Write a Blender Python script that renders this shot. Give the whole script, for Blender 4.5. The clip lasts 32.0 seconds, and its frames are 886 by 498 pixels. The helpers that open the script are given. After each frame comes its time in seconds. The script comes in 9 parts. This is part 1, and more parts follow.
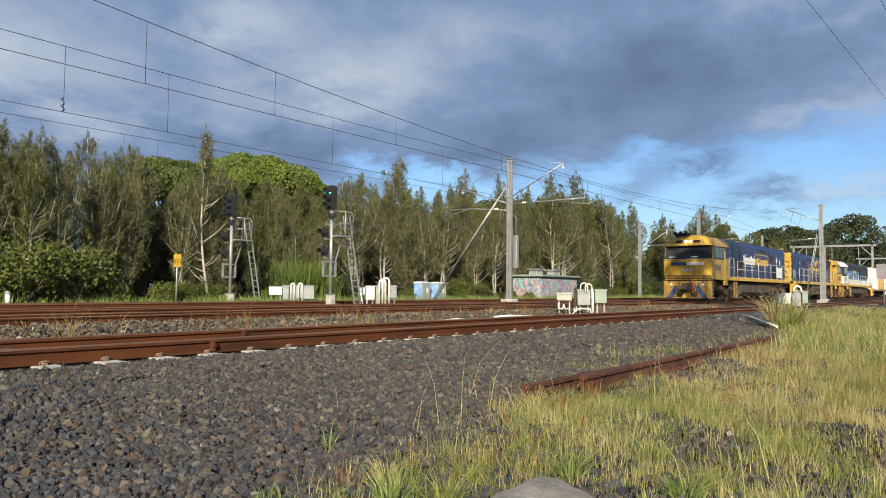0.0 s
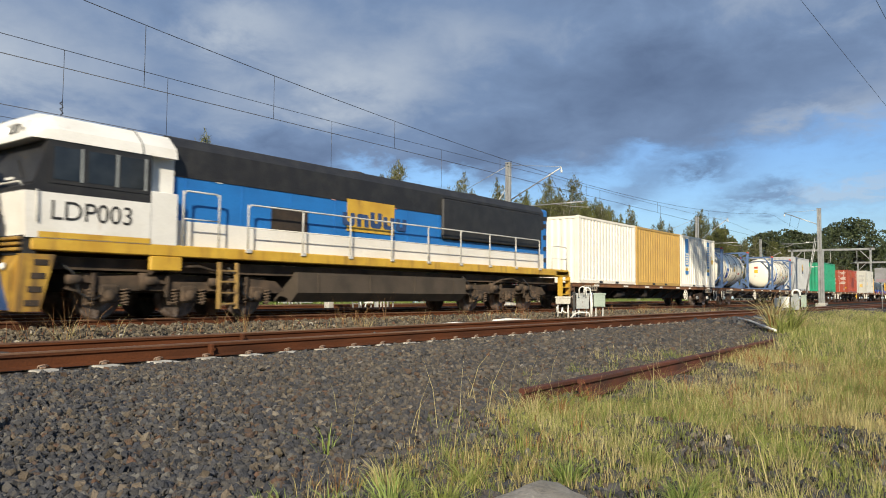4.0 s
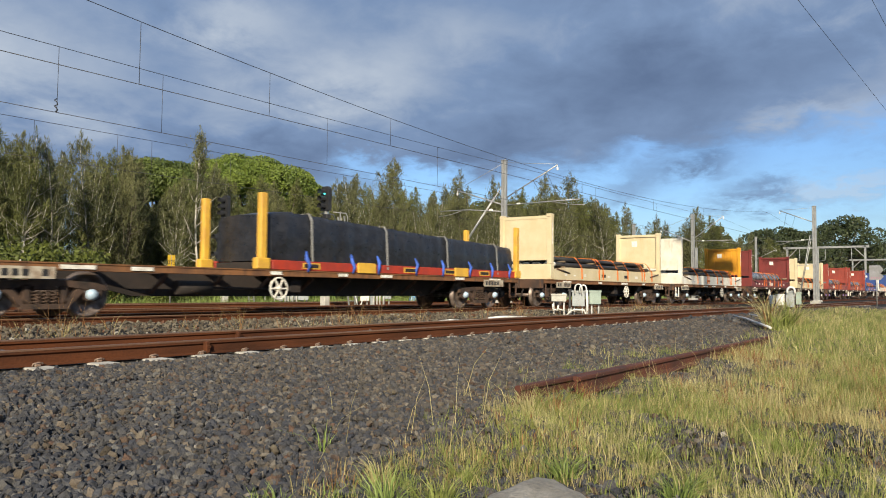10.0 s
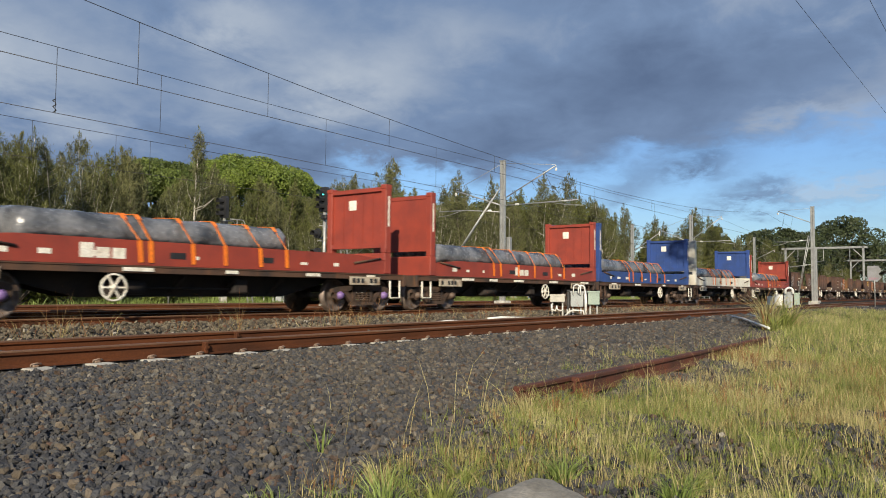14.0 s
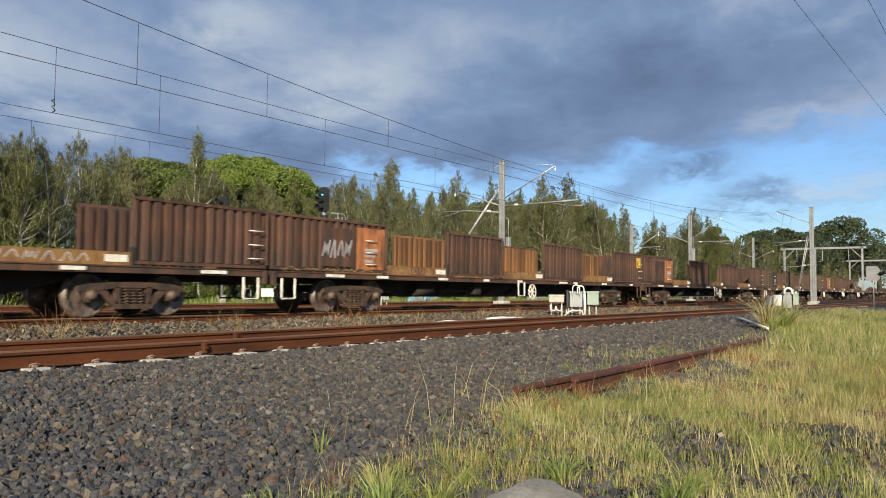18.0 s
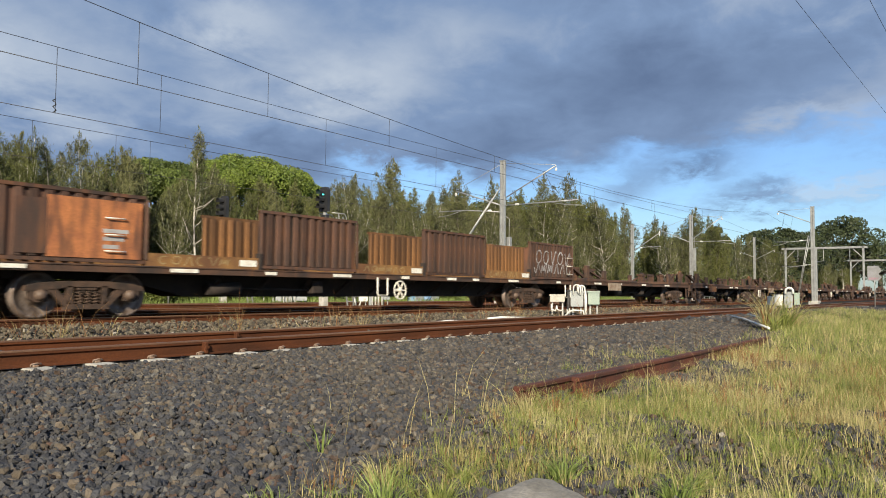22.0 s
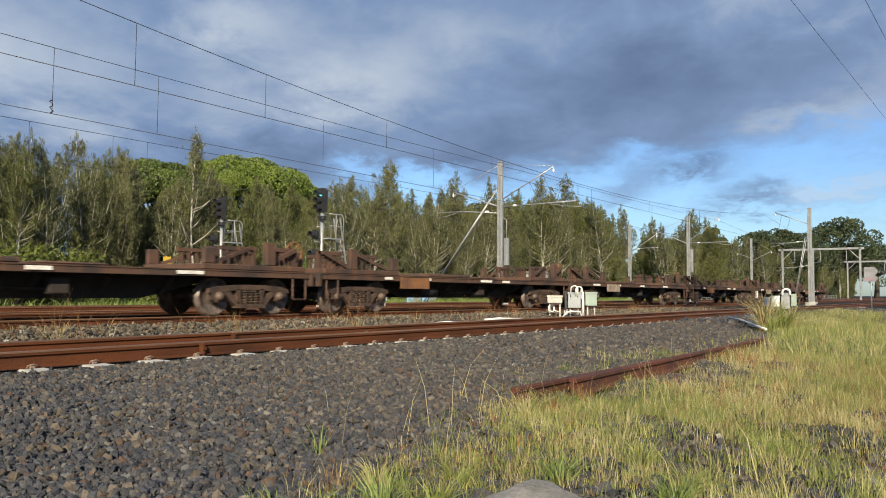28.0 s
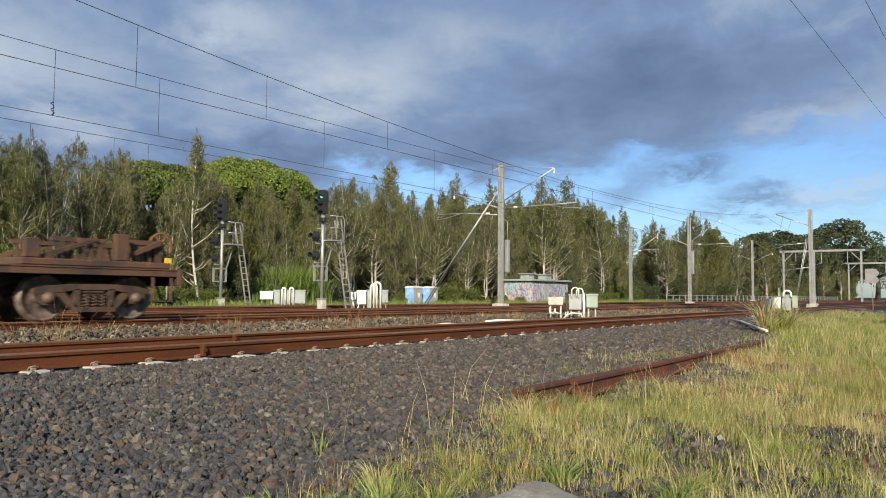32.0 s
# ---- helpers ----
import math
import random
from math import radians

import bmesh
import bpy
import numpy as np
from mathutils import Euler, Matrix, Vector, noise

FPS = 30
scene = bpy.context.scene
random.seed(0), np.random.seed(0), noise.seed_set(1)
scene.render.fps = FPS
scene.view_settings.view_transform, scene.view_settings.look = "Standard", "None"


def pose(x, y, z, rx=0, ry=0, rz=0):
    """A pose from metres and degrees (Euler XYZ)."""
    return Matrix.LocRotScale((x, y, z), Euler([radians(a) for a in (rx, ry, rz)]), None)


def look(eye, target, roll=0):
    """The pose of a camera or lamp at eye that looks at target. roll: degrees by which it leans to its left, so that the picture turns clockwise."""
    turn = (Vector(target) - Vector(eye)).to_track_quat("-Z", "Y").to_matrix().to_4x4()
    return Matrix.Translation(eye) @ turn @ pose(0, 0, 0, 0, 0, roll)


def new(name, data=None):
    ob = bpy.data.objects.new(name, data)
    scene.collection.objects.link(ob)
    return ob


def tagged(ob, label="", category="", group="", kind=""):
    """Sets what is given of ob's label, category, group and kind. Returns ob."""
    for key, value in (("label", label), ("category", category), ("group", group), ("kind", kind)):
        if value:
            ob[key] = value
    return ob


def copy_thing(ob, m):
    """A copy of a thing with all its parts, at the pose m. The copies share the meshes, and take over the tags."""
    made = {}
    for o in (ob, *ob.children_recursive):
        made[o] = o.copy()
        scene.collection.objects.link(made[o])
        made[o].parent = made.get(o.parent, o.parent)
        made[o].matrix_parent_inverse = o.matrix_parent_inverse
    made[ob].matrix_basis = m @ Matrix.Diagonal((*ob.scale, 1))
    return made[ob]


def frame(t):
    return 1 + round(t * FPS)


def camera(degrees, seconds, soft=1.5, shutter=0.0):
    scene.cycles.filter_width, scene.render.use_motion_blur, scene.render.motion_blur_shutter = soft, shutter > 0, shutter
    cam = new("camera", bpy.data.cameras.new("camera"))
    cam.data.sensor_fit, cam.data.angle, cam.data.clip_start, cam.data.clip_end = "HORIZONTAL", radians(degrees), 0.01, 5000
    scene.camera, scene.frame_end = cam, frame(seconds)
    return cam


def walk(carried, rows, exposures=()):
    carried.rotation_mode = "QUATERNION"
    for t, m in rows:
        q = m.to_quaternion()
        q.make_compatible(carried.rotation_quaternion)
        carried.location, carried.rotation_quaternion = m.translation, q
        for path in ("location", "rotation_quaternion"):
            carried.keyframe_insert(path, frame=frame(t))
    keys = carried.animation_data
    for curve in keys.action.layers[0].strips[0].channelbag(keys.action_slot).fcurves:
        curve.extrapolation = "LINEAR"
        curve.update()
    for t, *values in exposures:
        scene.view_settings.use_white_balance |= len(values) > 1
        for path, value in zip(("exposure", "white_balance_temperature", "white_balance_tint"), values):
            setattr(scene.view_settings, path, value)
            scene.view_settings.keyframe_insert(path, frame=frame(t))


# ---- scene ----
# the camera stands on low ground beside the line; x runs along the tracks, y across them, z = 0 at the rail heads
EYE = Vector((0, 0, 0.61))


def aim(turn, tilt):
    """Camera pose for a turn from the line's normal towards +x and a tilt upwards, in degrees."""
    a, b = radians(turn), radians(tilt)
    return look(EYE, EYE + Vector((math.sin(a) * math.cos(b), math.cos(a) * math.cos(b), math.sin(b))), 0.52)


cam = camera(61.14, 32.0, soft=1.0, shutter=0.12)
walk(cam, [
    (0, aim(52.925, 3.067)),
    (0.5, aim(52.990, 3.110)),
    (1, aim(52.925, 3.196)),
    (1.5, aim(52.925, 3.239)),
    (2, aim(52.925, 3.283)),
    (2.5, aim(52.925, 3.326)),
    (3, aim(52.990, 3.347)),
    (3.5, aim(53.012, 3.347)),
    (5.5, aim(53.141, 3.283)),
    (6, aim(53.184, 3.196)),
    (6.5, aim(53.206, 3.153)),
    (7, aim(53.271, 3.067)),
    (7.5, aim(53.314, 3.067)),
    (8, aim(53.314, 3.067)),
    (9, aim(53.314, 3.067)),
    (10, aim(53.335, 3.153)),
    (11, aim(53.400, 3.153)),
    (12, aim(53.443, 3.175)),
    (13, aim(53.443, 3.196)),
    (14, aim(53.443, 3.196)),
    (14.5, aim(53.443, 3.196)),
    (16.5, aim(53.400, 3.175)),
    (17, aim(53.443, 3.175)),
    (18, aim(53.508, 3.218)),
    (19, aim(53.465, 3.261)),
    (20, aim(53.486, 3.218)),
    (21, aim(53.486, 3.196)),
    (22, aim(53.443, 3.196)),
    (23, aim(53.443, 3.196)),
    (24, aim(53.465, 3.196)),
    (25, aim(53.573, 3.196)),
    (25.5, aim(53.681, 3.196)),
    (27.5, aim(53.681, 3.239)),
    (28, aim(53.637, 3.283)),
    (29, aim(53.573, 3.390)),
    (30, aim(53.637, 3.412)),
    (31, aim(53.637, 3.412)),
    (32, aim(53.573, 3.412)),
], exposures=[(0, 0.47), (3.5, 0.44), (5.5, -0.23), (6.2, -0.23), (7, 0.02), (7.5, 0.25), (9, 0.2), (10, 0.42), (11, 0.17), (13, 0.15), (14.5, 0.34), (17, 0.42), (20, 0.5), (32, 0.5)])

# ---- light ----
SUN_FROM = Vector((-0.825, -0.565, 0.0)).normalized()   # horizontal direction towards the sun
SUN_UP = radians(25.5)

world = bpy.data.worlds.new("sky")
scene.world = world
world.use_nodes = True


def build_sky():
    nt = world.node_tree
    nt.nodes.clear()
    N, K = nt.nodes.new, nt.links.new

    def math_node(op, a, b=None, c=None, clamp=False):
        n = N("ShaderNodeMath")
        n.operation, n.use_clamp = op, clamp
        for i, v in enumerate((a, b, c)):
            if v is None:
                continue
            if isinstance(v, (int, float)):
                n.inputs[i].default_value = v
            else:
                K(v, n.inputs[i])
        return n.outputs[0]

    def dot(vec, d):
        n = N("ShaderNodeVectorMath")
        n.operation = "DOT_PRODUCT"
        K(vec, n.inputs[0])
        n.inputs[1].default_value = d
        return n.outputs["Value"]

    def noise_at(vec, scale, detail, rough=0.55, distort=0.0):
        n = N("ShaderNodeTexNoise")
        K(vec, n.inputs["Vector"])
        n.inputs["Scale"].default_value = scale
        n.inputs["Detail"].default_value = detail
        n.inputs["Roughness"].default_value = rough
        n.inputs["Distortion"].default_value = distort
        return n.outputs["Fac"]

    def smooth(v, lo, hi):
        n = N("ShaderNodeMapRange")
        n.interpolation_type = "SMOOTHSTEP"
        K(v, n.inputs[0])
        n.inputs[1].default_value, n.inputs[2].default_value = lo, hi
        return n.outputs[0]

    vec = N("ShaderNodeTexCoord").outputs["Generated"]
    x, y, z = dot(vec, (1, 0, 0)), dot(vec, (0, 1, 0)), dot(vec, (0, 0, 1))
    # a cloud deck: the direction projected on a high flat layer
    h = math_node("ADD", math_node("MAXIMUM", z, 0.0), 0.30)
    scale = N("ShaderNodeVectorMath")
    scale.operation = "SCALE"
    K(vec, scale.inputs[0])
    K(math_node("DIVIDE", 1.0, h), scale.inputs["Scale"])
    deck = scale.outputs[0]
    big = math_node("SUBTRACT", noise_at(deck, 0.9, 4, 0.45, 0.2), 0.5)
    mid = math_node("SUBTRACT", noise_at(deck, 2.6, 6, 0.5, 0.3), 0.5)
    fine = math_node("SUBTRACT", noise_at(deck, 7.0, 8, 0.58, 0.3), 0.5)
    tiny = math_node("SUBTRACT", noise_at(deck, 17.0, 6, 0.6, 0.4), 0.5)

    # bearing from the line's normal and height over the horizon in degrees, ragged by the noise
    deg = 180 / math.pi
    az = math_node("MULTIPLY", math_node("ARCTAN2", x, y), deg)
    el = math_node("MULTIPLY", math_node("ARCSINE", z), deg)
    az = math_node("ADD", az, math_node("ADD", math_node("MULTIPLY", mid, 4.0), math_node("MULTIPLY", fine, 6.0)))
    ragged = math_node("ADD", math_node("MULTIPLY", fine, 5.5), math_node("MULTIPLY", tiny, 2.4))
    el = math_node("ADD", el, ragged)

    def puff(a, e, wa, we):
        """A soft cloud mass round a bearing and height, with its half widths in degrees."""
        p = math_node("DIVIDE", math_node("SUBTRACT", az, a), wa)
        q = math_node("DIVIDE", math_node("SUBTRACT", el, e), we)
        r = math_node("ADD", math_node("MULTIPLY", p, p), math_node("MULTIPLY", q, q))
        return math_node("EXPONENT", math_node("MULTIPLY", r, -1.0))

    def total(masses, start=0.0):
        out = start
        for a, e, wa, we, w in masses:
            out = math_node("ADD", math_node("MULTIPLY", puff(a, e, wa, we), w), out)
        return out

    sky = N("ShaderNodeTexSky")
    sky.sky_type, sky.sun_disc = "NISHITA", False
    sky.sun_elevation = SUN_UP
    sky.sun_rotation = math.atan2(SUN_FROM.x, SUN_FROM.y)
    sky.air_density, sky.dust_density, sky.ozone_density = 1.2, 0.6, 1.5
    clear = N("ShaderNodeBackground")
    tint = N("ShaderNodeMix")
    tint.data_type, tint.blend_type = "RGBA", "MULTIPLY"
    tint.inputs[0].default_value = 1.0
    K(sky.outputs[0], tint.inputs[6])
    tint.inputs[7].default_value = (0.62, 0.83, 1.20, 1)
    K(tint.outputs[2], clear.inputs[0])
    clear.inputs[1].default_value = 0.0875

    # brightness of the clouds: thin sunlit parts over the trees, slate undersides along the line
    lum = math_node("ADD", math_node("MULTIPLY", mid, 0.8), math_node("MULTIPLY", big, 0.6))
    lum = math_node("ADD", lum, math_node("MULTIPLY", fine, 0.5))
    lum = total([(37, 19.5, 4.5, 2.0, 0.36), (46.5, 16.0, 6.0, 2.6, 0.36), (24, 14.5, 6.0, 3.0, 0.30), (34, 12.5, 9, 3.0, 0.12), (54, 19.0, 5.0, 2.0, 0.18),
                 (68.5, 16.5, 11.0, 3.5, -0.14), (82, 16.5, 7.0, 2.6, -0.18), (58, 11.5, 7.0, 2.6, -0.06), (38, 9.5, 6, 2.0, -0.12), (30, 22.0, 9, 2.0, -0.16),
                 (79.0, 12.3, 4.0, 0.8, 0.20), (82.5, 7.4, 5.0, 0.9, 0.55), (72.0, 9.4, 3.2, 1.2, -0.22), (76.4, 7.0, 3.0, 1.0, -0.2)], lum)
    ramp = N("ShaderNodeValToRGB")
    K(math_node("ADD", lum, 0.47, clamp=True), ramp.inputs[0])
    ramp.color_ramp.elements[0].color = (0.123, 0.184, 0.318, 1)
    ramp.color_ramp.elements[0].position = 0.10
    ramp.color_ramp.elements[1].color = (0.535, 0.61, 0.715, 1)
    ramp.color_ramp.elements[1].position = 0.98
    e = ramp.color_ramp.elements.new(0.5)
    e.color = (0.222, 0.322, 0.512, 1)
    cloud = N("ShaderNodeBackground")
    K(ramp.outputs[0], cloud.inputs[0])
    cloud.inputs[1].default_value = 0.70

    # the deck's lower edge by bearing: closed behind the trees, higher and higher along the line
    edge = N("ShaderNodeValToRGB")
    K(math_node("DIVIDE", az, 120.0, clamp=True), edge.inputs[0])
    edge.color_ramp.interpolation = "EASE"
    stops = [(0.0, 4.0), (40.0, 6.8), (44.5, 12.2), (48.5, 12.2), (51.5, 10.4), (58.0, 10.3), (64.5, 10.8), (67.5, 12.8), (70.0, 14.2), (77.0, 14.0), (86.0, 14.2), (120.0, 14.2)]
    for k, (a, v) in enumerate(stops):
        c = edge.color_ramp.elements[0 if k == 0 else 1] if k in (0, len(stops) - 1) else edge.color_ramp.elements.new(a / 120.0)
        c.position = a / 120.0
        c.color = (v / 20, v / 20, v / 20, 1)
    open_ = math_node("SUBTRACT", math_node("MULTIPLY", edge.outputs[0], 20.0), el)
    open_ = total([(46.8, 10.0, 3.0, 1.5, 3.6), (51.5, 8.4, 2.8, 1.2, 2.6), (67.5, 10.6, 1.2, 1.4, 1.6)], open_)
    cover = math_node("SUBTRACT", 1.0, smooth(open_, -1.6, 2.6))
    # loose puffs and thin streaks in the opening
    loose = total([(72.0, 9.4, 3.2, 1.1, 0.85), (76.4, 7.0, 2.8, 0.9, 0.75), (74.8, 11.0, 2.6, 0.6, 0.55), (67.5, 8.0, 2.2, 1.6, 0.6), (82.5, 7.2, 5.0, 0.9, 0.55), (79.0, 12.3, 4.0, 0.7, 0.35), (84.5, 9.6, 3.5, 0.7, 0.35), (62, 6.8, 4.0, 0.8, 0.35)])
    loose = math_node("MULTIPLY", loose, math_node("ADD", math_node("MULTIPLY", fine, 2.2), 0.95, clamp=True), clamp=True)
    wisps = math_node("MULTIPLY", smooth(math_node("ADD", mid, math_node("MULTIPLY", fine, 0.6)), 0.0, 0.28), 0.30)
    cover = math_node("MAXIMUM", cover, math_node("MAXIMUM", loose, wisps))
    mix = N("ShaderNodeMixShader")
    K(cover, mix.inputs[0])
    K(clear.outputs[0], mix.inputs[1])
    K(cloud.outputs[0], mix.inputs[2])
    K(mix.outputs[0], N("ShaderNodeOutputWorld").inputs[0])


build_sky()
sun = new("sun", bpy.data.lights.new("sun", "SUN"))
sun.data.energy, sun.data.angle, sun.data.color = 5.0, radians(0.6), (1.0, 0.89, 0.70)
sun.matrix_world = look(SUN_FROM * 50 * math.cos(SUN_UP) + Vector((0, 0, 50 * math.sin(SUN_UP))), (0, 0, 0))

# ---- mesh tools ----
class Geo:
    """Gathers the faces of one mesh."""

    def __init__(self):
        self.v, self.f, self.s = [], [], []

    def poly(self, pts, faces, smooth=False):
        n = len(self.v)
        self.v += [tuple(p) for p in pts]
        self.f += [tuple(i + n for i in f) for f in faces]
        self.s += [smooth] * len(faces)
        return self

    def box(self, x0, x1, y0, y1, z0, z1, b=0.0):
        """A box; b: how far its upright and lying edges are chamfered."""
        if b <= 0:
            p = [(x, y, z) for z in (z0, z1) for y in (y0, y1) for x in (x0, x1)]
            return self.poly(p, [(0, 2, 3, 1), (4, 5, 7, 6), (0, 1, 5, 4), (2, 6, 7, 3), (0, 4, 6, 2), (1, 3, 7, 5)])
        p = []
        for zz, c in ((z0, b), (z0 + b, 0), (z1 - b, 0), (z1, b)):
            xa, xb, ya, yb = x0 + c, x1 - c, y0 + c, y1 - c
            p += [(xa + b, ya, zz), (xb - b, ya, zz), (xb, ya + b, zz), (xb, yb - b, zz), (xb - b, yb, zz), (xa + b, yb, zz), (xa, yb - b, zz), (xa, ya + b, zz)]
        f = [tuple(range(7, -1, -1)), tuple(range(24, 32))]
        for k in range(3):
            f += [(8 * k + i, 8 * k + (i + 1) % 8, 8 * k + 8 + (i + 1) % 8, 8 * k + 8 + i) for i in range(8)]
        return self.poly(p, f)

    def tube(self, pts, r, n=8, caps=True, radii=None):
        """A round bar through the points."""
        pts = [Vector(p) for p in pts]
        ring = []
        side = None
        for i, p in enumerate(pts):
            d = (pts[min(i + 1, len(pts) - 1)] - pts[max(i - 1, 0)]).normalized()
            if side is None:
                side = d.cross(Vector((0, 0, 1)) if abs(d.z) < 0.9 else Vector((1, 0, 0))).normalized()
            side = (side - d * side.dot(d)).normalized()
            up = d.cross(side)
            q = radii[i] if radii else r
            ring += [p + (side * math.cos(a) + up * math.sin(a)) * q for a in (2 * math.pi * k / n for k in range(n))]
        f = []
        for i in range(len(pts) - 1):
            f += [(i * n + k, i * n + (k + 1) % n, (i + 1) * n + (k + 1) % n, (i + 1) * n + k) for k in range(n)]
        self.poly(ring, f, True)
        if caps:
            m = len(self.v) - len(ring)
            self.f += [tuple(m + k for k in range(n - 1, -1, -1)), tuple(m + (len(pts) - 1) * n + k for k in range(n))]
            self.s += [False, False]
        return self

    def prism(self, prof, x0, x1, axis="x"):
        """A closed outline of (a, b) drawn out along an axis."""
        n = len(prof)
        put = {"x": lambda t, a, b: (t, a, b), "y": lambda t, a, b: (a, t, b), "z": lambda t, a, b: (a, b, t)}[axis]
        p = [put(x0, a, b) for a, b in prof] + [put(x1, a, b) for a, b in prof]
        f = [(i, (i + 1) % n, n + (i + 1) % n, n + i) for i in range(n)] + [tuple(range(n - 1, -1, -1)), tuple(range(n, 2 * n))]
        return self.poly(p, f)

    def lathe(self, prof, centre, axis="y", n=20, smooth=True):
        """A profile of (along, radius) turned about an axis through centre."""
        c = Vector(centre)
        p = []
        for t, r in prof:
            for k in range(n):
                a = 2 * math.pi * k / n
                q = {"x": (t, r * math.cos(a), r * math.sin(a)), "y": (r * math.cos(a), t, r * math.sin(a)), "z": (r * math.cos(a), r * math.sin(a), t)}[axis]
                p.append(c + Vector(q))
        f = []
        for i in range(len(prof) - 1):
            f += [(i * n + k, i * n + (k + 1) % n, (i + 1) * n + (k + 1) % n, (i + 1) * n + k) for k in range(n)]
        f += [tuple(range(n - 1, -1, -1)), tuple((len(prof) - 1) * n + k for k in range(n))]
        return self.poly(p, f, smooth)

    def bar(self, a, b, w, h=None):
        """A square bar from a to b."""
        a, b = Vector(a), Vector(b)
        d = (b - a).normalized()
        s = d.cross(Vector((0, 0, 1)) if abs(d.z) < 0.95 else Vector((0, 1, 0))).normalized()
        u = s.cross(d)
        s, u = s * w / 2, u * (h or w) / 2
        p = [q + i * s + j * u for q in (a, b) for i, j in ((-1, -1), (1, -1), (1, 1), (-1, 1))]
        return self.poly(p, [(0, 1, 2, 3), (7, 6, 5, 4), (0, 4, 5, 1), (1, 5, 6, 2), (2, 6, 7, 3), (3, 7, 4, 0)])

    def mesh(self, name, material):
        me = bpy.data.meshes.new(name)
        me.from_pydata(self.v, [], self.f)
        me.polygons.foreach_set("use_smooth", self.s)
        for m in material if isinstance(material, (list, tuple)) else [material]:
            me.materials.append(m)
        bm = bmesh.new()
        bm.from_mesh(me)
        bmesh.ops.recalc_face_normals(bm, faces=bm.faces)
        bm.to_mesh(me)
        bm.free()
        return me


def part(name, geo, material, parent, label=""):
    """One mesh object under a thing or under a part."""
    ob = new(name, geo.mesh(name, material))
    ob.parent = parent
    return tagged(ob, label)


def same_part(name, mesh, parent, m, label=""):
    """A piece that shares its mesh with its like."""
    ob = new(name, mesh)
    ob.parent = parent
    ob.matrix_basis = m
    return tagged(ob, label)


def thing(name, label, category, group="", m=None, kind=""):
    ob = new(name)
    ob.empty_display_size = 0.2
    if m is not None:
        ob.matrix_basis = m
    return tagged(ob, label, category, group, kind)


def solid(name, geo, material, label, category="", group="", kind="", m=None):
    ob = new(name, geo.mesh(name, material))
    if m is not None:
        ob.matrix_basis = m
    return tagged(ob, label, category, group, kind)


def quick_mesh(name, verts, faces, material):
    """A mesh from numpy arrays of vertices and equal-sided faces."""
    me = bpy.data.meshes.new(name)
    n, k = faces.shape
    me.vertices.add(len(verts))
    me.vertices.foreach_set("co", np.ascontiguousarray(verts, dtype=np.float32).ravel())
    me.loops.add(n * k)
    me.loops.foreach_set("vertex_index", np.ascontiguousarray(faces, dtype=np.int32).ravel())
    me.polygons.add(n)
    me.polygons.foreach_set("loop_start", np.arange(0, n * k, k, dtype=np.int32))
    me.polygons.foreach_set("use_smooth", np.zeros(n, dtype=bool))
    me.update(calc_edges=True)
    me.materials.append(material)
    return me


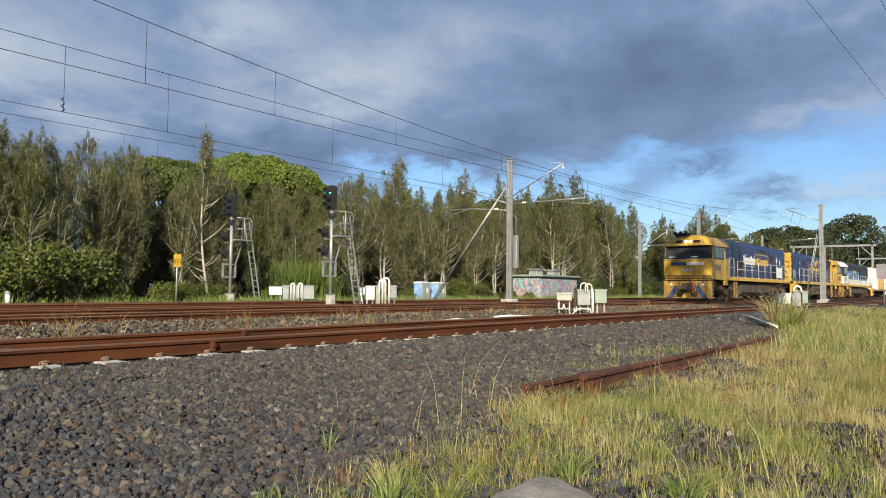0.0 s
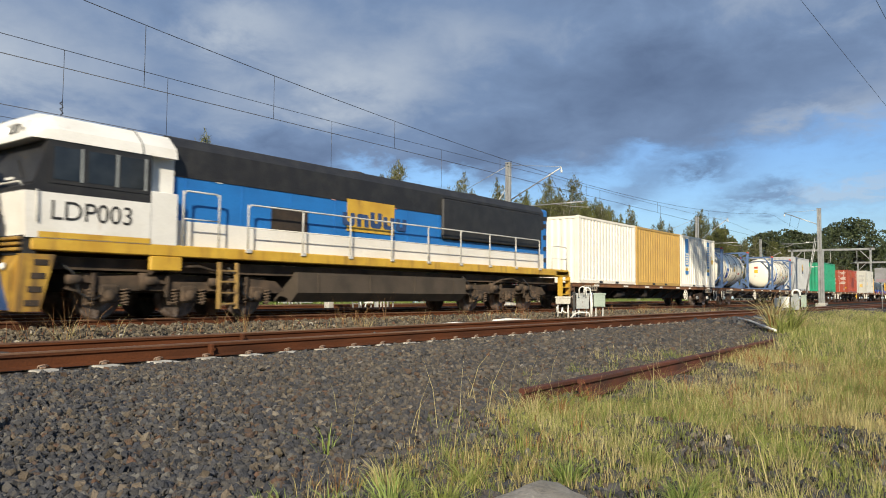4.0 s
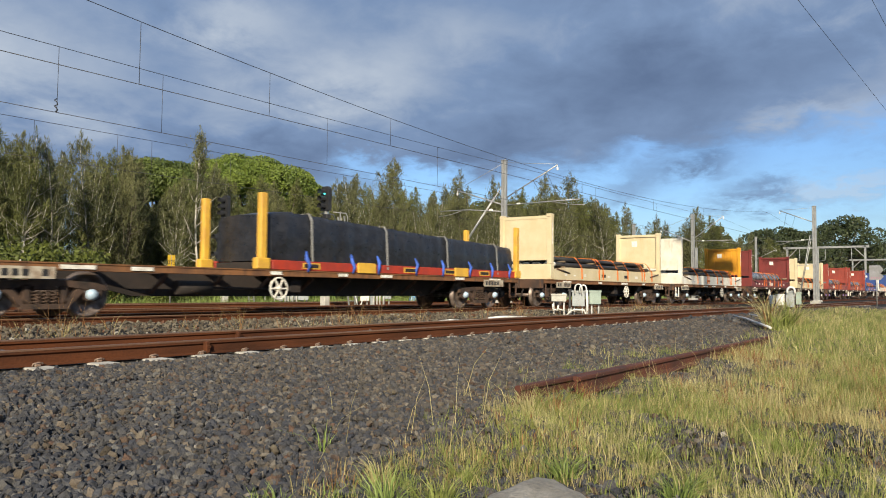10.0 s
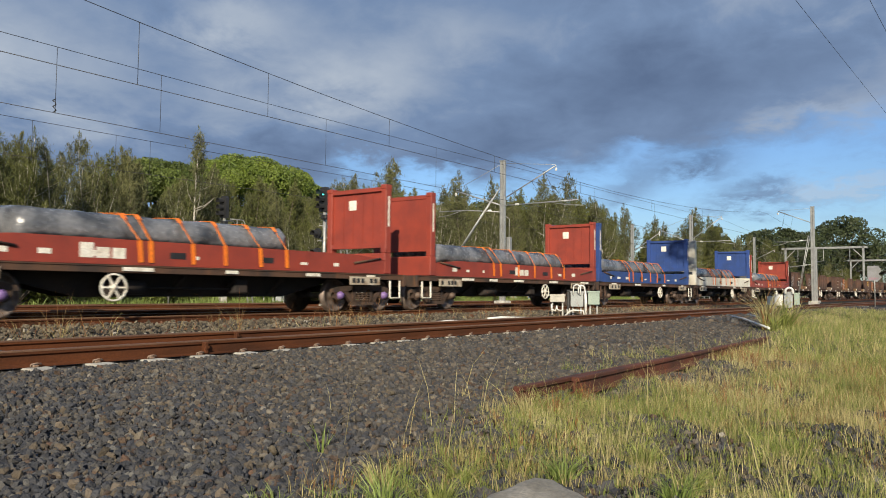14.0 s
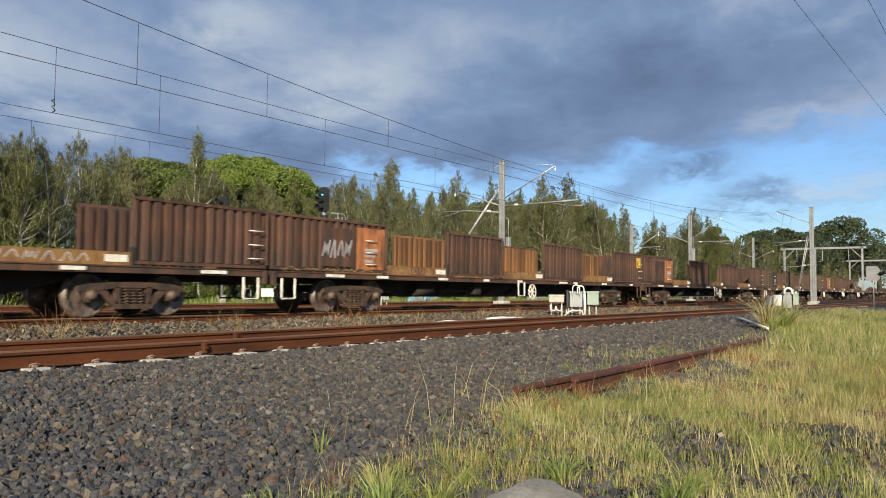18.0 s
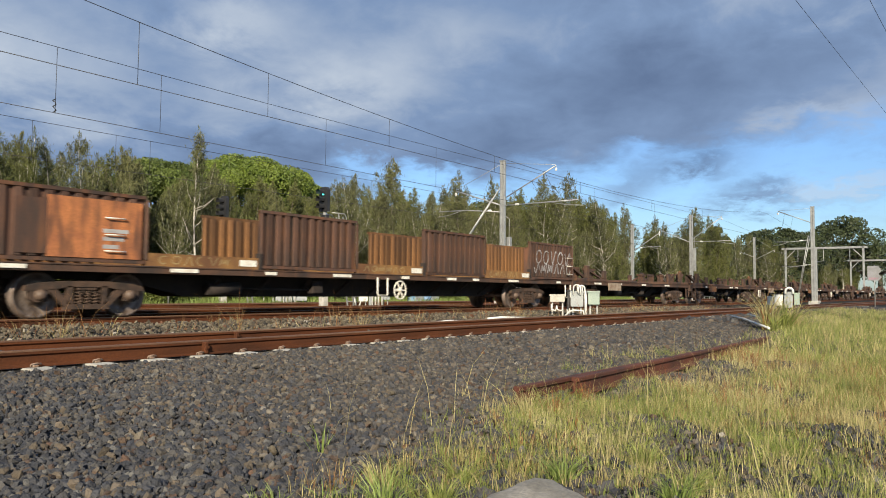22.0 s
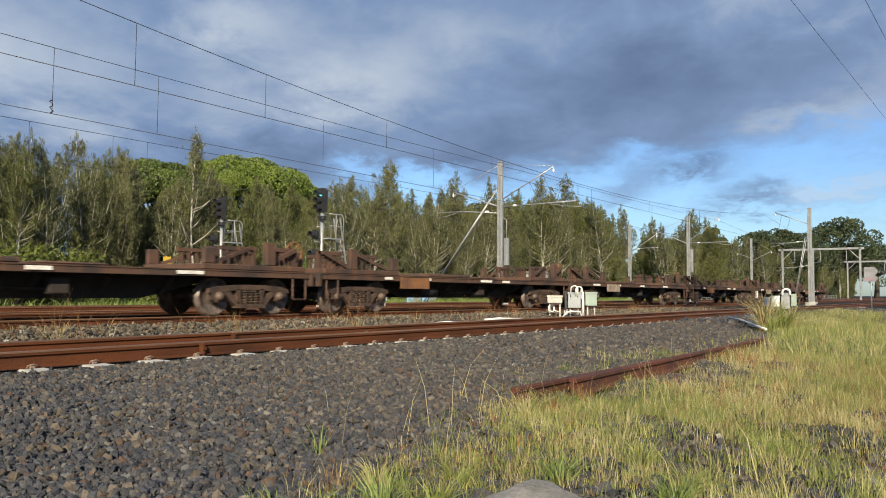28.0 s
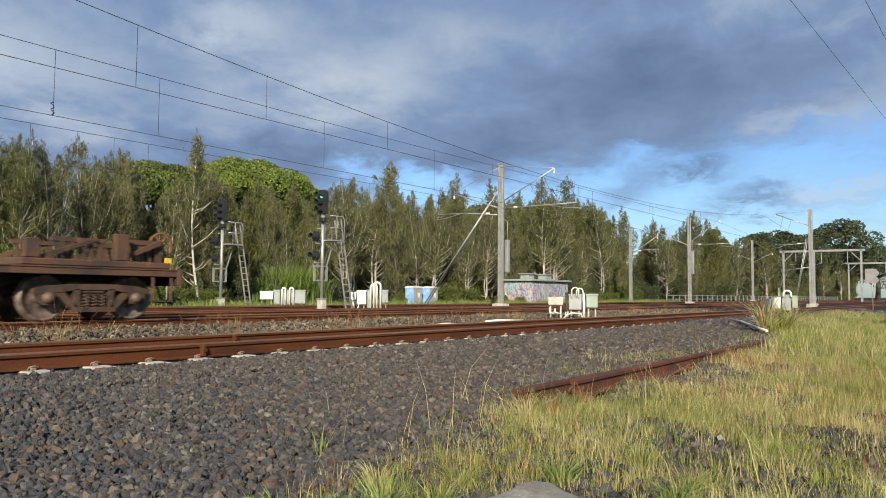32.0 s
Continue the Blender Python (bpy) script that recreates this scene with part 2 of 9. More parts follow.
# ---- materials ----
def mat(name, c, c2=None, rough=0.7, metal=0.0, scale=2.0, fine=30.0, bump=0.25, vary=0.25, lo=0.4, hi=0.65, stretch=(1, 1, 1), piece=0.0, dirt=None, dirt_lo=0.55, dirt_hi=0.75, spec=0.5, back=0.0):
    """A worn surface: two colours in patches, fine grain, streaks of dirt, and relief."""
    m = bpy.data.materials.new(name)
    m.use_nodes = True
    nt = m.node_tree
    N, K = nt.nodes.new, nt.links.new
    b = nt.nodes["Principled BSDF"]
    co = N("ShaderNodeTexCoord").outputs["Object"]
    mp = N("ShaderNodeMapping")
    mp.inputs["Scale"].default_value = stretch
    K(co, mp.inputs[0])

    def nz(s, d, vec):
        n = N("ShaderNodeTexNoise")
        n.inputs["Scale"].default_value, n.inputs["Detail"].default_value = s, d
        K(vec, n.inputs["Vector"])
        return n.outputs["Fac"]

    def rng(v, a, z, x=0.0, y=1.0):
        n = N("ShaderNodeMapRange")
        K(v, n.inputs[0])
        for i, q in enumerate((a, z, x, y)):
            n.inputs[i + 1].default_value = q
        return n.outputs[0]

    def mix(f, p, q, how="MIX"):
        n = N("ShaderNodeMix")
        n.data_type, n.blend_type = "RGBA", how
        for i, v in ((0, f), (6, p), (7, q)):
            if isinstance(v, (int, float)):
                n.inputs[i].default_value = v
            elif isinstance(v, tuple):
                n.inputs[i].default_value = (*v, 1)
            else:
                K(v, n.inputs[i])
        return n.outputs[2]

    c2 = c2 or tuple(x * 0.75 for x in c)
    col = mix(rng(nz(scale, 5, mp.outputs[0]), lo, hi), c, c2)
    grain = nz(fine, 4, co)
    col = mix(1.0, col, rng(grain, 0.25, 0.75, 1 - vary, 1 + vary), "MULTIPLY")
    if piece:
        info = N("ShaderNodeObjectInfo").outputs["Random"]
        isl = N("ShaderNodeNewGeometry").outputs["Random Per Island"]
        add = N("ShaderNodeMath")
        add.operation = "FRACT"
        s = N("ShaderNodeMath")
        K(info, s.inputs[0])
        K(isl, s.inputs[1])
        K(s.outputs[0], add.inputs[0])
        col = mix(1.0, col, rng(add.outputs[0], 0, 1, 1 - piece, 1 + piece), "MULTIPLY")
    if dirt:
        st = N("ShaderNodeMapping")
        st.inputs["Scale"].default_value = (3.0, 3.0, 0.55)
        K(co, st.inputs[0])
        col = mix(rng(nz(1.6, 7, st.outputs[0]), dirt_lo, dirt_hi, 0, 0.85), col, dirt)
    K(col, b.inputs["Base Color"])
    K(rng(grain, 0.2, 0.8, max(rough - 0.12, 0.05), min(rough + 0.12, 1)), b.inputs["Roughness"])
    b.inputs["Metallic"].default_value = metal
    b.inputs["Specular IOR Level"].default_value = spec
    if bump:
        bp = N("ShaderNodeBump")
        bp.inputs["Strength"].default_value, bp.inputs["Distance"].default_value = bump, 0.02
        K(grain, bp.inputs["Height"])
        K(bp.outputs[0], b.inputs["Normal"])
    if back:
        tr = N("ShaderNodeBsdfTranslucent")
        K(col, tr.inputs[0])
        ms = N("ShaderNodeMixShader")
        ms.inputs[0].default_value = back
        K(b.outputs[0], ms.inputs[1])
        K(tr.outputs[0], ms.inputs[2])
        K(ms.outputs[0], nt.nodes["Material Output"].inputs[0])
    return m


def glow(name, c, strength):
    m = bpy.data.materials.new(name)
    m.use_nodes = True
    b = m.node_tree.nodes["Principled BSDF"]
    b.inputs["Base Color"].default_value = (*c, 1)
    b.inputs["Emission Color"].default_value = (*c, 1)
    b.inputs["Emission Strength"].default_value = strength
    return m




def stone_mat(name, tones, rough=0.85):
    """Crushed stone: each piece takes one of the tones, with grain and stains of its own."""
    m = mat(name, (1.0, 1.0, 1.0), (0.72, 0.70, 0.67), rough, scale=14, fine=90, bump=0.6, vary=0.22, spec=0.3)
    nt = m.node_tree
    N, K = nt.nodes.new, nt.links.new
    b = nt.nodes["Principled BSDF"]
    ramp = N("ShaderNodeValToRGB")
    ramp.color_ramp.interpolation = "CONSTANT"
    K(N("ShaderNodeNewGeometry").outputs["Random Per Island"], ramp.inputs[0])
    for k, (at, c) in enumerate(tones):
        e = ramp.color_ramp.elements[k] if k < 2 else ramp.color_ramp.elements.new(at)
        e.position, e.color = at, (*c, 1)
    x = N("ShaderNodeMix")
    x.data_type, x.blend_type = "RGBA", "MULTIPLY"
    x.inputs[0].default_value = 1.0
    K(b.inputs["Base Color"].links[0].from_socket, x.inputs[6])
    K(ramp.outputs[0], x.inputs[7])
    K(x.outputs[2], b.inputs["Base Color"])
    return m


M_STONE = stone_mat("ballast stone", ((0.0, (0.043, 0.045, 0.052)), (0.16, (0.071, 0.072, 0.079)), (0.30, (0.054, 0.056, 0.065)), (0.44, (0.092, 0.087, 0.082)), (0.55, (0.063, 0.063, 0.067)), (0.66, (0.113, 0.092, 0.069)), (0.74, (0.078, 0.076, 0.076)), (0.83, (0.135, 0.130, 0.121)), (0.89, (0.084, 0.060, 0.048)), (0.94, (0.150, 0.122, 0.093)), (0.978, (0.115, 0.070, 0.048)), (0.994, (0.24, 0.22, 0.19))))
# a lighter, browner mix of the ballast tones
M_STONE_BROWN = stone_mat("browner ballast stone", ((0.0, (0.062, 0.060, 0.060)), (0.18, (0.098, 0.088, 0.076)), (0.36, (0.074, 0.070, 0.068)), (0.50, (0.128, 0.106, 0.082)), (0.64, (0.086, 0.078, 0.070)), (0.78, (0.150, 0.132, 0.108)), (0.90, (0.108, 0.074, 0.052)), (0.97, (0.20, 0.175, 0.14))))
M_STONE_LIGHT = stone_mat("pale brown stone", ((0.0, (0.125, 0.105, 0.075)), (0.25, (0.085, 0.070, 0.052)), (0.5, (0.165, 0.140, 0.105)), (0.72, (0.060, 0.054, 0.048)), (0.86, (0.21, 0.18, 0.13)), (0.95, (0.13, 0.065, 0.04)), (0.985, (0.36, 0.33, 0.28))))
M_GROUND = mat("stony ground", (0.020, 0.019, 0.019), (0.034, 0.029, 0.024), 0.95, scale=0.8, fine=25, bump=0.9, vary=0.4, spec=0.15)
M_RAIL = mat("rusted rail", (0.112, 0.037, 0.014), (0.056, 0.021, 0.010), 0.8, spec=0.2, scale=3, fine=45, bump=0.3, stretch=(0.2, 1, 1))
M_RAIL_TOP = mat("worn rail head", (0.20, 0.115, 0.065), (0.13, 0.065, 0.035), 0.5, metal=0.2, scale=3, fine=40, bump=0.1, stretch=(0.1, 1, 1))
M_OLD_RAIL = mat("bright rusted rail", (0.105, 0.030, 0.015), (0.055, 0.020, 0.013), 0.8, scale=3, fine=45, bump=0.3)
M_CONCRETE = mat("pale concrete", (0.50, 0.48, 0.43), (0.36, 0.34, 0.30), 0.85, piece=0.15, scale=3, fine=50)
M_CLIP = mat("pale clip", (0.34, 0.26, 0.2), (0.16, 0.08, 0.045), 0.6, scale=30)
M_GALV = mat("galvanised steel", (0.44, 0.44, 0.42), (0.33, 0.33, 0.32), 0.45, metal=0.5, scale=2, fine=25, bump=0.1)
M_DARK = mat("black paint", (0.018, 0.018, 0.02), (0.03, 0.03, 0.03), 0.55, scale=3)
M_WIRE = mat("dark wire", (0.075, 0.075, 0.08), None, 0.5, metal=0.6, bump=0)
M_WHITE = mat("white paint", (0.74, 0.74, 0.70), (0.62, 0.60, 0.55), 0.5, dirt=(0.25, 0.18, 0.12), dirt_lo=0.62, dirt_hi=0.85, bump=0.1)
M_PVC = mat("white plastic pipe", (0.78, 0.78, 0.74), (0.66, 0.65, 0.6), 0.4, bump=0.05)
M_GREYBOX = mat("grey steel box", (0.33, 0.35, 0.35), (0.26, 0.28, 0.28), 0.5, bump=0.1)
M_GREENBOX = mat("pale green steel box", (0.30, 0.37, 0.31), (0.24, 0.30, 0.26), 0.5, bump=0.1)

# ---- ground ----
def ground_height(x, y):
    """Height of the ground sheet under (x, y)."""
    z = np.interp(y, [-2000, -30, 2.2, 4.4, 7.2, 10.2, 12.2, 13.6, 22.0, 24.0, 29.0, 60, 2000], [-0.6, -0.55, -0.42, -0.36, -0.222, -0.222, -0.28, -0.165, -0.165, -0.18, -0.18, -0.2, -0.2])
    near = np.exp(-((x - 6) / 14.0) ** 2) * (y < 6.5)
    return z + near * (0.025 * np.sin(x * 2.1 + y * 1.3) + 0.02 * np.sin(x * 4.7 - y * 3.1 + 1.0))


def build_ground():
    xs = np.unique(np.concatenate([[-2500, -1200, -600, -300, -150, -80, -40, -20], np.arange(-10, 40, 0.25), np.arange(40, 120, 4), [150, 200, 300, 600, 1200, 2500]]))
    ys = np.unique(np.concatenate([[-2500, -1000, -300, -100, -40, -15, -8, -4], np.arange(-2, 7, 0.25), np.arange(7, 30, 0.5), [32, 36, 40, 50, 70, 100, 200, 500, 1200, 2500]]))
    X, Y = np.meshgrid(xs, ys)
    Z = ground_height(X, Y)
    v = np.stack([X, Y, Z], -1).reshape(-1, 3)
    i = np.arange(len(xs) * len(ys)).reshape(len(ys), len(xs))
    f = np.stack([i[:-1, :-1], i[:-1, 1:], i[1:, 1:], i[1:, :-1]], -1).reshape(-1, 4)
    return tagged(new("ground", quick_mesh("ground", v, f, M_GROUND)), "dark stony ground beside the railway with patches of soil", "ground", kind="structure")


build_ground()


def rail_profile(y, top, hgt=0.17):
    b = top - hgt
    half = [(0.073, 0), (0.073, 0.012), (0.012, 0.03), (0.010, 0.115), (0.036, 0.128), (0.036, 0.155), (0.028, hgt)]
    return [(y - a, b + c) for a, c in half] + [(y + a, b + c) for a, c in reversed(half)]


def track(name, label, y, z, x0, x1, sleepers_from, sleepers_to, hgt=0.17, clips=False):
    """Two rails on concrete sleepers."""
    t = thing(name, label, "railway track", kind="structure")
    for s in (-0.755, 0.755):
        part("rail", Geo().prism(rail_profile(y + s, z, hgt), x0, x1), M_RAIL, t, "rusted steel rail with a worn head")
        part("rail_head", Geo().prism([(y + s - 0.039, z - 0.016), (y + s + 0.039, z - 0.016), (y + s + 0.037, z - 0.004), (y + s + 0.028, z + 0.003), (y + s - 0.028, z + 0.003), (y + s - 0.037, z - 0.004)], x0, x1), M_RAIL_TOP, t, "worn brown running surface")
    g = Geo()
    g.prism([(-1.22, -0.21), (1.22, -0.21), (1.22, -0.03), (1.17, 0.0), (0.45, 0.0), (0.35, -0.025), (-0.35, -0.025), (-0.45, 0.0), (-1.17, 0.0), (-1.22, -0.03)], -0.12, 0.12)
    me = g.mesh("sleeper", M_CONCRETE)
    c = Geo()
    for s in (-0.755, 0.755):
        for e in (-1, 1):
            c.tube([(-0.05, s + e * 0.085, 0.0), (-0.05, s + e * 0.10, 0.03), (0.0, s + e * 0.12, 0.045), (0.05, s + e * 0.10, 0.03), (0.05, s + e * 0.06, 0.03)], 0.008, 5)
            c.box(-0.03, 0.03, s + e * 0.09 - 0.015, s + e * 0.09 + 0.015, 0, 0.03, 0.006)
    mc = c.mesh("rail_clip", M_CLIP)
    x = sleepers_from
    while x < sleepers_to:
        same_part("sleeper", me, t, pose(x, y, z - hgt - 0.002))
        if clips:
            same_part("rail_clip", mc, t, pose(x, y, z - hgt))
        x += 0.65
    return t


track("railway_track", "rusty empty track on pale concrete sleepers", 8.72, -0.03, -700, 900, 1.75, 62, clips=True)
track("railway_track", "rusty main line that the train runs on", 15.70, 0.0, -700, 900, 3.0, 40)
track("railway_track", "rusty track behind the train", 19.70, 0.0, -300, 900, 6.0, 30)
track("railway_track", "far rusty track in front of the bushes", 26.20, 0.0, -300, 900, 10.0, 20)

# fishplate joint and the old rail thrown on the stones
def rail_joint(x, y, z):
    j = thing("rail_joint", "rusty bolted joint plate on the near rail", "rail joint")
    g = Geo().box(x - 0.03, x + 0.03, y - 0.10, y - 0.03, z - 0.16, z - 0.015, 0.01)
    part("plate", g, M_RAIL, j)
    g = Geo()
    for dx in (-0.012, 0.012):
        g.lathe([(-0.02, 0.018), (0.0, 0.018)], (x + dx, y - 0.10, z - 0.08), "y", 6, False)
    part("bolt", g, M_RAIL, j)


rail_joint(5.74, 7.965, -0.03)
rail_joint(7.4, 9.475, -0.03)


def old_rail(x0, y0, z0, x1, y1, label, tip=0.0):
    a, b = Vector((x0, y0, 0)), Vector((x1, y1, 0))
    m = Matrix.Translation((x0, y0, z0)) @ Matrix.Rotation(math.atan2(y1 - y0, x1 - x0), 4, "Z") @ Matrix.Rotation(radians(tip), 4, "X")
    solid("old_rail", Geo().prism(rail_profile(0, 0.165, 0.165), 0, (b - a).length), M_OLD_RAIL, label, "rail", m=m)


old_rail(5.72, 3.42, -0.385, 9.75, 3.46, "short rusty discarded rail lying behind a longer one")
old_rail(6.36, 3.19, -0.340, 14.7, 3.47, "rusty discarded rail lying in the grass and stones", 4)

# ---- overhead line ----
def overhead_mast(x, y, h, arms, label, foot=0.0, box_at=None, stay=None):
    """A steel mast of two channels with cantilever arms; an arm is (tip offset y, tip height, root height, kind)."""
    t = thing("overhead_mast", label, "mast", "overhead masts", m=pose(x, y, foot))
    g = Geo()
    for s in (-0.085, 0.085):
        g.box(-0.09, 0.09, s - 0.065, s + 0.065, 0, h, 0.008)
    g.box(-0.03, 0.03, -0.03, 0.03, 0, h)
    for k in range(int(h / 1.6)):
        g.box(-0.10, -0.088, -0.15, 0.15, 0.5 + 1.6 * k, 0.62 + 1.6 * k)
    part("post", g, M_GALV, t)
    part("cap", Geo().box(-0.12, 0.12, -0.17, 0.17, h, h + 0.05, 0.01), M_GALV, t)
    part("footing", Geo().box(-0.35, 0.35, -0.35, 0.35, -0.25, 0.10, 0.03), M_CONCRETE, t)
    for dy, tip, root, kind in arms:
        if kind == "strut":
            part("arm", Geo().tube([(0, 0, root), (0, dy, tip)], 0.035, 8), M_GALV, t)
            part("tie", Geo().tube([(0, 0, h - 0.1), (0, dy, tip + 0.04)], 0.012, 6), M_GALV, t)
            g = Geo().lathe([(0, 0.03), (0.02, 0.07), (0.05, 0.03), (0.07, 0.075), (0.10, 0.03), (0.12, 0.075), (0.15, 0.03)], (0, dy, tip - 0.28), "z", 10)
            g.tube([(0, dy, tip), (0, dy, tip - 0.3)], 0.012, 6)
            part("insulator", g, M_PVC, t, "pale ribbed insulator")
        else:
            s = 1 if dy > 0 else -1
            part("arm", Geo().tube([(0, 0, root), (0, dy * 0.55, tip - 0.02), (0, dy, tip)], 0.028, 8), M_GALV, t)
            g = Geo().lathe([(-0.14, 0.03), (-0.11, 0.07), (-0.07, 0.03), (-0.03, 0.07), (0.01, 0.03), (0.05, 0.07), (0.1, 0.03)], (0, s * 0.9, root + (tip - root) * 0.5), "y", 10)
            part("insulator", g, M_PVC, t, "pale ribbed insulator")
            part("steady_arm", Geo().tube([(0, dy * 0.6, tip), (0.1, dy * 0.85, tip - 0.22), (0.1, dy * 1.05, tip - 0.30)], 0.016, 6), M_GALV, t)
        if kind == "strut" and h > 7.5:
            for q in (0.55, 0.8):
                part("hanger", Geo().tube([(0, dy * q, root + (tip - root) * q), (0.6, dy * (q + 0.12), root - 0.1)], 0.010, 5), M_WIRE, t)
    if box_at:
        dy, z0, z1 = box_at
        g = Geo().box(-0.12, 0.12, dy - 0.11, dy + 0.11, z0, z1, 0.02)
        g.tube([(0, dy, z1), (0, dy, z1 + 1.0), (0, dy * 0.3, z1 + 1.2)], 0.02, 6)
        part("balance_weight", g, M_GALV, t, "grey tension weights hung on the mast")
    if stay:
        (y0, z0), (y1, z1) = stay
        for dx, up in ((-0.12, 0.0), (0.12, 0.75)):
            part("stay", Geo().tube([(dx, y0 * (1 - up), z0 + up), (dx, y1, z1)], 0.032, 8), M_GALV, t, "slanting steel stay")
    return t


overhead_mast(35.2, 22.0, 7.83, [(-3.3, 7.3, 5.7, "strut"), (-4.6, 5.4, 5.35, "arm"), (3.2, 6.4, 5.35, "strut"), (4.4, 5.25, 5.0, "arm")], "tall galvanised overhead mast with arms on both sides", box_at=(-0.42, 1.8, 3.6), stay=((0.6, 5.8), (5.2, 0.0)))
overhead_mast(68.4, 22.5, 7.7, [(-2.75, 7.45, 5.45, "strut"), (-3.6, 5.3, 5.3, "arm"), (2.95, 6.5, 5.2, "strut")], "galvanised overhead mast with a hanging weight", box_at=(-0.3, 2.6, 4.7))
overhead_mast(70.5, 29.0, 7.4, [(-2.75, 6.5, 4.7, "strut"), (-2.9, 5.2, 5.0, "arm")], "galvanised overhead mast behind the far track", foot=-0.1)
overhead_mast(66.3, 12.0, 7.7, [(2.6, 7.5, 6.4, "strut"), (2.9, 4.95, 5.07, "arm")], "galvanised overhead mast between the tracks", foot=-0.05, stay=((0.3, 5.4), (1.2, 0.2)))
overhead_mast(116.5, 29.0, 8.9, [(-2.8, 7.0, 5.6, "strut"), (2.0, 6.8, 6.0, "strut")], "slender far overhead mast")
overhead_mast(78.4, 14.0, 5.0, [(3.0, 3.4, 3.6, "arm")], "short far mast beside the line", foot=-0.1)


def gantry(x, y0, y1, h, label):
    t = thing("gantry", label, "gantry", "gantries", m=pose(x, 0, 0))
    for y in (y0, y1):
        part("leg", Geo().box(-0.15, 0.15, y - 0.15, y + 0.15, -0.2, h, 0.02), M_GALV, t)
    part("beam", Geo().box(-0.15, 0.15, y0 - 0.6, y1 + 0.6, h - 0.35, h, 0.03), M_GALV, t)
    for y in (y0 + 1.6, y1 - 1.6):
        s = 1 if y < (y0 + y1) / 2 else -1
        part("brace", Geo().bar((0, y - s * 1.5, h - 1.9), (0, y, h - 0.3), 0.12), M_GALV, t)
    for k in range(3):
        y = y0 + (y1 - y0) * (k + 0.5) / 3
        part("dropper_post", Geo().tube([(0, y, h - 0.3), (0, y, h - 2.3), (0, y + 1.0, h - 2.5)], 0.05, 6), M_GALV, t)
    return t


gantry(140.0, 17.8, 29.7, 8.6, "far steel portal gantry over the tracks")
gantry(185.0, 12.0, 26.0, 8.2, "farther steel portal gantry over the tracks")


def line_sign(x, y):
    t = thing("line_sign", "weathered grey-white pointed board with pink scrawl on a post", "sign", m=pose(x, y, -0.45))
    part("post", Geo().tube([(0, 0, 0), (0, 0, 3.1)], 0.035, 8), M_GALV, t)
    part("board", Geo().prism([(0.42, 2.05), (0.42, 3.07), (-0.25, 3.07), (-0.45, 2.75), (-0.25, 2.5), (-0.45, 2.3), (-0.25, 2.05)], -0.06, -0.036), M_SIGN, t)
    for k in range(5):
        part("scrawl", Geo().bar((-0.066, 0.32 - 0.12 * k, 2.12), (-0.066, 0.26 - 0.12 * k, 2.28), 0.03), M_SCRAWL, t, "pink sprayed stroke")


M_SIGN = mat("weathered sign board", (0.27, 0.27, 0.28), (0.22, 0.22, 0.22), 0.6)
M_SCRAWL = mat("pink spray paint", (0.45, 0.16, 0.25), (0.35, 0.14, 0.2), 0.6)
line_sign(60, 6.98)


def catenary(y, z_top, z_low, x0, x1, label, supports, drops):
    """A messenger wire that sags between supports, a level contact wire, and droppers."""
    t = thing("overhead_wire", label, "wire", "overhead wires")

    def top(x):
        for a, b in zip(supports, supports[1:]):
            if a[0] <= x <= b[0]:
                u = (x - a[0]) / (b[0] - a[0])
                return a[1] + (b[1] - a[1]) * u - 4 * u * (1 - u) * a[2]
        return supports[-1][1]

    xs = list(np.arange(x0, x1, 2.5)) + [x1]
    part("messenger_wire", Geo().tube([(x, y, top(x)) for x in xs], 0.0095, 5), M_WIRE, t)
    part("contact_wire", Geo().tube([(x, y, z_low) for x in (x0, x1)], 0.0095, 5), M_WIRE, t)
    for x in drops:
        part("dropper", Geo().tube([(x, y, top(x)), (x, y, z_low)], 0.008, 4), M_WIRE, t)
    return t


catenary(15.7, 6.4, 5.25, -60, 300, "dark overhead wires above the main line", [(-60, 7.3, 0.8), (2, 7.37, 1.68), (66.3, 7.5, 0.9), (120, 7.2, 0.8), (300, 7.2, 0.8)], [-9, 3, 9.4, 13.2, 18.2, 24.5, 32, 41, 50])
catenary(19.7, 6.9, 5.16, -60, 300, "dark overhead wires above the track behind", [(-60, 7.3, 0.3), (-5, 7.1, 0.15), (35.2, 6.95, 0.1), (68.4, 7.2, 0.7), (120, 7.2, 0.8), (300, 7.2, 0.8)], [-6, 2, 9.5, 12.55, 19.3, 26, 42, 52, 60])
catenary(26.2, 6.2, 4.98, -60, 300, "dark overhead wires above the far track", [(-60, 6.5, 0.1), (10, 6.25, 0.0), (35.2, 6.35, 0.1), (70.5, 6.5, 0.5), (120, 6.8, 0.8), (300, 6.8, 0.8)], [5, 11.9, 14.9, 16.3, 20, 29, 40, 50])


def pole_line(a, b, label):
    t = thing("power_line", label, "wire", "power lines")
    a, b = Vector(a), Vector(b)
    pts = []
    for k in range(25):
        u = -1.5 + 6.5 * k / 24
        pts.append(a + (b - a) * u)
    part("wire", Geo().tube(pts, 0.005, 5), M_WIRE, t)


pole_line((16.19, 3.13, 6.5), (26.36, 2.85, 6.5), "thin dark wire high beside the line")
pole_line((17.04, 1.93, 6.5), (27.0, 1.72, 6.5), "thin dark wire high over the grass")


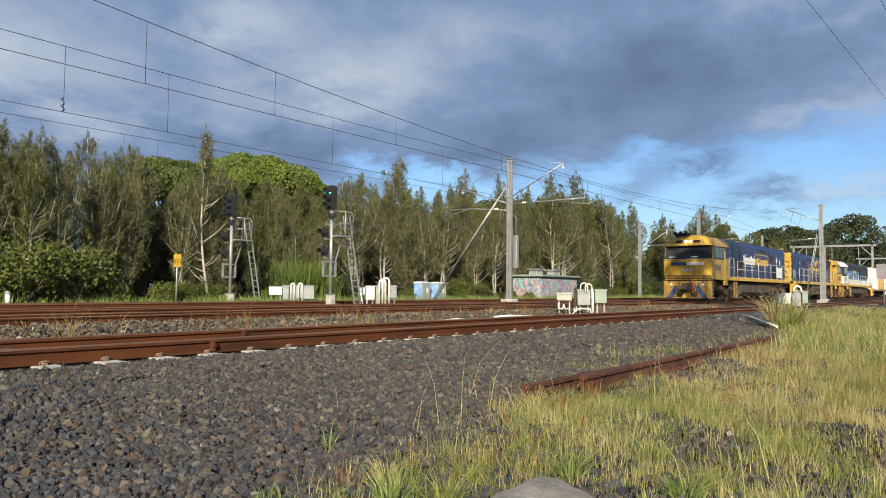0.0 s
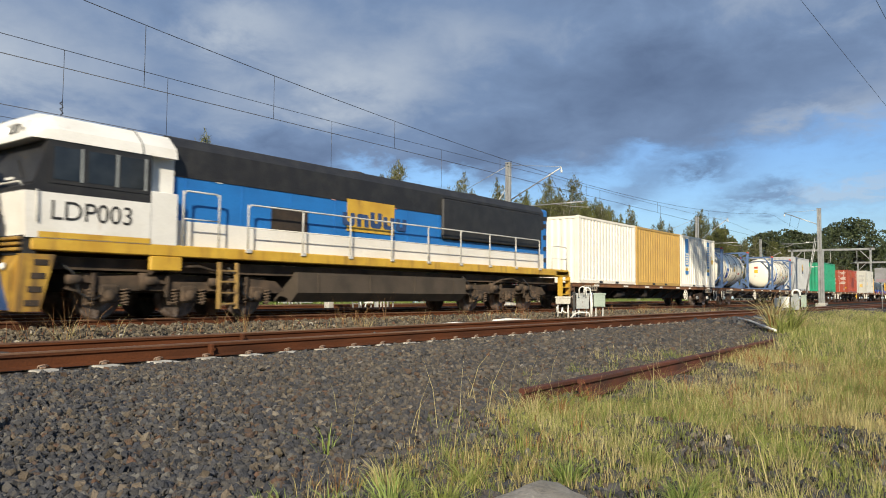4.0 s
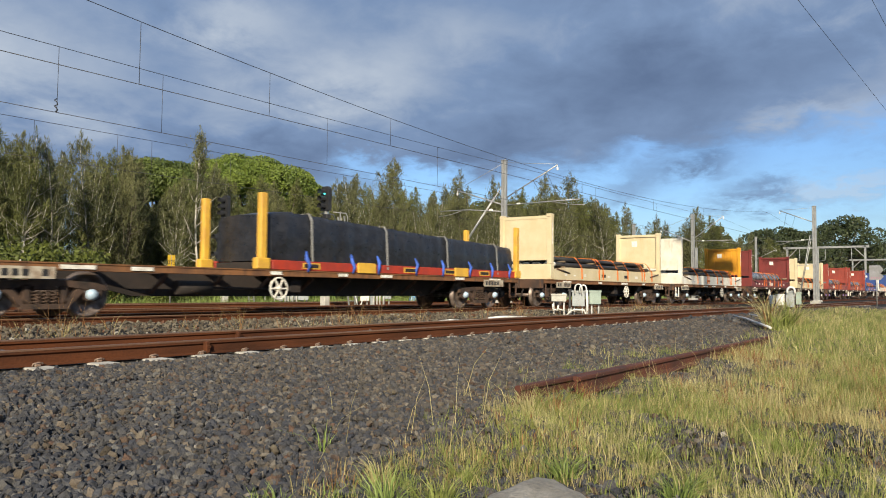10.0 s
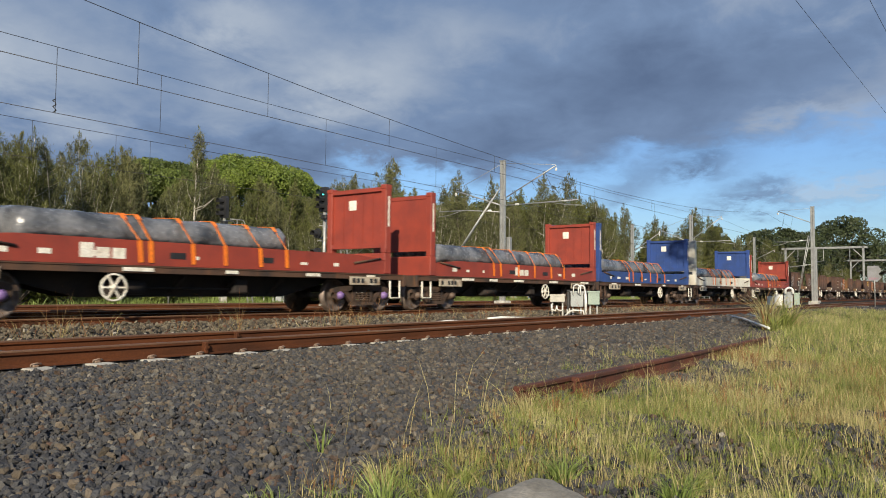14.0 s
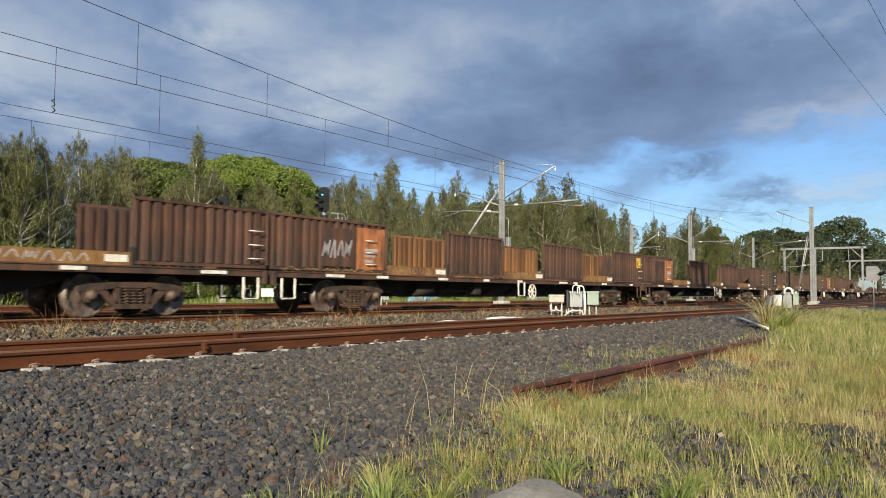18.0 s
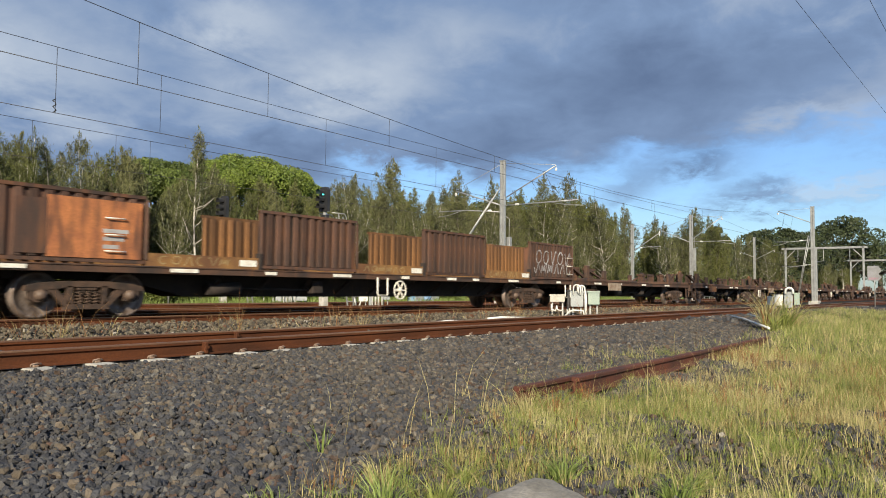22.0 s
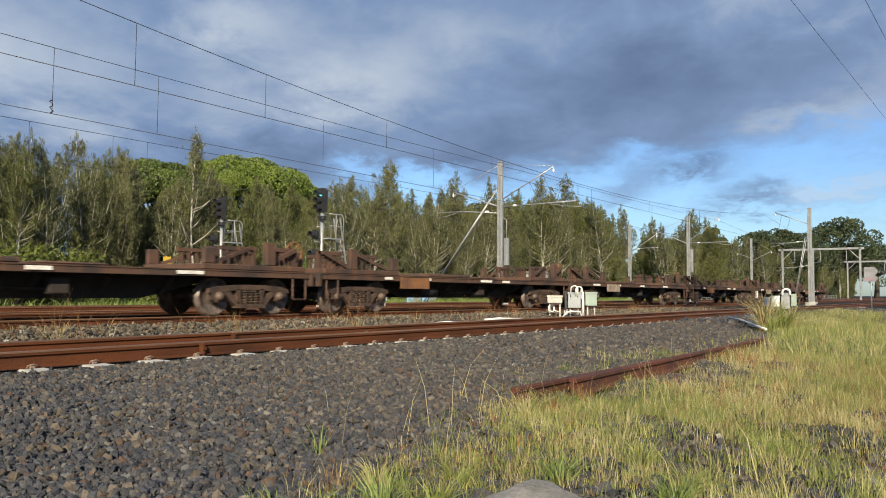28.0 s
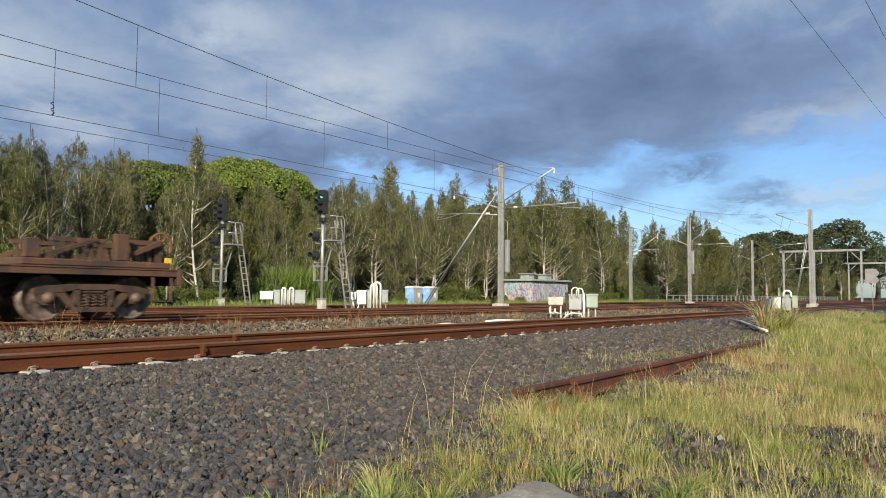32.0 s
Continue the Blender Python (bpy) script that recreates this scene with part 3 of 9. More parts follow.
# ---- signals ----
def signal(x, y, foot, h, lit, label):
    """A colour-light signal: x is its post, the platform and ladder stand on the +x side."""
    t = thing("railway_signal", label, "signal", "railway signals", m=pose(x, y, foot, 0, 0, -4))
    part("post", Geo().tube([(0, 0, 0.3), (0, 0, h - 0.95)], 0.075, 12), M_GALV, t)
    part("plinth", Geo().box(-0.14, 0.16, -0.15, 0.15, -0.2, 0.36, 0.03), M_CONCRETE, t)
    part("base_plate", Geo().box(-0.17, 0.17, -0.17, 0.17, 0.36, 0.39, 0.005), M_GALV, t)
    # main head faces -x and a little towards the tracks
    def head(z0, n, w, dy, name):
        g = Geo()
        prof = [(-w, z0), (w, z0), (w, z0 + n * 0.30), (w * 0.6, z0 + n * 0.30 + 0.12), (-w * 0.6, z0 + n * 0.30 + 0.12), (-w, z0 + n * 0.30)]
        g.prism([(a + dy, b) for a, b in prof], -0.10, 0.06)
        hd = part(name, g, M_DARK, t, "black signal head")
        for k in range(n):
            z = z0 + 0.17 + 0.30 * k
            hood = Geo()
            ring = []
            for q in range(9):
                a = math.pi * (-0.15 + 1.3 * q / 8)
                ring.append((0.125 * math.cos(a), 0.125 * math.sin(a)))
            p = [(-0.10, dy + a, z + b) for a, b in ring] + [(-0.40, dy + a * 1.05, z + b * 1.05 + 0.01) for a, b in ring]
            hood.poly(p, [(i, i + 1, 10 + i, 9 + i) for i in range(8)], True)
            part("hood", hood, M_DARK, hd)
            lens = Geo().lathe([(-0.13, 0.07), (-0.10, 0.095)], (0, dy, z), "x", 14)
            part("lens", lens, M_LIT if (lit and k == n - 1) else M_LENS, hd, "lit blue-green lens" if (lit and k == n - 1) else "dark lens")
    head(h - 0.98, 3, 0.26, 0.0, "signal_head")
    # route indicator and lower heads on brackets
    g = Geo().box(-0.22, 0.0, -0.30, 0.0, h - 1.32, h - 1.15, 0.02)
    part("small_light_box", g, M_DARK, t)
    for k, z in enumerate((h - 1.95, h - 2.75)):
        br = part("bracket", Geo().bar((0, 0, z - 0.28), (-0.45, -0.12, z - 0.28), 0.05), M_GALV, t)
        disc = [(0.19 * math.cos(a), z + 0.02 + 0.21 * math.sin(a)) for a in (2 * math.pi * q / 14 for q in range(14))]
        lower = Geo().prism(disc, -0.42, -0.30)
        rim = [(0.14 * math.cos(a), 0.14 * math.sin(a)) for a in (math.pi * (-0.1 + 1.2 * q / 8) for q in range(9))]
        lower.poly([(-0.42, a, z + b) for a, b in rim] + [(-0.66, a * 1.05, z + b * 1.05) for a, b in rim], [(i, i + 1, 10 + i, 9 + i) for i in range(8)], True)
        part("lower_head", lower, M_DARK, br, "black hooded lower signal head")
    # platform, rails, ladder
    zf = h - 2.05
    part("platform", Geo().box(0.05, 0.85, -0.4, 0.4, zf - 0.06, zf), M_GALV, t)
    for yy in (-0.4, 0.4):
        g = Geo()
        g.tube([(0.05, yy, zf + 1.0), (0.75, yy, zf + 1.0), (0.85, yy, zf + 0.85), (0.85, yy, zf)], 0.022, 6)
        g.tube([(0.05, yy, zf + 0.5), (0.85, yy, zf + 0.5)], 0.02, 6)
        g.tube([(0.45, yy, zf), (0.42, yy, zf + 1.0)], 0.02, 6)
        part("handrail", g, M_GALV, t)
    lad = thing("ladder", "", "")
    lad.parent = t
    foot_x = 1.55
    for yy in (-0.2, 0.2):
        part("stile", Geo().bar((0.82, yy, zf + 0.9), (foot_x, yy, -0.05), 0.05), M_GALV, lad)
    for k in range(int(zf / 0.28)):
        u = (k + 0.5) * 0.28 / (zf + 0.9)
        xx = foot_x + (0.82 - foot_x) * u
        part("rung", Geo().bar((xx, -0.2, 0.28 * (k + 0.5)), (xx, 0.2, 0.28 * (k + 0.5)), 0.035), M_GALV, lad)
    g = Geo().bar((0.1, 0.15, 1.0), (0.75, 0.15, zf), 0.04)
    part("strut", g, M_GALV, t)
    part("junction_frame", Geo().box(-0.42, 0.28, -0.05, 0.05, 1.1, 1.16).box(-0.42, 0.28, -0.05, 0.05, 1.7, 1.76).box(-0.44, -0.38, -0.05, 0.05, 1.1, 1.76).box(0.22, 0.28, -0.05, 0.05, 1.1, 1.76), M_GALV, t)
    return t


M_LIT = glow("lit signal lens", (0.10, 0.75, 0.72), 1.6)
M_LENS = mat("dark glass lens", (0.01, 0.01, 0.012), None, 0.15, bump=0)
signal(22.25, 22.7, -0.02, 4.9, True, "grey colour-light signal showing a blue-green light")
signal(21.95, 29.0, -0.05, 4.95, False, "grey unlit colour-light signal with a ladder")


def km_post(x, y):
    t = thing("distance_post", "small yellow distance board on a thin post", "sign", m=pose(x, y, -0.2))
    part("post", Geo().tube([(0, 0, 0), (0, 0, 2.2)], 0.035, 8), M_GALV, t)
    b = part("board", Geo().box(-0.17, 0.17, -0.03, -0.01, 1.65, 2.2, 0.0), M_SIGN_YELLOW, t)
    letters(b, "075", 0.26, M_DARK, pose(0, -0.034, 1.80, 90, 0, 0))


M_SIGN_YELLOW = mat("yellow sign paint", (0.75, 0.48, 0.03), (0.65, 0.40, 0.03), 0.5, bump=0)


def letters(parent, text, size, material, m, name="lettering", width=None):
    """Raised flat lettering as a mesh of the built-in font, centred on the pose's origin line."""
    cu = bpy.data.curves.new(name, "FONT")
    cu.body, cu.size, cu.align_x = text, size, "CENTER"
    cu.extrude = 0.002
    ob = bpy.data.objects.new("text", cu)
    scene.collection.objects.link(ob)
    dg = bpy.context.evaluated_depsgraph_get()
    me = bpy.data.meshes.new_from_object(ob.evaluated_get(dg))
    bpy.data.objects.remove(ob)
    me.materials.clear()
    me.materials.append(material)
    o = new(name, me)
    o.parent = parent
    o.matrix_basis = m
    return o


km_post(18.6, 28.2)


# ---- lineside boxes ----
M_PALEBOX = mat("weathered pale box", (0.50, 0.48, 0.42), (0.38, 0.36, 0.31), 0.6, scale=4)


def cable_boxes(x, y, foot, items, pipes, label, turn=0):
    """Steel boxes on posts with looping white pipes; items are (x0, x1, z0, z1, depth, material)."""
    t = thing("lineside_equipment", label, "equipment", "lineside equipment", m=pose(x, y, foot, 0, 0, turn))
    for x0, x1, z0, z1, d, m in items:
        b = part("cabinet", Geo().box(x0, x1, -d / 2, d / 2, z0, z1, 0.015), m, t)
        part("lid", Geo().box(x0 - 0.02, x1 + 0.02, -d / 2 - 0.02, d / 2 + 0.02, z1 - 0.05, z1 + 0.015, 0.01), m, b)
        for xx in (x0 + 0.08, x1 - 0.08):
            part("leg", Geo().box(xx - 0.025, xx + 0.025, -0.04, 0.04, -0.1, z0), M_GALV, b)
    for pts, r in pipes:
        part("pipe", Geo().tube(pts, r, 8), M_PVC, t, "looping white plastic pipe")
    return t


def loop(x, y0, z0, h, w):
    return [(x, y0, z0)] + [(x + w * 0.5 * (1 - math.cos(a)), y0, z0 + h + w * 0.5 * math.sin(a)) for a in (math.pi * k / 8 for k in range(9))] + [(x + w, y0, z0)]


cable_boxes(23.75, 12.85, -0.29, [(0.0, 0.52, 0.54, 0.80, 0.26, M_PALEBOX), (0.60, 0.69, 0.34, 0.96, 0.34, M_DARK), (0.72, 1.16, 0.38, 0.92, 0.34, M_GREYBOX), (1.32, 1.72, 0.46, 0.93, 0.34, M_GREENBOX)],
            [(loop(0.82, -0.25, 0.80, 0.24, 0.24), 0.022), (loop(0.99, -0.25, 0.85, 0.17, 0.22), 0.022), ([(0.45, -0.3, -0.02), (0.68, -0.3, 0.22), (0.82, -0.3, 0.27), (1.15, -0.3, 0.25), (1.2, -0.3, 0.0)], 0.028), ([(1.22, -0.2, 0.95), (1.24, -0.28, 0.6), (1.24, -0.26, 0.0)], 0.045), ([(0.05, -0.2, 0.45), (0.05, -0.22, 0.28), (0.2, -0.22, 0.24), (0.24, -0.2, 0.42)], 0.022), ([(0.24, -0.2, 0.42), (0.26, -0.22, 0.28), (0.42, -0.22, 0.24), (0.44, -0.2, 0.42)], 0.022)],
            "white and pale green cable boxes with looping white pipes", -63)
t = thing("marker_stake", "short white stake beside the far track", "stake", m=pose(11.81, 28.0, -0.2))
part("stake", Geo().tube([(0, 0, 0), (0, 0, 0.5)], 0.09, 8), M_PVC, t)
part("cap", Geo().lathe([(0.5, 0.1), (0.56, 0.1), (0.6, 0.04)], (0, 0, 0), "z", 8), M_GREYBOX, t)
t = thing("wire_tail", "dark coiled wire end hanging on the contact wire", "wire", m=pose(9.48, 19.7, 5.18))
part("coil", Geo().tube([(0.045 * math.sin(1.9 * k), 0.045 * math.cos(1.9 * k), 0.05 * k) for k in range(8)], 0.016, 5), M_WIRE, t)
cable_boxes(41.0, 9.6, -0.29, [(0.0, 0.28, 0.35, 0.78, 0.4, M_WHITE), (0.32, 0.72, 0.30, 0.85, 0.4, M_WHITE), (0.78, 1.18, 0.15, 1.0, 0.45, M_GREYBOX), (1.24, 1.5, 0.35, 0.95, 0.4, M_GREENBOX)],
            [(loop(0.85, -0.3, 0.9, 0.14, 0.35), 0.05)], "white and grey cable boxes rising from tall grass", -78)
cable_boxes(24.9, 23.6, -0.2, [(0.0, 0.28, 0.50, 0.84, 0.35, M_WHITE), (0.32, 0.72, 0.30, 0.92, 0.4, M_WHITE), (0.78, 0.92, 0.0, 0.95, 0.3, M_GREYBOX), (1.36, 1.72, 0.38, 0.95, 0.4, M_GREYBOX)],
            [(loop(0.92, -0.25, 0.02, 1.05, 0.28), 0.045), (loop(1.06, -0.3, 0.02, 1.12, 0.3), 0.045), ([(0.1, -0.2, 0.5), (0.2, -0.22, 0.05)], 0.028), ([(0.4, -0.2, 0.3), (0.3, -0.22, 0.0)], 0.028)],
            "white and grey cable boxes with tall looping pipes beside the track", -42)
cable_boxes(24.6, 29.4, -0.2, [(0.0, 0.62, 0.45, 0.85, 0.4, M_WHITE), (0.66, 0.95, 0.2, 0.92, 0.4, M_GREYBOX), (1.0, 1.4, 0.2, 0.92, 0.4, M_GREYBOX), (1.5, 2.2, 0.25, 0.92, 0.4, M_GREYBOX)],
            [(loop(1.05, -0.3, 0.1, 0.85, 0.16), 0.04), (loop(1.42, -0.3, 0.1, 0.85, 0.18), 0.04)], "grey cable boxes with white pipes in front of the reeds", -38)


def toilet_cabin(x, y, foot):
    t = thing("portable_toilet", "portable toilet with a pale blue panel and white roof", "portable toilet", "portable toilets", m=pose(x, y, foot))
    part("cabin", Geo().box(0, 0.85, 0, 0.72, 0, 1.20, 0.02), M_GREYBOX, t, "grey side walls")
    part("door", Geo().box(-0.02, 0.0, 0.03, 0.69, 0.03, 1.17, 0.0), M_BLUEPANEL, t, "pale blue door panel with white print")
    part("roof", Geo().prism([(-0.03, 1.18), (0.75, 1.18), (0.72, 1.24), (0.36, 1.29), (0.0, 1.24)], -0.04, 0.89), M_WHITE, t)
    part("notice", Geo().box(0.42, 0.60, -0.012, 0.0, 0.55, 0.85), M_WHITE, t)
    return t


M_BLUEPANEL = mat("pale blue plastic", (0.17, 0.36, 0.68), (0.38, 0.54, 0.76), 0.5, scale=3.5, bump=0)
c = toilet_cabin(37.3, 29.8, -0.2)
copy_thing(c, pose(39.0, 29.8, -0.2))


def relay_hut():
    t = thing("relay_hut", "low concrete hut covered in graffiti with a green-grey roof", "hut", m=pose(53.2, 30.2, -0.2))
    a, b, h = 6.2, 2.7, 1.9
    part("wall", Geo().box(0, a, 0, 0.12, 0, h), M_GRAFFITI, t, "pale wall sprayed with blue graffiti")
    part("wall", Geo().box(0, 0.12, 0.12, b, 0, h), M_GRAFFITI, t, "pale end wall sprayed with graffiti")
    part("wall", Geo().box(a - 0.12, a, 0.12, b, 0, h), M_GRAFFITI, t)
    part("wall", Geo().box(0.12, a - 0.12, b - 0.12, b, 0, h), M_GRAFFITI, t)
    part("roof", Geo().box(-0.25, a + 0.25, -0.25, b + 0.25, h, h + 0.16, 0.03), M_GREENBOX, t, "flat green-grey roof slab")
    for x in (0.9, 3.9):
        v = part("roof_vent", Geo().box(x, x + 0.95, 0.9, 1.7, h + 0.16, h + 0.56, 0.02), M_GREYBOX, t, "square metal roof vent")
        part("cowl", Geo().box(x - 0.14, x + 1.09, 0.76, 1.84, h + 0.56, h + 0.68, 0.03), M_GALV, v)
    part("door", Geo().box(1.9, 2.7, -0.03, 0.0, 0.1, 1.7), M_GREYBOX, t)


def graffiti():
    """Pale render with sprayed letter-like loops in several colours."""
    m = mat("sprayed wall", (0.50, 0.50, 0.46), (0.38, 0.39, 0.36), 0.8, scale=1.0)
    nt = m.node_tree
    N, K = nt.nodes.new, nt.links.new
    b = nt.nodes["Principled BSDF"]
    base = b.inputs["Base Color"].links[0].from_socket
    co = N("ShaderNodeTexCoord").outputs["Object"]
    for s, lo, hi, colour in ((1.3, 0.47, 0.53, (0.10, 0.22, 0.42)), (1.9, 0.475, 0.525, (0.55, 0.10, 0.20)), (2.6, 0.48, 0.52, (0.05, 0.07, 0.07)), (1.1, 0.485, 0.515, (0.20, 0.50, 0.55))):
        mp = N("ShaderNodeMapping")
        mp.inputs["Scale"].default_value = (s, s, s * 0.55)
        mp.inputs["Location"].default_value = (s * 3, s, 0)
        K(co, mp.inputs[0])
        n = N("ShaderNodeTexNoise")
        n.inputs["Scale"].default_value, n.inputs["Detail"].default_value, n.inputs["Distortion"].default_value = 1.6, 1.0, 1.2
        K(mp.outputs[0], n.inputs["Vector"])
        r = N("ShaderNodeValToRGB")
        r.color_ramp.elements[0].position, r.color_ramp.elements[0].color = lo - 0.01, (0, 0, 0, 1)
        r.color_ramp.elements[1].position, r.color_ramp.elements[1].color = hi + 0.01, (0, 0, 0, 1)
        for q in (lo, hi):
            r.color_ramp.elements.new(q).color = (1, 1, 1, 1)
        K(n.outputs["Fac"], r.inputs[0])
        x = N("ShaderNodeMix")
        x.data_type = "RGBA"
        K(r.outputs[0], x.inputs[0])
        K(base, x.inputs[6])
        x.inputs[7].default_value = (*colour, 1)
        base = x.outputs[2]
    K(base, b.inputs["Base Color"])
    return m


M_GRAFFITI = graffiti()
relay_hut()


def far_fence():
    t = thing("far_fence", "low pale steel post and rail fence along the far side", "fence", m=pose(86, 31.0, -0.25))
    n = 54
    for k in range(n):
        part("post", Geo().box(k * 2.2 - 0.06, k * 2.2 + 0.06, -0.06, 0.06, 0, 0.98, 0.015), M_GALV, t)
    for z in (0.5, 0.95):
        part("rail", Geo().box(0, (n - 1) * 2.2, -0.10, -0.062, z - 0.07, z, 0.01), M_GALV, t)


far_fence()

# ---- the train ----
M_WAGON = mat("rusty brown wagon steel", (0.098, 0.050, 0.030), (0.042, 0.028, 0.022), 0.8, scale=1.5, fine=40, dirt=(0.20, 0.085, 0.03), dirt_lo=0.58, dirt_hi=0.8)
M_SILL = mat("rust-orange sill", (0.24, 0.105, 0.038), (0.14, 0.066, 0.032), 0.8, scale=2.5, fine=40, dirt=(0.06, 0.035, 0.025), dirt_lo=0.5, dirt_hi=0.75)
M_BOGIE = mat("mid-brown bogie", (0.080, 0.047, 0.031), (0.032, 0.022, 0.017), 0.85, scale=4, fine=40)
M_UNDER = mat("black-brown underframe", (0.034, 0.024, 0.019), (0.019, 0.015, 0.013), 0.85, scale=3)
M_WHEEL = mat("worn wheel steel", (0.24, 0.19, 0.16), (0.10, 0.068, 0.05), 0.45, metal=0.5, scale=5)
M_AXLE = mat("pale blue axle cap", (0.42, 0.55, 0.66), (0.30, 0.36, 0.40), 0.45, bump=0)
M_AXLE_P = mat("purple axle cap", (0.20, 0.12, 0.32), (0.12, 0.09, 0.16), 0.45, bump=0)
M_AXLE_B = mat("rusty axle cap", (0.12, 0.080, 0.058), (0.07, 0.047, 0.035), 0.6, bump=0)
M_AXLE_W = mat("white axle cap", (0.62, 0.60, 0.56), (0.45, 0.42, 0.38), 0.5, bump=0)
M_TAG = mat("white marker plate", (0.82, 0.79, 0.70), (0.66, 0.60, 0.50), 0.6, scale=6)
M_PLATE = mat("pale weathered number plate", (0.50, 0.44, 0.34), (0.30, 0.22, 0.15), 0.7, scale=5, dirt=(0.12, 0.06, 0.035), dirt_lo=0.5, dirt_hi=0.75)
M_CREAM = mat("cream paint", (0.66, 0.56, 0.36), (0.60, 0.49, 0.29), 0.55, scale=1.5, dirt=(0.30, 0.15, 0.06), dirt_lo=0.66, dirt_hi=0.9, bump=0.1, vary=0.08)
M_STRAP = mat("orange strap", (0.85, 0.22, 0.02), (0.75, 0.17, 0.02), 0.6, bump=0.05)
M_BLACKTARP = mat("black plastic sheet", (0.016, 0.016, 0.018), (0.026, 0.026, 0.029), 0.34, scale=3, fine=7, bump=1.0)
M_STEELBAR = mat("dark steel bars", (0.045, 0.032, 0.028), (0.085, 0.045, 0.03), 0.5, metal=0.3, scale=2)
M_WRAP = mat("grey plastic wrap", (0.19, 0.195, 0.21), (0.055, 0.06, 0.07), 0.22, scale=1.6, fine=10, bump=0.8)
M_YELLOW_POST = mat("yellow stanchion paint", (0.72, 0.42, 0.05), (0.60, 0.33, 0.05), 0.55, scale=3, dirt=(0.2, 0.1, 0.04), dirt_lo=0.62, dirt_hi=0.85, vary=0.08)
TRAIN = []          # (thing, distance behind the leading cab, turn)
LINE_Y = 15.70


def ride(ob, dist, turn=0):
    """Puts a thing on the line at its distance behind the leading cab."""
    TRAIN.append((ob, dist, turn))
    return ob


_kept = {}


def keep(key, make):
    if key not in _kept:
        _kept[key] = make()
    return _kept[key]


def hold(name, parent, m=None):
    ob = new(name)
    ob.empty_display_size = 0.1
    ob.parent = parent
    if m is not None:
        ob.matrix_basis = m
    return ob


def wheelset_mesh(r):
    def make():
        g = Geo()
        for s in (-1, 1):
            g.lathe([(s * 0.68, r + 0.028), (s * 0.71, r + 0.028), (s * 0.725, r), (s * 0.81, r - 0.004), (s * 0.815, r - 0.06), (s * 0.77, r - 0.075), (s * 0.765, 0.15), (s * 0.83, 0.11), (s * 0.84, 0.05)], (0, 0, 0), "y", 28)
        g.tube([(0, -0.83, 0), (0, 0.83, 0)], 0.075, 10)
        return g.mesh("wheelset", M_WHEEL)
    return keep(("wheelset", r), make)


def cap_mesh(material):
    def make():
        g = Geo()
        g.lathe([(0.90, 0.13), (1.0, 0.13), (1.04, 0.10), (1.10, 0.08), (1.11, 0.02)], (0, 0, 0), "y", 12)
        return g.mesh("axle_cap", material)
    return keep(("cap", material.name), make)


def bogie(parent, x, cap, base=1.83, r=0.46):
    """A two-axle freight bogie with cast side frames and coil springs."""
    b = hold("bogie", parent, pose(x, 0, 0))

    def frame_mesh():
        g = Geo()
        h = base / 2
        for s in (-1, 1):
            y0, y1 = (0.90, 1.02) if s > 0 else (-1.02, -0.90)
            top = [(-h - 0.32, 0.50), (-h - 0.28, 0.60), (-h - 0.05, 0.66), (-0.45, 0.70), (0.45, 0.70), (h + 0.05, 0.66), (h + 0.28, 0.60), (h + 0.32, 0.50), (h - 0.22, 0.52), (0.42, 0.58), (-0.42, 0.58), (-h + 0.22, 0.52)]
            g.prism(top, y0, y1, "y")
            for e in (-1, 1):
                g.prism([(e * 0.42, 0.60), (e * 0.30, 0.60), (e * 0.28, 0.20), (e * 0.40, 0.20)], y0, y1, "y")
                g.prism([(e * (h - 0.28), 0.55), (e * (h - 0.12), 0.52), (e * 0.42, 0.16), (e * 0.30, 0.22)], y0, y1, "y")
                g.prism([(e * (h - 0.20), 0.62), (e * (h + 0.22), 0.62), (e * (h + 0.20), 0.34), (e * (h + 0.1), 0.28), (e * (h - 0.12), 0.30)], y0 + 0.01, y1 + 0.01, "y")
            g.prism([(-0.46, 0.14), (0.46, 0.14), (0.42, 0.24), (-0.42, 0.24)], y0 - 0.02, y1 + 0.02, "y")
        g.box(-0.22, 0.22, -1.0, 1.0, 0.5, 0.72, 0.03)
        return g.mesh("side_frame", M_BOGIE)

    def spring_mesh():
        g = Geo()
        g.tube([(0.07 * math.cos(a), 0.07 * math.sin(a), 0.24 + 0.26 * a / (2 * math.pi * 4)) for a in (2 * math.pi * 4 * k / 28 for k in range(29))], 0.018, 5)
        return g.mesh("coil_spring", M_BOGIE)

    same_part("side_frame", keep(("frame", base), frame_mesh), b, pose(0, 0, 0.04))
    for dx in (-0.16, 0.0, 0.16):
        for s in (-0.99, 0.99):
            same_part("coil_spring", keep("springs", spring_mesh), b, pose(dx, s, 0.04))
    for e in (-1, 1):
        same_part("wheelset", wheelset_mesh(r), b, pose(e * base / 2, 0, r))
        for q in (0, 180):
            same_part("axle_cap", cap_mesh(cap), b, pose(e * base / 2, 0, r, 0, 0, q))
    return b


def handwheel(parent, x, y, z, material):
    def make():
        g = Geo()
        g.tube([(0.27 * math.cos(a), 0, 0.27 * math.sin(a)) for a in (2 * math.pi * k / 20 for k in range(21))], 0.022, 6, caps=False)
        for k in range(6):
            a = math.pi * k / 3
            g.bar((0, 0, 0), (0.26 * math.cos(a), 0, 0.26 * math.sin(a)), 0.035)
        g.lathe([(-0.05, 0.05), (0.15, 0.05)], (0, 0, 0), "y", 8)
        return g.mesh("handbrake_wheel", material)
    return same_part("handbrake_wheel", keep(("hw", material.name), make), parent, pose(x, y, z))


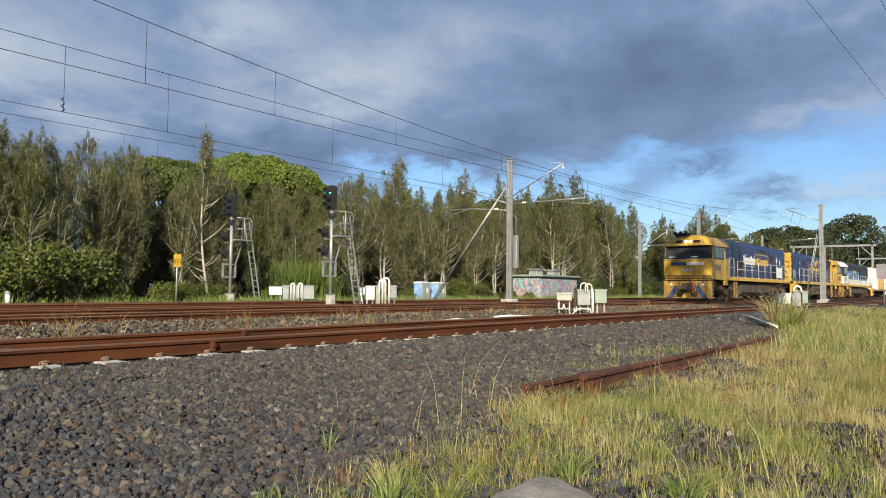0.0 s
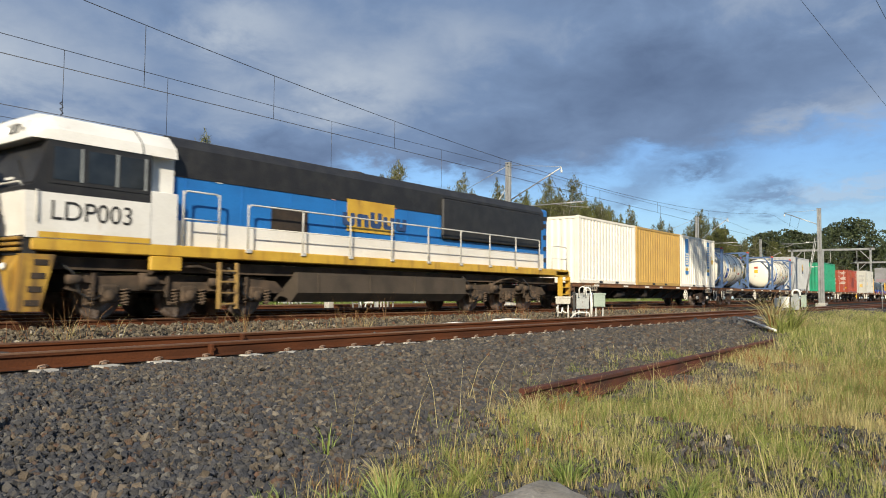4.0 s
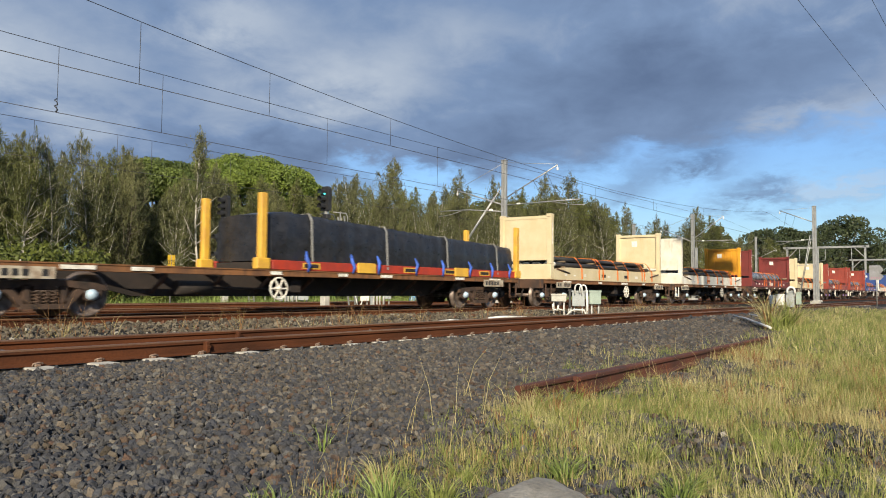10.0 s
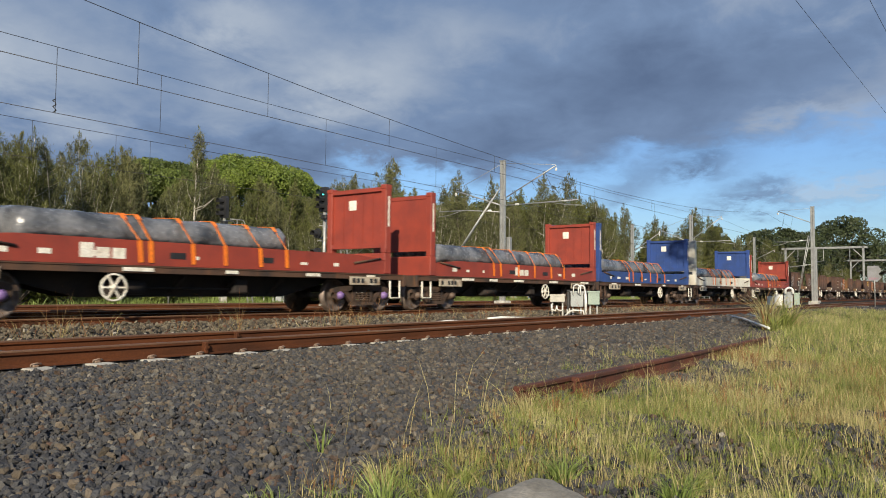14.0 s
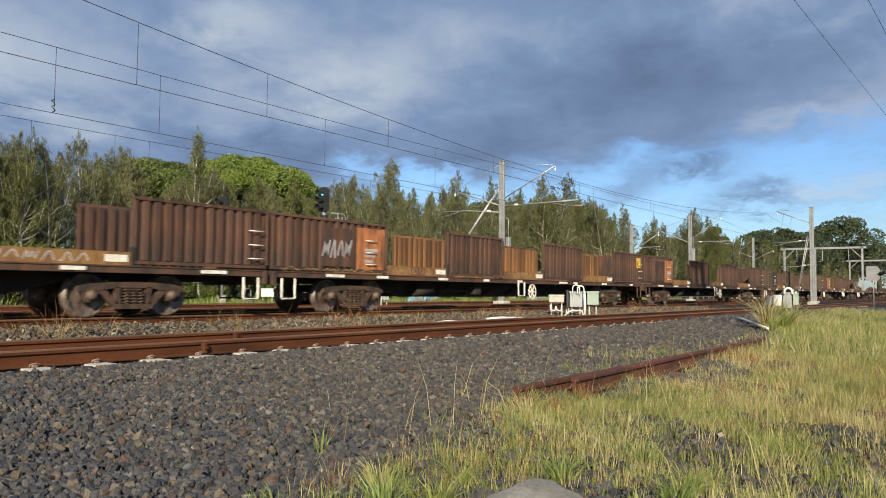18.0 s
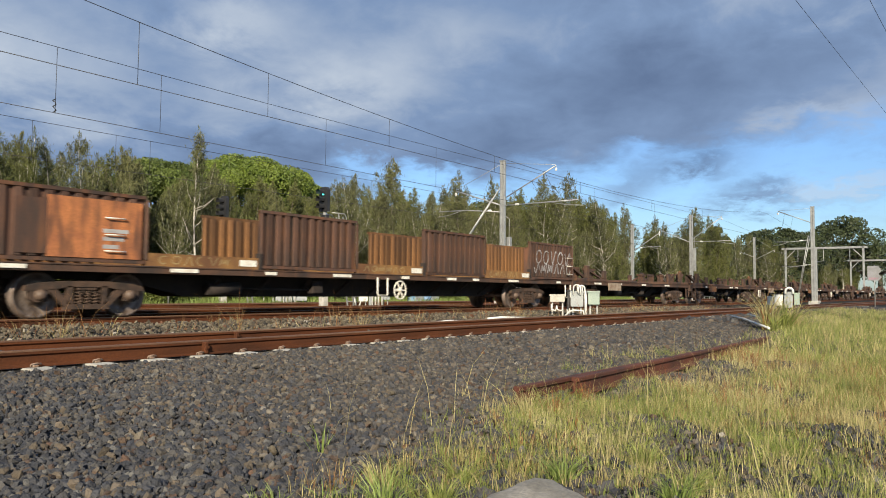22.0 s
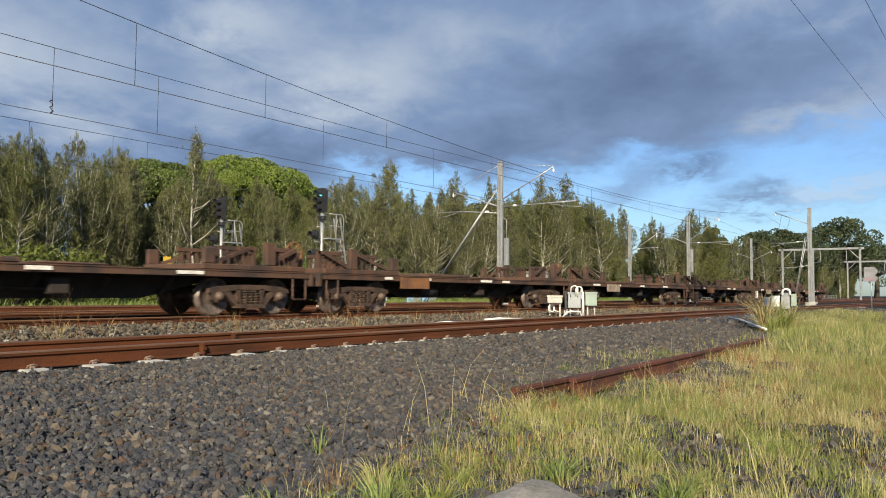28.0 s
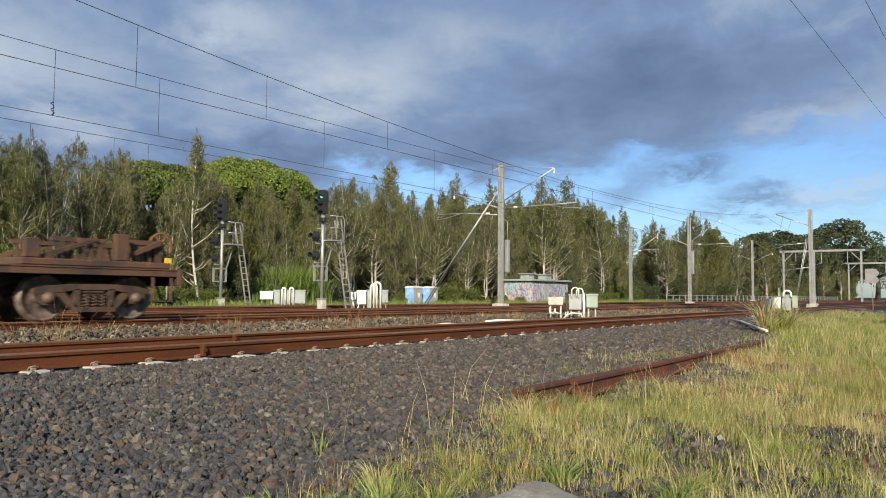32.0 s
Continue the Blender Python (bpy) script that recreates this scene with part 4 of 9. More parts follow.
def step_mesh(material):
    def make():
        g = Geo()
        g.tube([(-0.22, 0, 0.48), (-0.22, 0, 0.0), (-0.19, 0, -0.04), (0.19, 0, -0.04), (0.22, 0, 0.0), (0.22, 0, 0.48)], 0.026, 7)
        g.box(-0.20, 0.20, -0.05, 0.05, -0.035, -0.015)
        return g.mesh("foot_step", material)
    return keep(("step", material.name), make)


def coupler(parent, x, s):
    g = Geo().box(min(x, x + s * 0.55), max(x, x + s * 0.55), -0.10, 0.10, 0.75, 0.98, 0.03)
    g.tube([(x, -0.35, 0.7), (x + s * 0.15, -0.33, 0.38), (x + s * 0.4, -0.28, 0.40), (x + s * 0.5, -0.25, 0.6)], 0.03, 6)
    part("coupler", g, M_UNDER, parent)


def long_wagon(name, label, length, b0, b1, cap, sill_mat=M_SILL, wheel_at=None, belly=True, top=1.08, sill=0.16, deck=False, tags=None, seed=0, gaps=0.35):
    """A skeletal or flat freight wagon; b0 and b1 are its bogie centres."""
    rnd = random.Random(seed)
    t = thing(name, label, "freight wagon", "freight wagons")
    a, b = gaps, length - gaps
    for s in (-1, 1):
        y0, y1 = sorted((s * 1.22, s * 1.10))
        g = Geo().box(a, b, y0, y1, top - sill, top, 0.008)
        g.box(a, b, y0 - 0.02, y1 + 0.02, top - 0.025, top + 0.002)
        part("side_sill", g, sill_mat, t, "rusty side sill")
    # centre sill, deeper in the middle
    lo, m0, m1 = 0.78, b0 + 2.0, b1 - 2.0
    prof = [(a, top - 0.05), (a, lo), (b0 + 1.1, lo), (m0 + 0.6, 0.42 if belly else 0.7), (m1 - 0.6, 0.42 if belly else 0.7), (b1 - 1.1, lo), (b, lo), (b, top - 0.05)]
    g = Geo()
    for s in (-0.45, 0.45):
        g.prism(prof, s - 0.04, s + 0.04, "y")
    part("centre_sill", g, M_UNDER, t)
    x = a + 0.5
    while x < b:
        g = Geo()
        g.box(x - 0.06, x + 0.06, -1.1, 1.1, top - 0.16, top - 0.03)
        if m0 < x < m1:
            for s in (-1, 1):
                g.poly([(x - 0.03, s * 1.1, top - 0.16), (x + 0.03, s * 1.1, top - 0.16), (x + 0.03, s * 0.45, 0.45), (x - 0.03, s * 0.45, 0.45)], [(0, 1, 2, 3)])
                g.bar((x, s * 1.05, top - 0.2), (x, s * 0.48, 0.5), 0.07)
        part("crossbearer", g, M_UNDER if deck else M_WAGON, t)
        x += 1.45
    if deck:
        part("deck", Geo().box(a, b, -1.1, 1.1, top - 0.06, top - 0.008), M_WAGON, t, "rusty steel deck")
    for x, s in ((a, -1), (b, 1)):
        part("headstock", Geo().box(x - 0.06, x + 0.06, -1.25, 1.25, top - 0.36, top, 0.015), M_WAGON, t)
        coupler(t, x, s)
        for yy in (-1.24, 1.24):
            same_part("foot_step", step_mesh(M_TAG if rnd.random() < 0.5 else M_WAGON), t, pose(x - s * 0.45, yy, 0.42))
    for x in (b0, b1):
        bogie(t, x, cap)
    # marker plates, brake gear
    for k in range(tags if tags is not None else int(length / 2.6)):
        x = a + 0.8 + (b - a - 1.6) * (k + rnd.uniform(0.2, 0.8)) / max(1, int(length / 2.6))
        w = rnd.choice((0.35, 0.5, 0.7))
        part("marker_plate", Geo().box(x, x + w, -1.252, -1.235, top - sill + 0.04, top - 0.04), M_TAG, t, "pale worn marker plate")
    for x in ((a + 1.1, b - 2.4) if name == "freight_wagon" else ()):
        plate = part("number_plate", Geo().box(x, x + 1.25, -1.268, -1.252, top - sill - 0.16, top - sill + 0.07), M_PLATE, t, "pale weathered number plate")
        for k in range(6):
            part("number_bar", Geo().box(x + 0.10 + 0.18 * k, x + 0.22 + 0.18 * k, -1.274, -1.270, top - sill - 0.11, top - sill + 0.02), M_DARK, plate) if rnd.random() < 0.8 else None
    g = Geo()
    x = m0 + 1.0
    g.tube([(x, -0.75, 0.62), (x + 0.9, -0.75, 0.62)], 0.16, 12)
    g.tube([(x + 0.9, -0.75, 0.62), (x + 3.2, -0.8, 0.6)], 0.03, 6)
    g.box(x + 3.2, x + 3.6, -0.95, -0.65, 0.5, 0.85, 0.03)
    part("brake_gear", g, M_UNDER, t)
    if wheel_at is not None:
        handwheel(t, wheel_at, -1.28, 0.62, M_YELLOW_POST if seed == 3 else M_TAG)
    return t


# ---- containers ----
def corrugated(x0, x1, z0, z1, y, out, n):
    """A corrugated sheet of real thickness in the plane y, its ribs out towards out."""
    g = Geo()
    pts = []
    w = (x1 - x0) / n
    for k in range(n):
        for u, d in ((0.0, 0.0), (0.25, 0.0), (0.40, 1.0), (0.72, 1.0), (0.87, 0.0)):
            pts.append((x0 + (k + u) * w, y - out * 0.036 * d))
    pts.append((x1, y))
    back = [(px, y - out * 0.05) for px, _ in pts[::-1]]
    v = [(px, py, z) for z in (z0, z1) for px, py in pts]
    m = len(pts)
    g.poly(v, [(i, i + 1, m + i + 1, m + i) for i in range(m - 1)])
    g.poly([(x0, y - out * 0.05, z0), (x1, y - out * 0.05, z0), (x1, y - out * 0.05, z1), (x0, y - out * 0.05, z1)], [(0, 1, 2, 3)])
    return g


def swap(geo):
    """Turns a sheet made along x into one across the container."""
    geo.v = [(b, a, c) for a, b, c in geo.v]
    return geo


def container(label, paint, h, door=None, ribs=18, marks=(), frame=None):
    """A 20-foot container; its origin is the end towards the head of the train, at rail height."""
    t = thing("shipping_container", label, "shipping container", "shipping containers")
    L, w, z0 = 6.058, 1.219, 1.08
    fp = frame or paint
    for s in (-1, 1):
        part("side_wall", corrugated(0.16, L - 0.16, z0 + 0.16, z0 + h - 0.10, s * (w - 0.015), s, ribs), paint, t)
    if door:
        for s in (-1, 1):
            y0, y1 = sorted((0.01 * s, s * 1.06))
            d = part("door", Geo().box(0.03, 0.08, y0, y1, z0 + 0.14, z0 + h - 0.12, 0.012), paint, t)
            for f in (0.3, 0.78):
                g = Geo().tube([(0.0, s * f, z0 + 0.12), (0.0, s * f, z0 + h - 0.1)], 0.02, 6)
                for zz in (0.35, 0.95, 1.75, h - 0.3):
                    g.box(-0.015, 0.03, s * f - 0.05, s * f + 0.05, z0 + zz, z0 + zz + 0.07)
                g.bar((-0.02, s * f, z0 + 1.0), (-0.02, s * (f + 0.22 if f < 0.5 else f - 0.22), z0 + 0.98), 0.03)
                part("lock_rod", g, door, d, "locking rod with handle")
            for zz in (0.3, 0.9, 1.5, 2.1):
                part("hinge", Geo().box(0.0, 0.04, s * 1.06, s * 1.14, z0 + zz, z0 + zz + 0.16), fp, d)
    else:
        part("end_wall", swap(corrugated(-w + 0.14, w - 0.14, z0 + 0.14, z0 + h - 0.10, 0.03, -1, 7)), paint, t)
    part("end_wall", swap(corrugated(-w + 0.14, w - 0.14, z0 + 0.14, z0 + h - 0.10, L - 0.03, 1, 7)), paint, t)
    g = Geo().box(0.1, L - 0.1, -w + 0.03, w - 0.03, z0 + h - 0.06, z0 + h - 0.035)
    for k in range(14):
        x = 0.35 + k * (L - 0.7) / 13
        g.box(x - 0.09, x + 0.09, -w + 0.12, w - 0.12, z0 + h - 0.04, z0 + h - 0.012)
    part("roof", g, paint, t)
    part("floor", Geo().box(0.08, L - 0.08, -w + 0.04, w - 0.04, z0 + 0.10, z0 + 0.14), M_UNDER, t)
    for x in (0, L - 0.16):
        for s in (-1, 1):
            y0, y1 = sorted((s * w, s * (w - 0.13)))
            part("corner_post", Geo().box(x, x + 0.16, y0, y1, z0 + 0.11, z0 + h - 0.11, 0.012), fp, t)
            for zz in (z0, z0 + h - 0.12):
                part("corner_casting", Geo().box(x - 0.004, x + 0.164, min(y0, y0 - 0.004), max(y1, y1 + 0.004), zz, zz + 0.12, 0.014), fp, t)
    for s in (-1, 1):
        y0, y1 = sorted((s * w, s * (w - 0.05)))
        b = Geo().box(0.16, L - 0.16, y0, y1, z0 + 0.02, z0 + 0.16)
        part("bottom_rail", b, fp, t)
        for x in (2.0, 3.7):
            part("fork_pocket", Geo().box(x, x + 0.36, min(y0, y1) - 0.004 if s < 0 else max(y0, y1) - 0.01, min(y0, y1) + 0.01 if s < 0 else max(y0, y1) + 0.004, z0 + 0.03, z0 + 0.13), M_DARK, t, "dark forklift pocket")
        part("top_rail", Geo().box(0.16, L - 0.16, y0, y1, z0 + h - 0.11, z0 + h - 0.02), fp, t)
    for x in (0.02, L - 0.10):
        part("end_rail", Geo().box(x, x + 0.08, -w + 0.13, w - 0.13, z0 + 0.02, z0 + 0.15), fp, t)
        part("end_rail", Geo().box(x, x + 0.08, -w + 0.13, w - 0.13, z0 + h - 0.13, z0 + h - 0.02), fp, t)
    for where, a, b, c, d, m, text in marks:
        if where == "disc":
            part("emblem", Geo().prism([((a + b) / 2 + (b - a) / 2 * math.cos(q), z0 + (c + d) / 2 + (d - c) / 2 * math.sin(q)) for q in (2 * math.pi * i / 20 for i in range(20))], -w - 0.004, -w + 0.001, "y"), m, t, text)
        elif where == "shape":
            part("emblem", Geo().prism([(a + (b - a) * u, z0 + c + (d - c) * v) for u, v in ((0.1, 0), (0.9, 0), (0.85, 0.35), (0.65, 0.55), (0.75, 0.85), (0.5, 1), (0.3, 0.8), (0.4, 0.5), (0.15, 0.3))], -w - 0.009, -w - 0.005, "y"), m, t, text)
        elif where == "side2":
            part("marking", Geo().box(a, b, -w - 0.010, -w - 0.0065, z0 + c, z0 + d), m, t, text)
        elif where == "side":
            part("marking", Geo().box(a, b, -w - 0.006, -w + 0.001, z0 + c, z0 + d), m, t, text)
        else:
            part("marking", Geo().box(0.015, 0.029, a, b, z0 + c, z0 + d), m, t, text)
    return t


def tank_container(label):
    t = thing("tank_container", label, "tank container", "tank containers")
    L, w, z0, h = 6.058, 1.219, 1.08, 2.59
    r, cz = 1.13, z0 + 1.30
    prof = [(0.42, 0.02), (0.43, 0.45), (0.50, 0.82), (0.64, 1.03), (0.80, r), (L - 0.80, r), (L - 0.64, 1.03), (L - 0.50, 0.82), (L - 0.43, 0.45), (L - 0.42, 0.02)]
    part("tank", Geo().lathe(prof, (0, 0, cz), "x", 40), M_TANK, t, "cream cylindrical tank")
    for x in (0.86, 2.05, 3.5, 4.6, L - 0.86):
        part("band", Geo().lathe([(x - 0.03, r + 0.004), (x - 0.025, r + 0.012), (x + 0.025, r + 0.012), (x + 0.03, r + 0.004)], (0, 0, cz), "x", 40), M_DARK, t, "dark band round the tank")
    for x in (0.06, L - 0.06):
        for s in (-1, 1):
            part("corner_post", Geo().box(x - 0.07, x + 0.07, s * (w - 0.07) - 0.07, s * (w - 0.07) + 0.07, z0 + 0.11, z0 + h - 0.11, 0.01), M_TANKFRAME, t)
            for zz in (z0, z0 + h - 0.12):
                part("corner_casting", Geo().box(x - 0.085, x + 0.085, s * (w - 0.07) - 0.075, s * (w - 0.07) + 0.075, zz, zz + 0.12, 0.012), M_REDCAST if zz > 2 else M_TANKFRAME, t)
        part("end_rail", Geo().box(x - 0.05, x + 0.05, -w, w, z0 + 0.02, z0 + 0.14), M_TANKFRAME, t)
        part("end_rail", Geo().box(x - 0.05, x + 0.05, -w, w, z0 + h - 0.12, z0 + h - 0.02), M_TANKFRAME, t)
        for s in (-1, 1):
            part("end_brace", Geo().bar((x, s * w * 0.95, z0 + 0.95), (x, s * 0.55, z0 + 0.12), 0.08), M_TANKFRAME, t)
            part("end_brace", Geo().bar((x, s * w * 0.95, z0 + h - 0.85), (x, s * 0.55, z0 + h - 0.1), 0.08), M_TANKFRAME, t)
        e = 1 if x < 3 else -1
        for s in (-1, 1):
            part("side_brace", Geo().bar((x, s * (w - 0.06), z0 + 0.12), (x + e * 1.15, s * (w - 0.06), z0 + 0.42), 0.09), M_TANKFRAME, t)
            part("side_brace", Geo().bar((x, s * (w - 0.06), z0 + h - 0.1), (x + e * 1.1, s * (w - 0.35), z0 + h - 0.32), 0.08), M_TANKFRAME, t)
    for x in (1.2, L - 1.2):
        part("saddle", Geo().box(x - 0.2, x + 0.2, -0.8, 0.8, z0 + 0.08, z0 + 0.45), M_TANKFRAME, t)
    part("walkway", Geo().box(0.6, L - 0.6, 0.1, 0.6, z0 + h - 0.16, z0 + h - 0.10).box(2.6, 3.4, -0.3, 0.3, z0 + h - 0.14, z0 + h + 0.06, 0.03), M_GALV, t)
    hose = [(2.2, -0.6, cz + 1.0), (3.0, -0.72, cz + 0.9), (3.8, -0.66, cz + 0.94), (4.8, -0.75, cz + 0.88), (5.4, -0.7, cz + 0.8), (5.8, -1.0, cz + 0.5)]
    part("hose", Geo().tube(hose, 0.02, 6), M_DARK, t)

    def placard(x0, x1, a0, a1, m, label):
        """A thin sheet bent round the near side of the tank, between two angles from level."""
        n = 5
        p = []
        for q in (r + 0.006, r + 0.010):
            for k in range(n + 1):
                a = radians(a0 + (a1 - a0) * k / n)
                for x in (x0, x1):
                    p.append((x, -q * math.cos(a), cz + q * math.sin(a)))
        m0 = 2 * (n + 1)
        f = [(m0 + 2 * k, m0 + 2 * k + 1, m0 + 2 * k + 3, m0 + 2 * k + 2) for k in range(n)]
        part("placard", Geo().poly(p, f, True), m, t, label)

    placard(1.2, 1.66, -34, 0, M_BLUESTICK, "blue company panel")
    placard(1.2, 1.66, 0, 30, M_PALEPRINT, "white and pale blue company panel")
    placard(1.36, 1.5, -16, -7, M_TAG, "white mark on the blue panel")
    placard(2.36, 2.72, -11, -2, M_GREYPRINT, "grey small print")
    placard(2.62, 2.86, -31, -20, M_TAG, "round white warning label")
    placard(3.75, 4.05, -18, -13, M_REDCAST, "small red label")
    for z, dz, m in ((0.36, 0.16, M_REDCAST), (0.02, 0.24, M_SIGN_YELLOW), (-0.36, 0.3, M_TAG)):
        part("placard", Geo().box(0.405, 0.414, 0.0, 0.28, cz + z, cz + z + dz), m, t, "small label on the tank end")
    placard(2.30, 3.10, -14, 12, M_TAG, "white hazard notice")
    placard(2.78, 3.06, -9, 6, M_SIGN_YELLOW, "yellow diamond")
    placard(2.9, 3.1, 14, 18, M_REDCAST, "small red label")
    placard(4.75, 5.35, 6, 14, M_TAG, "white lettering panel")
    placard(4.8, 5.3, 18, 26, M_GREYPRINT, "grey code lettering")
    placard(4.75, 4.95, -12, -6, M_SIGN_YELLOW, "yellow warning triangle")
    return t


M_TANK = mat("cream tank paint", (0.88, 0.83, 0.70), (0.84, 0.78, 0.64), 0.4, scale=1.2, dirt=(0.4, 0.3, 0.2), dirt_lo=0.68, dirt_hi=0.95, bump=0.05, vary=0.08)
M_TANKFRAME = mat("blue frame paint", (0.10, 0.17, 0.33), (0.07, 0.11, 0.20), 0.5, scale=3, dirt=(0.12, 0.06, 0.04), dirt_lo=0.65, dirt_hi=0.9, vary=0.08)
M_REDCAST = mat("red label paint", (0.50, 0.07, 0.03), (0.35, 0.06, 0.03), 0.5, bump=0, vary=0.08)
M_BLUESTICK = mat("blue sticker", (0.015, 0.05, 0.34), (0.05, 0.15, 0.50), 0.4, scale=2.5, bump=0)
M_PALEPRINT = mat("pale blue print", (0.55, 0.68, 0.82), (0.8, 0.8, 0.76), 0.4, scale=2.5, bump=0)
M_SIGN_PALE = mat("pale yellow print", (0.72, 0.66, 0.38), (0.66, 0.6, 0.35), 0.5, bump=0)
M_GREYPRINT = mat("grey print", (0.30, 0.30, 0.30), (0.5, 0.48, 0.44), 0.5, scale=8, bump=0)
M_NAVY = mat("navy print", (0.02, 0.05, 0.14), (0.04, 0.08, 0.2), 0.5, scale=6, bump=0)
M_C_WHITE = mat("white container paint", (0.86, 0.82, 0.72), (0.80, 0.75, 0.65), 0.5, scale=1.2, dirt=(0.30, 0.14, 0.06), dirt_lo=0.66, dirt_hi=0.95, bump=0.08, vary=0.08)
M_C_PALE = mat("pale grey-white container paint", (0.54, 0.535, 0.48), (0.49, 0.48, 0.43), 0.5, scale=1.2, dirt=(0.30, 0.2, 0.12), dirt_lo=0.62, dirt_hi=0.95, bump=0.08, vary=0.08)
M_C_TAN = mat("tan container paint", (0.52, 0.33, 0.09), (0.45, 0.28, 0.08), 0.55, scale=1.2, dirt=(0.20, 0.10, 0.04), dirt_lo=0.66, dirt_hi=0.95, bump=0.08, vary=0.08)
M_C_GREY = mat("light grey container paint", (0.47, 0.48, 0.48), (0.42, 0.43, 0.43), 0.5, scale=1.2, dirt=(0.3, 0.25, 0.2), dirt_lo=0.68, dirt_hi=0.95, bump=0.08, vary=0.08)
M_C_GREEN = mat("green container paint", (0.02, 0.30, 0.16), (0.03, 0.24, 0.13), 0.45, scale=1.2, dirt=(0.16, 0.22, 0.12), dirt_lo=0.62, dirt_hi=0.9, bump=0.08, vary=0.08)
M_C_RED = mat("rust-red container paint", (0.36, 0.065, 0.030), (0.30, 0.058, 0.030), 0.5, scale=1.2, dirt=(0.14, 0.04, 0.025), dirt_lo=0.6, dirt_hi=0.9, bump=0.08, vary=0.08)
M_REDPATCH = mat("faded orange-red patch", (0.34, 0.10, 0.035), (0.30, 0.075, 0.03), 0.6, bump=0)
M_REDPATCH2 = mat("dull purple patch", (0.22, 0.055, 0.045), (0.26, 0.05, 0.03), 0.6, bump=0)
M_REDPATCH3 = mat("deep red patch", (0.27, 0.05, 0.027), (0.23, 0.045, 0.025), 0.6, bump=0)
M_SKYB = mat("mid blue print", (0.035, 0.20, 0.50), (0.05, 0.24, 0.55), 0.5, bump=0)
M_SKY = mat("light blue print", (0.10, 0.36, 0.66), (0.16, 0.42, 0.70), 0.5, bump=0)
M_RODS = mat("pale lock rods", (0.62, 0.55, 0.48), None, 0.5, bump=0)

# the six long skeletal wagons at the head and what stands on them
PITCH = 20.2
HEAD0 = 65.6
caps = [M_AXLE_W, M_AXLE, M_AXLE, M_AXLE, M_AXLE, M_AXLE]
wheel_off = [14.0, 8.2, 12.5, 12.6, 8.0, 8.2]
for k in range(6):
    w = long_wagon("freight_wagon", "long rusty brown skeletal container wagon" if k < 4 else "long rusty brown wagon with yellow stanchions", PITCH, 2.65, 17.6, caps[k], wheel_at=wheel_off[k], seed=k)
    ride(w, HEAD0 + PITCH * k)

flagmark = []
for fx, fw_ in ((0.75, 0.52), (4.55, 0.42)):
    flagmark += [("side", fx, fx + fw_, 1.15, 2.72, M_SKYB, "light blue printed band"), ("side", fx, fx + fw_, 1.06, 1.15, M_TAG, "white stripe"), ("side", fx + 0.04, fx + fw_ - 0.04, 0.92, 1.05, M_SIGN_YELLOW, "yellow stripe"), ("side", fx, fx + fw_, 0.70, 0.90, M_SKYB, "light blue printed band")] + [("side2", fx + 0.06, fx + fw_ - 0.06 * (1 + i % 2), 1.25 + 0.14 * i, 1.34 + 0.14 * i, M_TAG, "white letter-sized bar") for i in (range(5) if fx < 2 else range(9))]
flagmark += [("disc", 0.82, 1.20, 1.98, 2.36, M_SIGN_PALE, "round pale emblem")]
flagmark += [("side", 5.35, 5.45, 1.75, 1.9, M_SIGN_YELLOW, "small yellow label"), ("disc", 5.38, 5.72, 1.42, 1.70, M_SIGN_YELLOW, "round yellow label")]
ride(container("white corrugated shipping container behind the locomotives", M_C_WHITE, 2.896), 66.65)
ride(container("tan corrugated shipping container", M_C_TAN, 2.896), 72.88)
ride(container("white corrugated shipping container with blue printed bands", M_C_WHITE, 2.896, marks=flagmark), 79.05)
ride(tank_container("cream tank container in a blue steel frame"), 86.70)
ride(tank_container("cream tank container in a blue steel frame beside a grey container"), 99.55)
ride(container("light grey corrugated shipping container with a yellow emblem", M_C_GREY, 2.896, marks=[("disc", 3.0, 3.62, 1.62, 2.3, M_SIGN_YELLOW, "round yellow emblem"), ("shape", 3.1, 3.52, 1.5, 2.2, M_NAVY, "dark emblem shape"), ("side", 3.08, 3.55, 1.38, 1.5, M_TAG, "white emblem base")] + [("end", -1.0, -0.86, 1.35 + 0.22 * i, 1.5 + 0.22 * i, M_REDCAST if i < 4 else M_GREYPRINT, "small code lettering") for i in range(6)] + [("side", 5.1 + 0.12 * (i % 2), 5.17 + 0.12 * (i % 2), 1.3 + 0.16 * i, 1.42 + 0.16 * i, M_GREYPRINT, "grey code lettering") for i in range(5)]), 106.75)
ride(container("bright green corrugated shipping container", M_C_GREEN, 2.896, marks=[("side", 5.5, 5.58, 1.6, 1.72, M_SIGN_YELLOW, "small yellow label")]), 119.76)
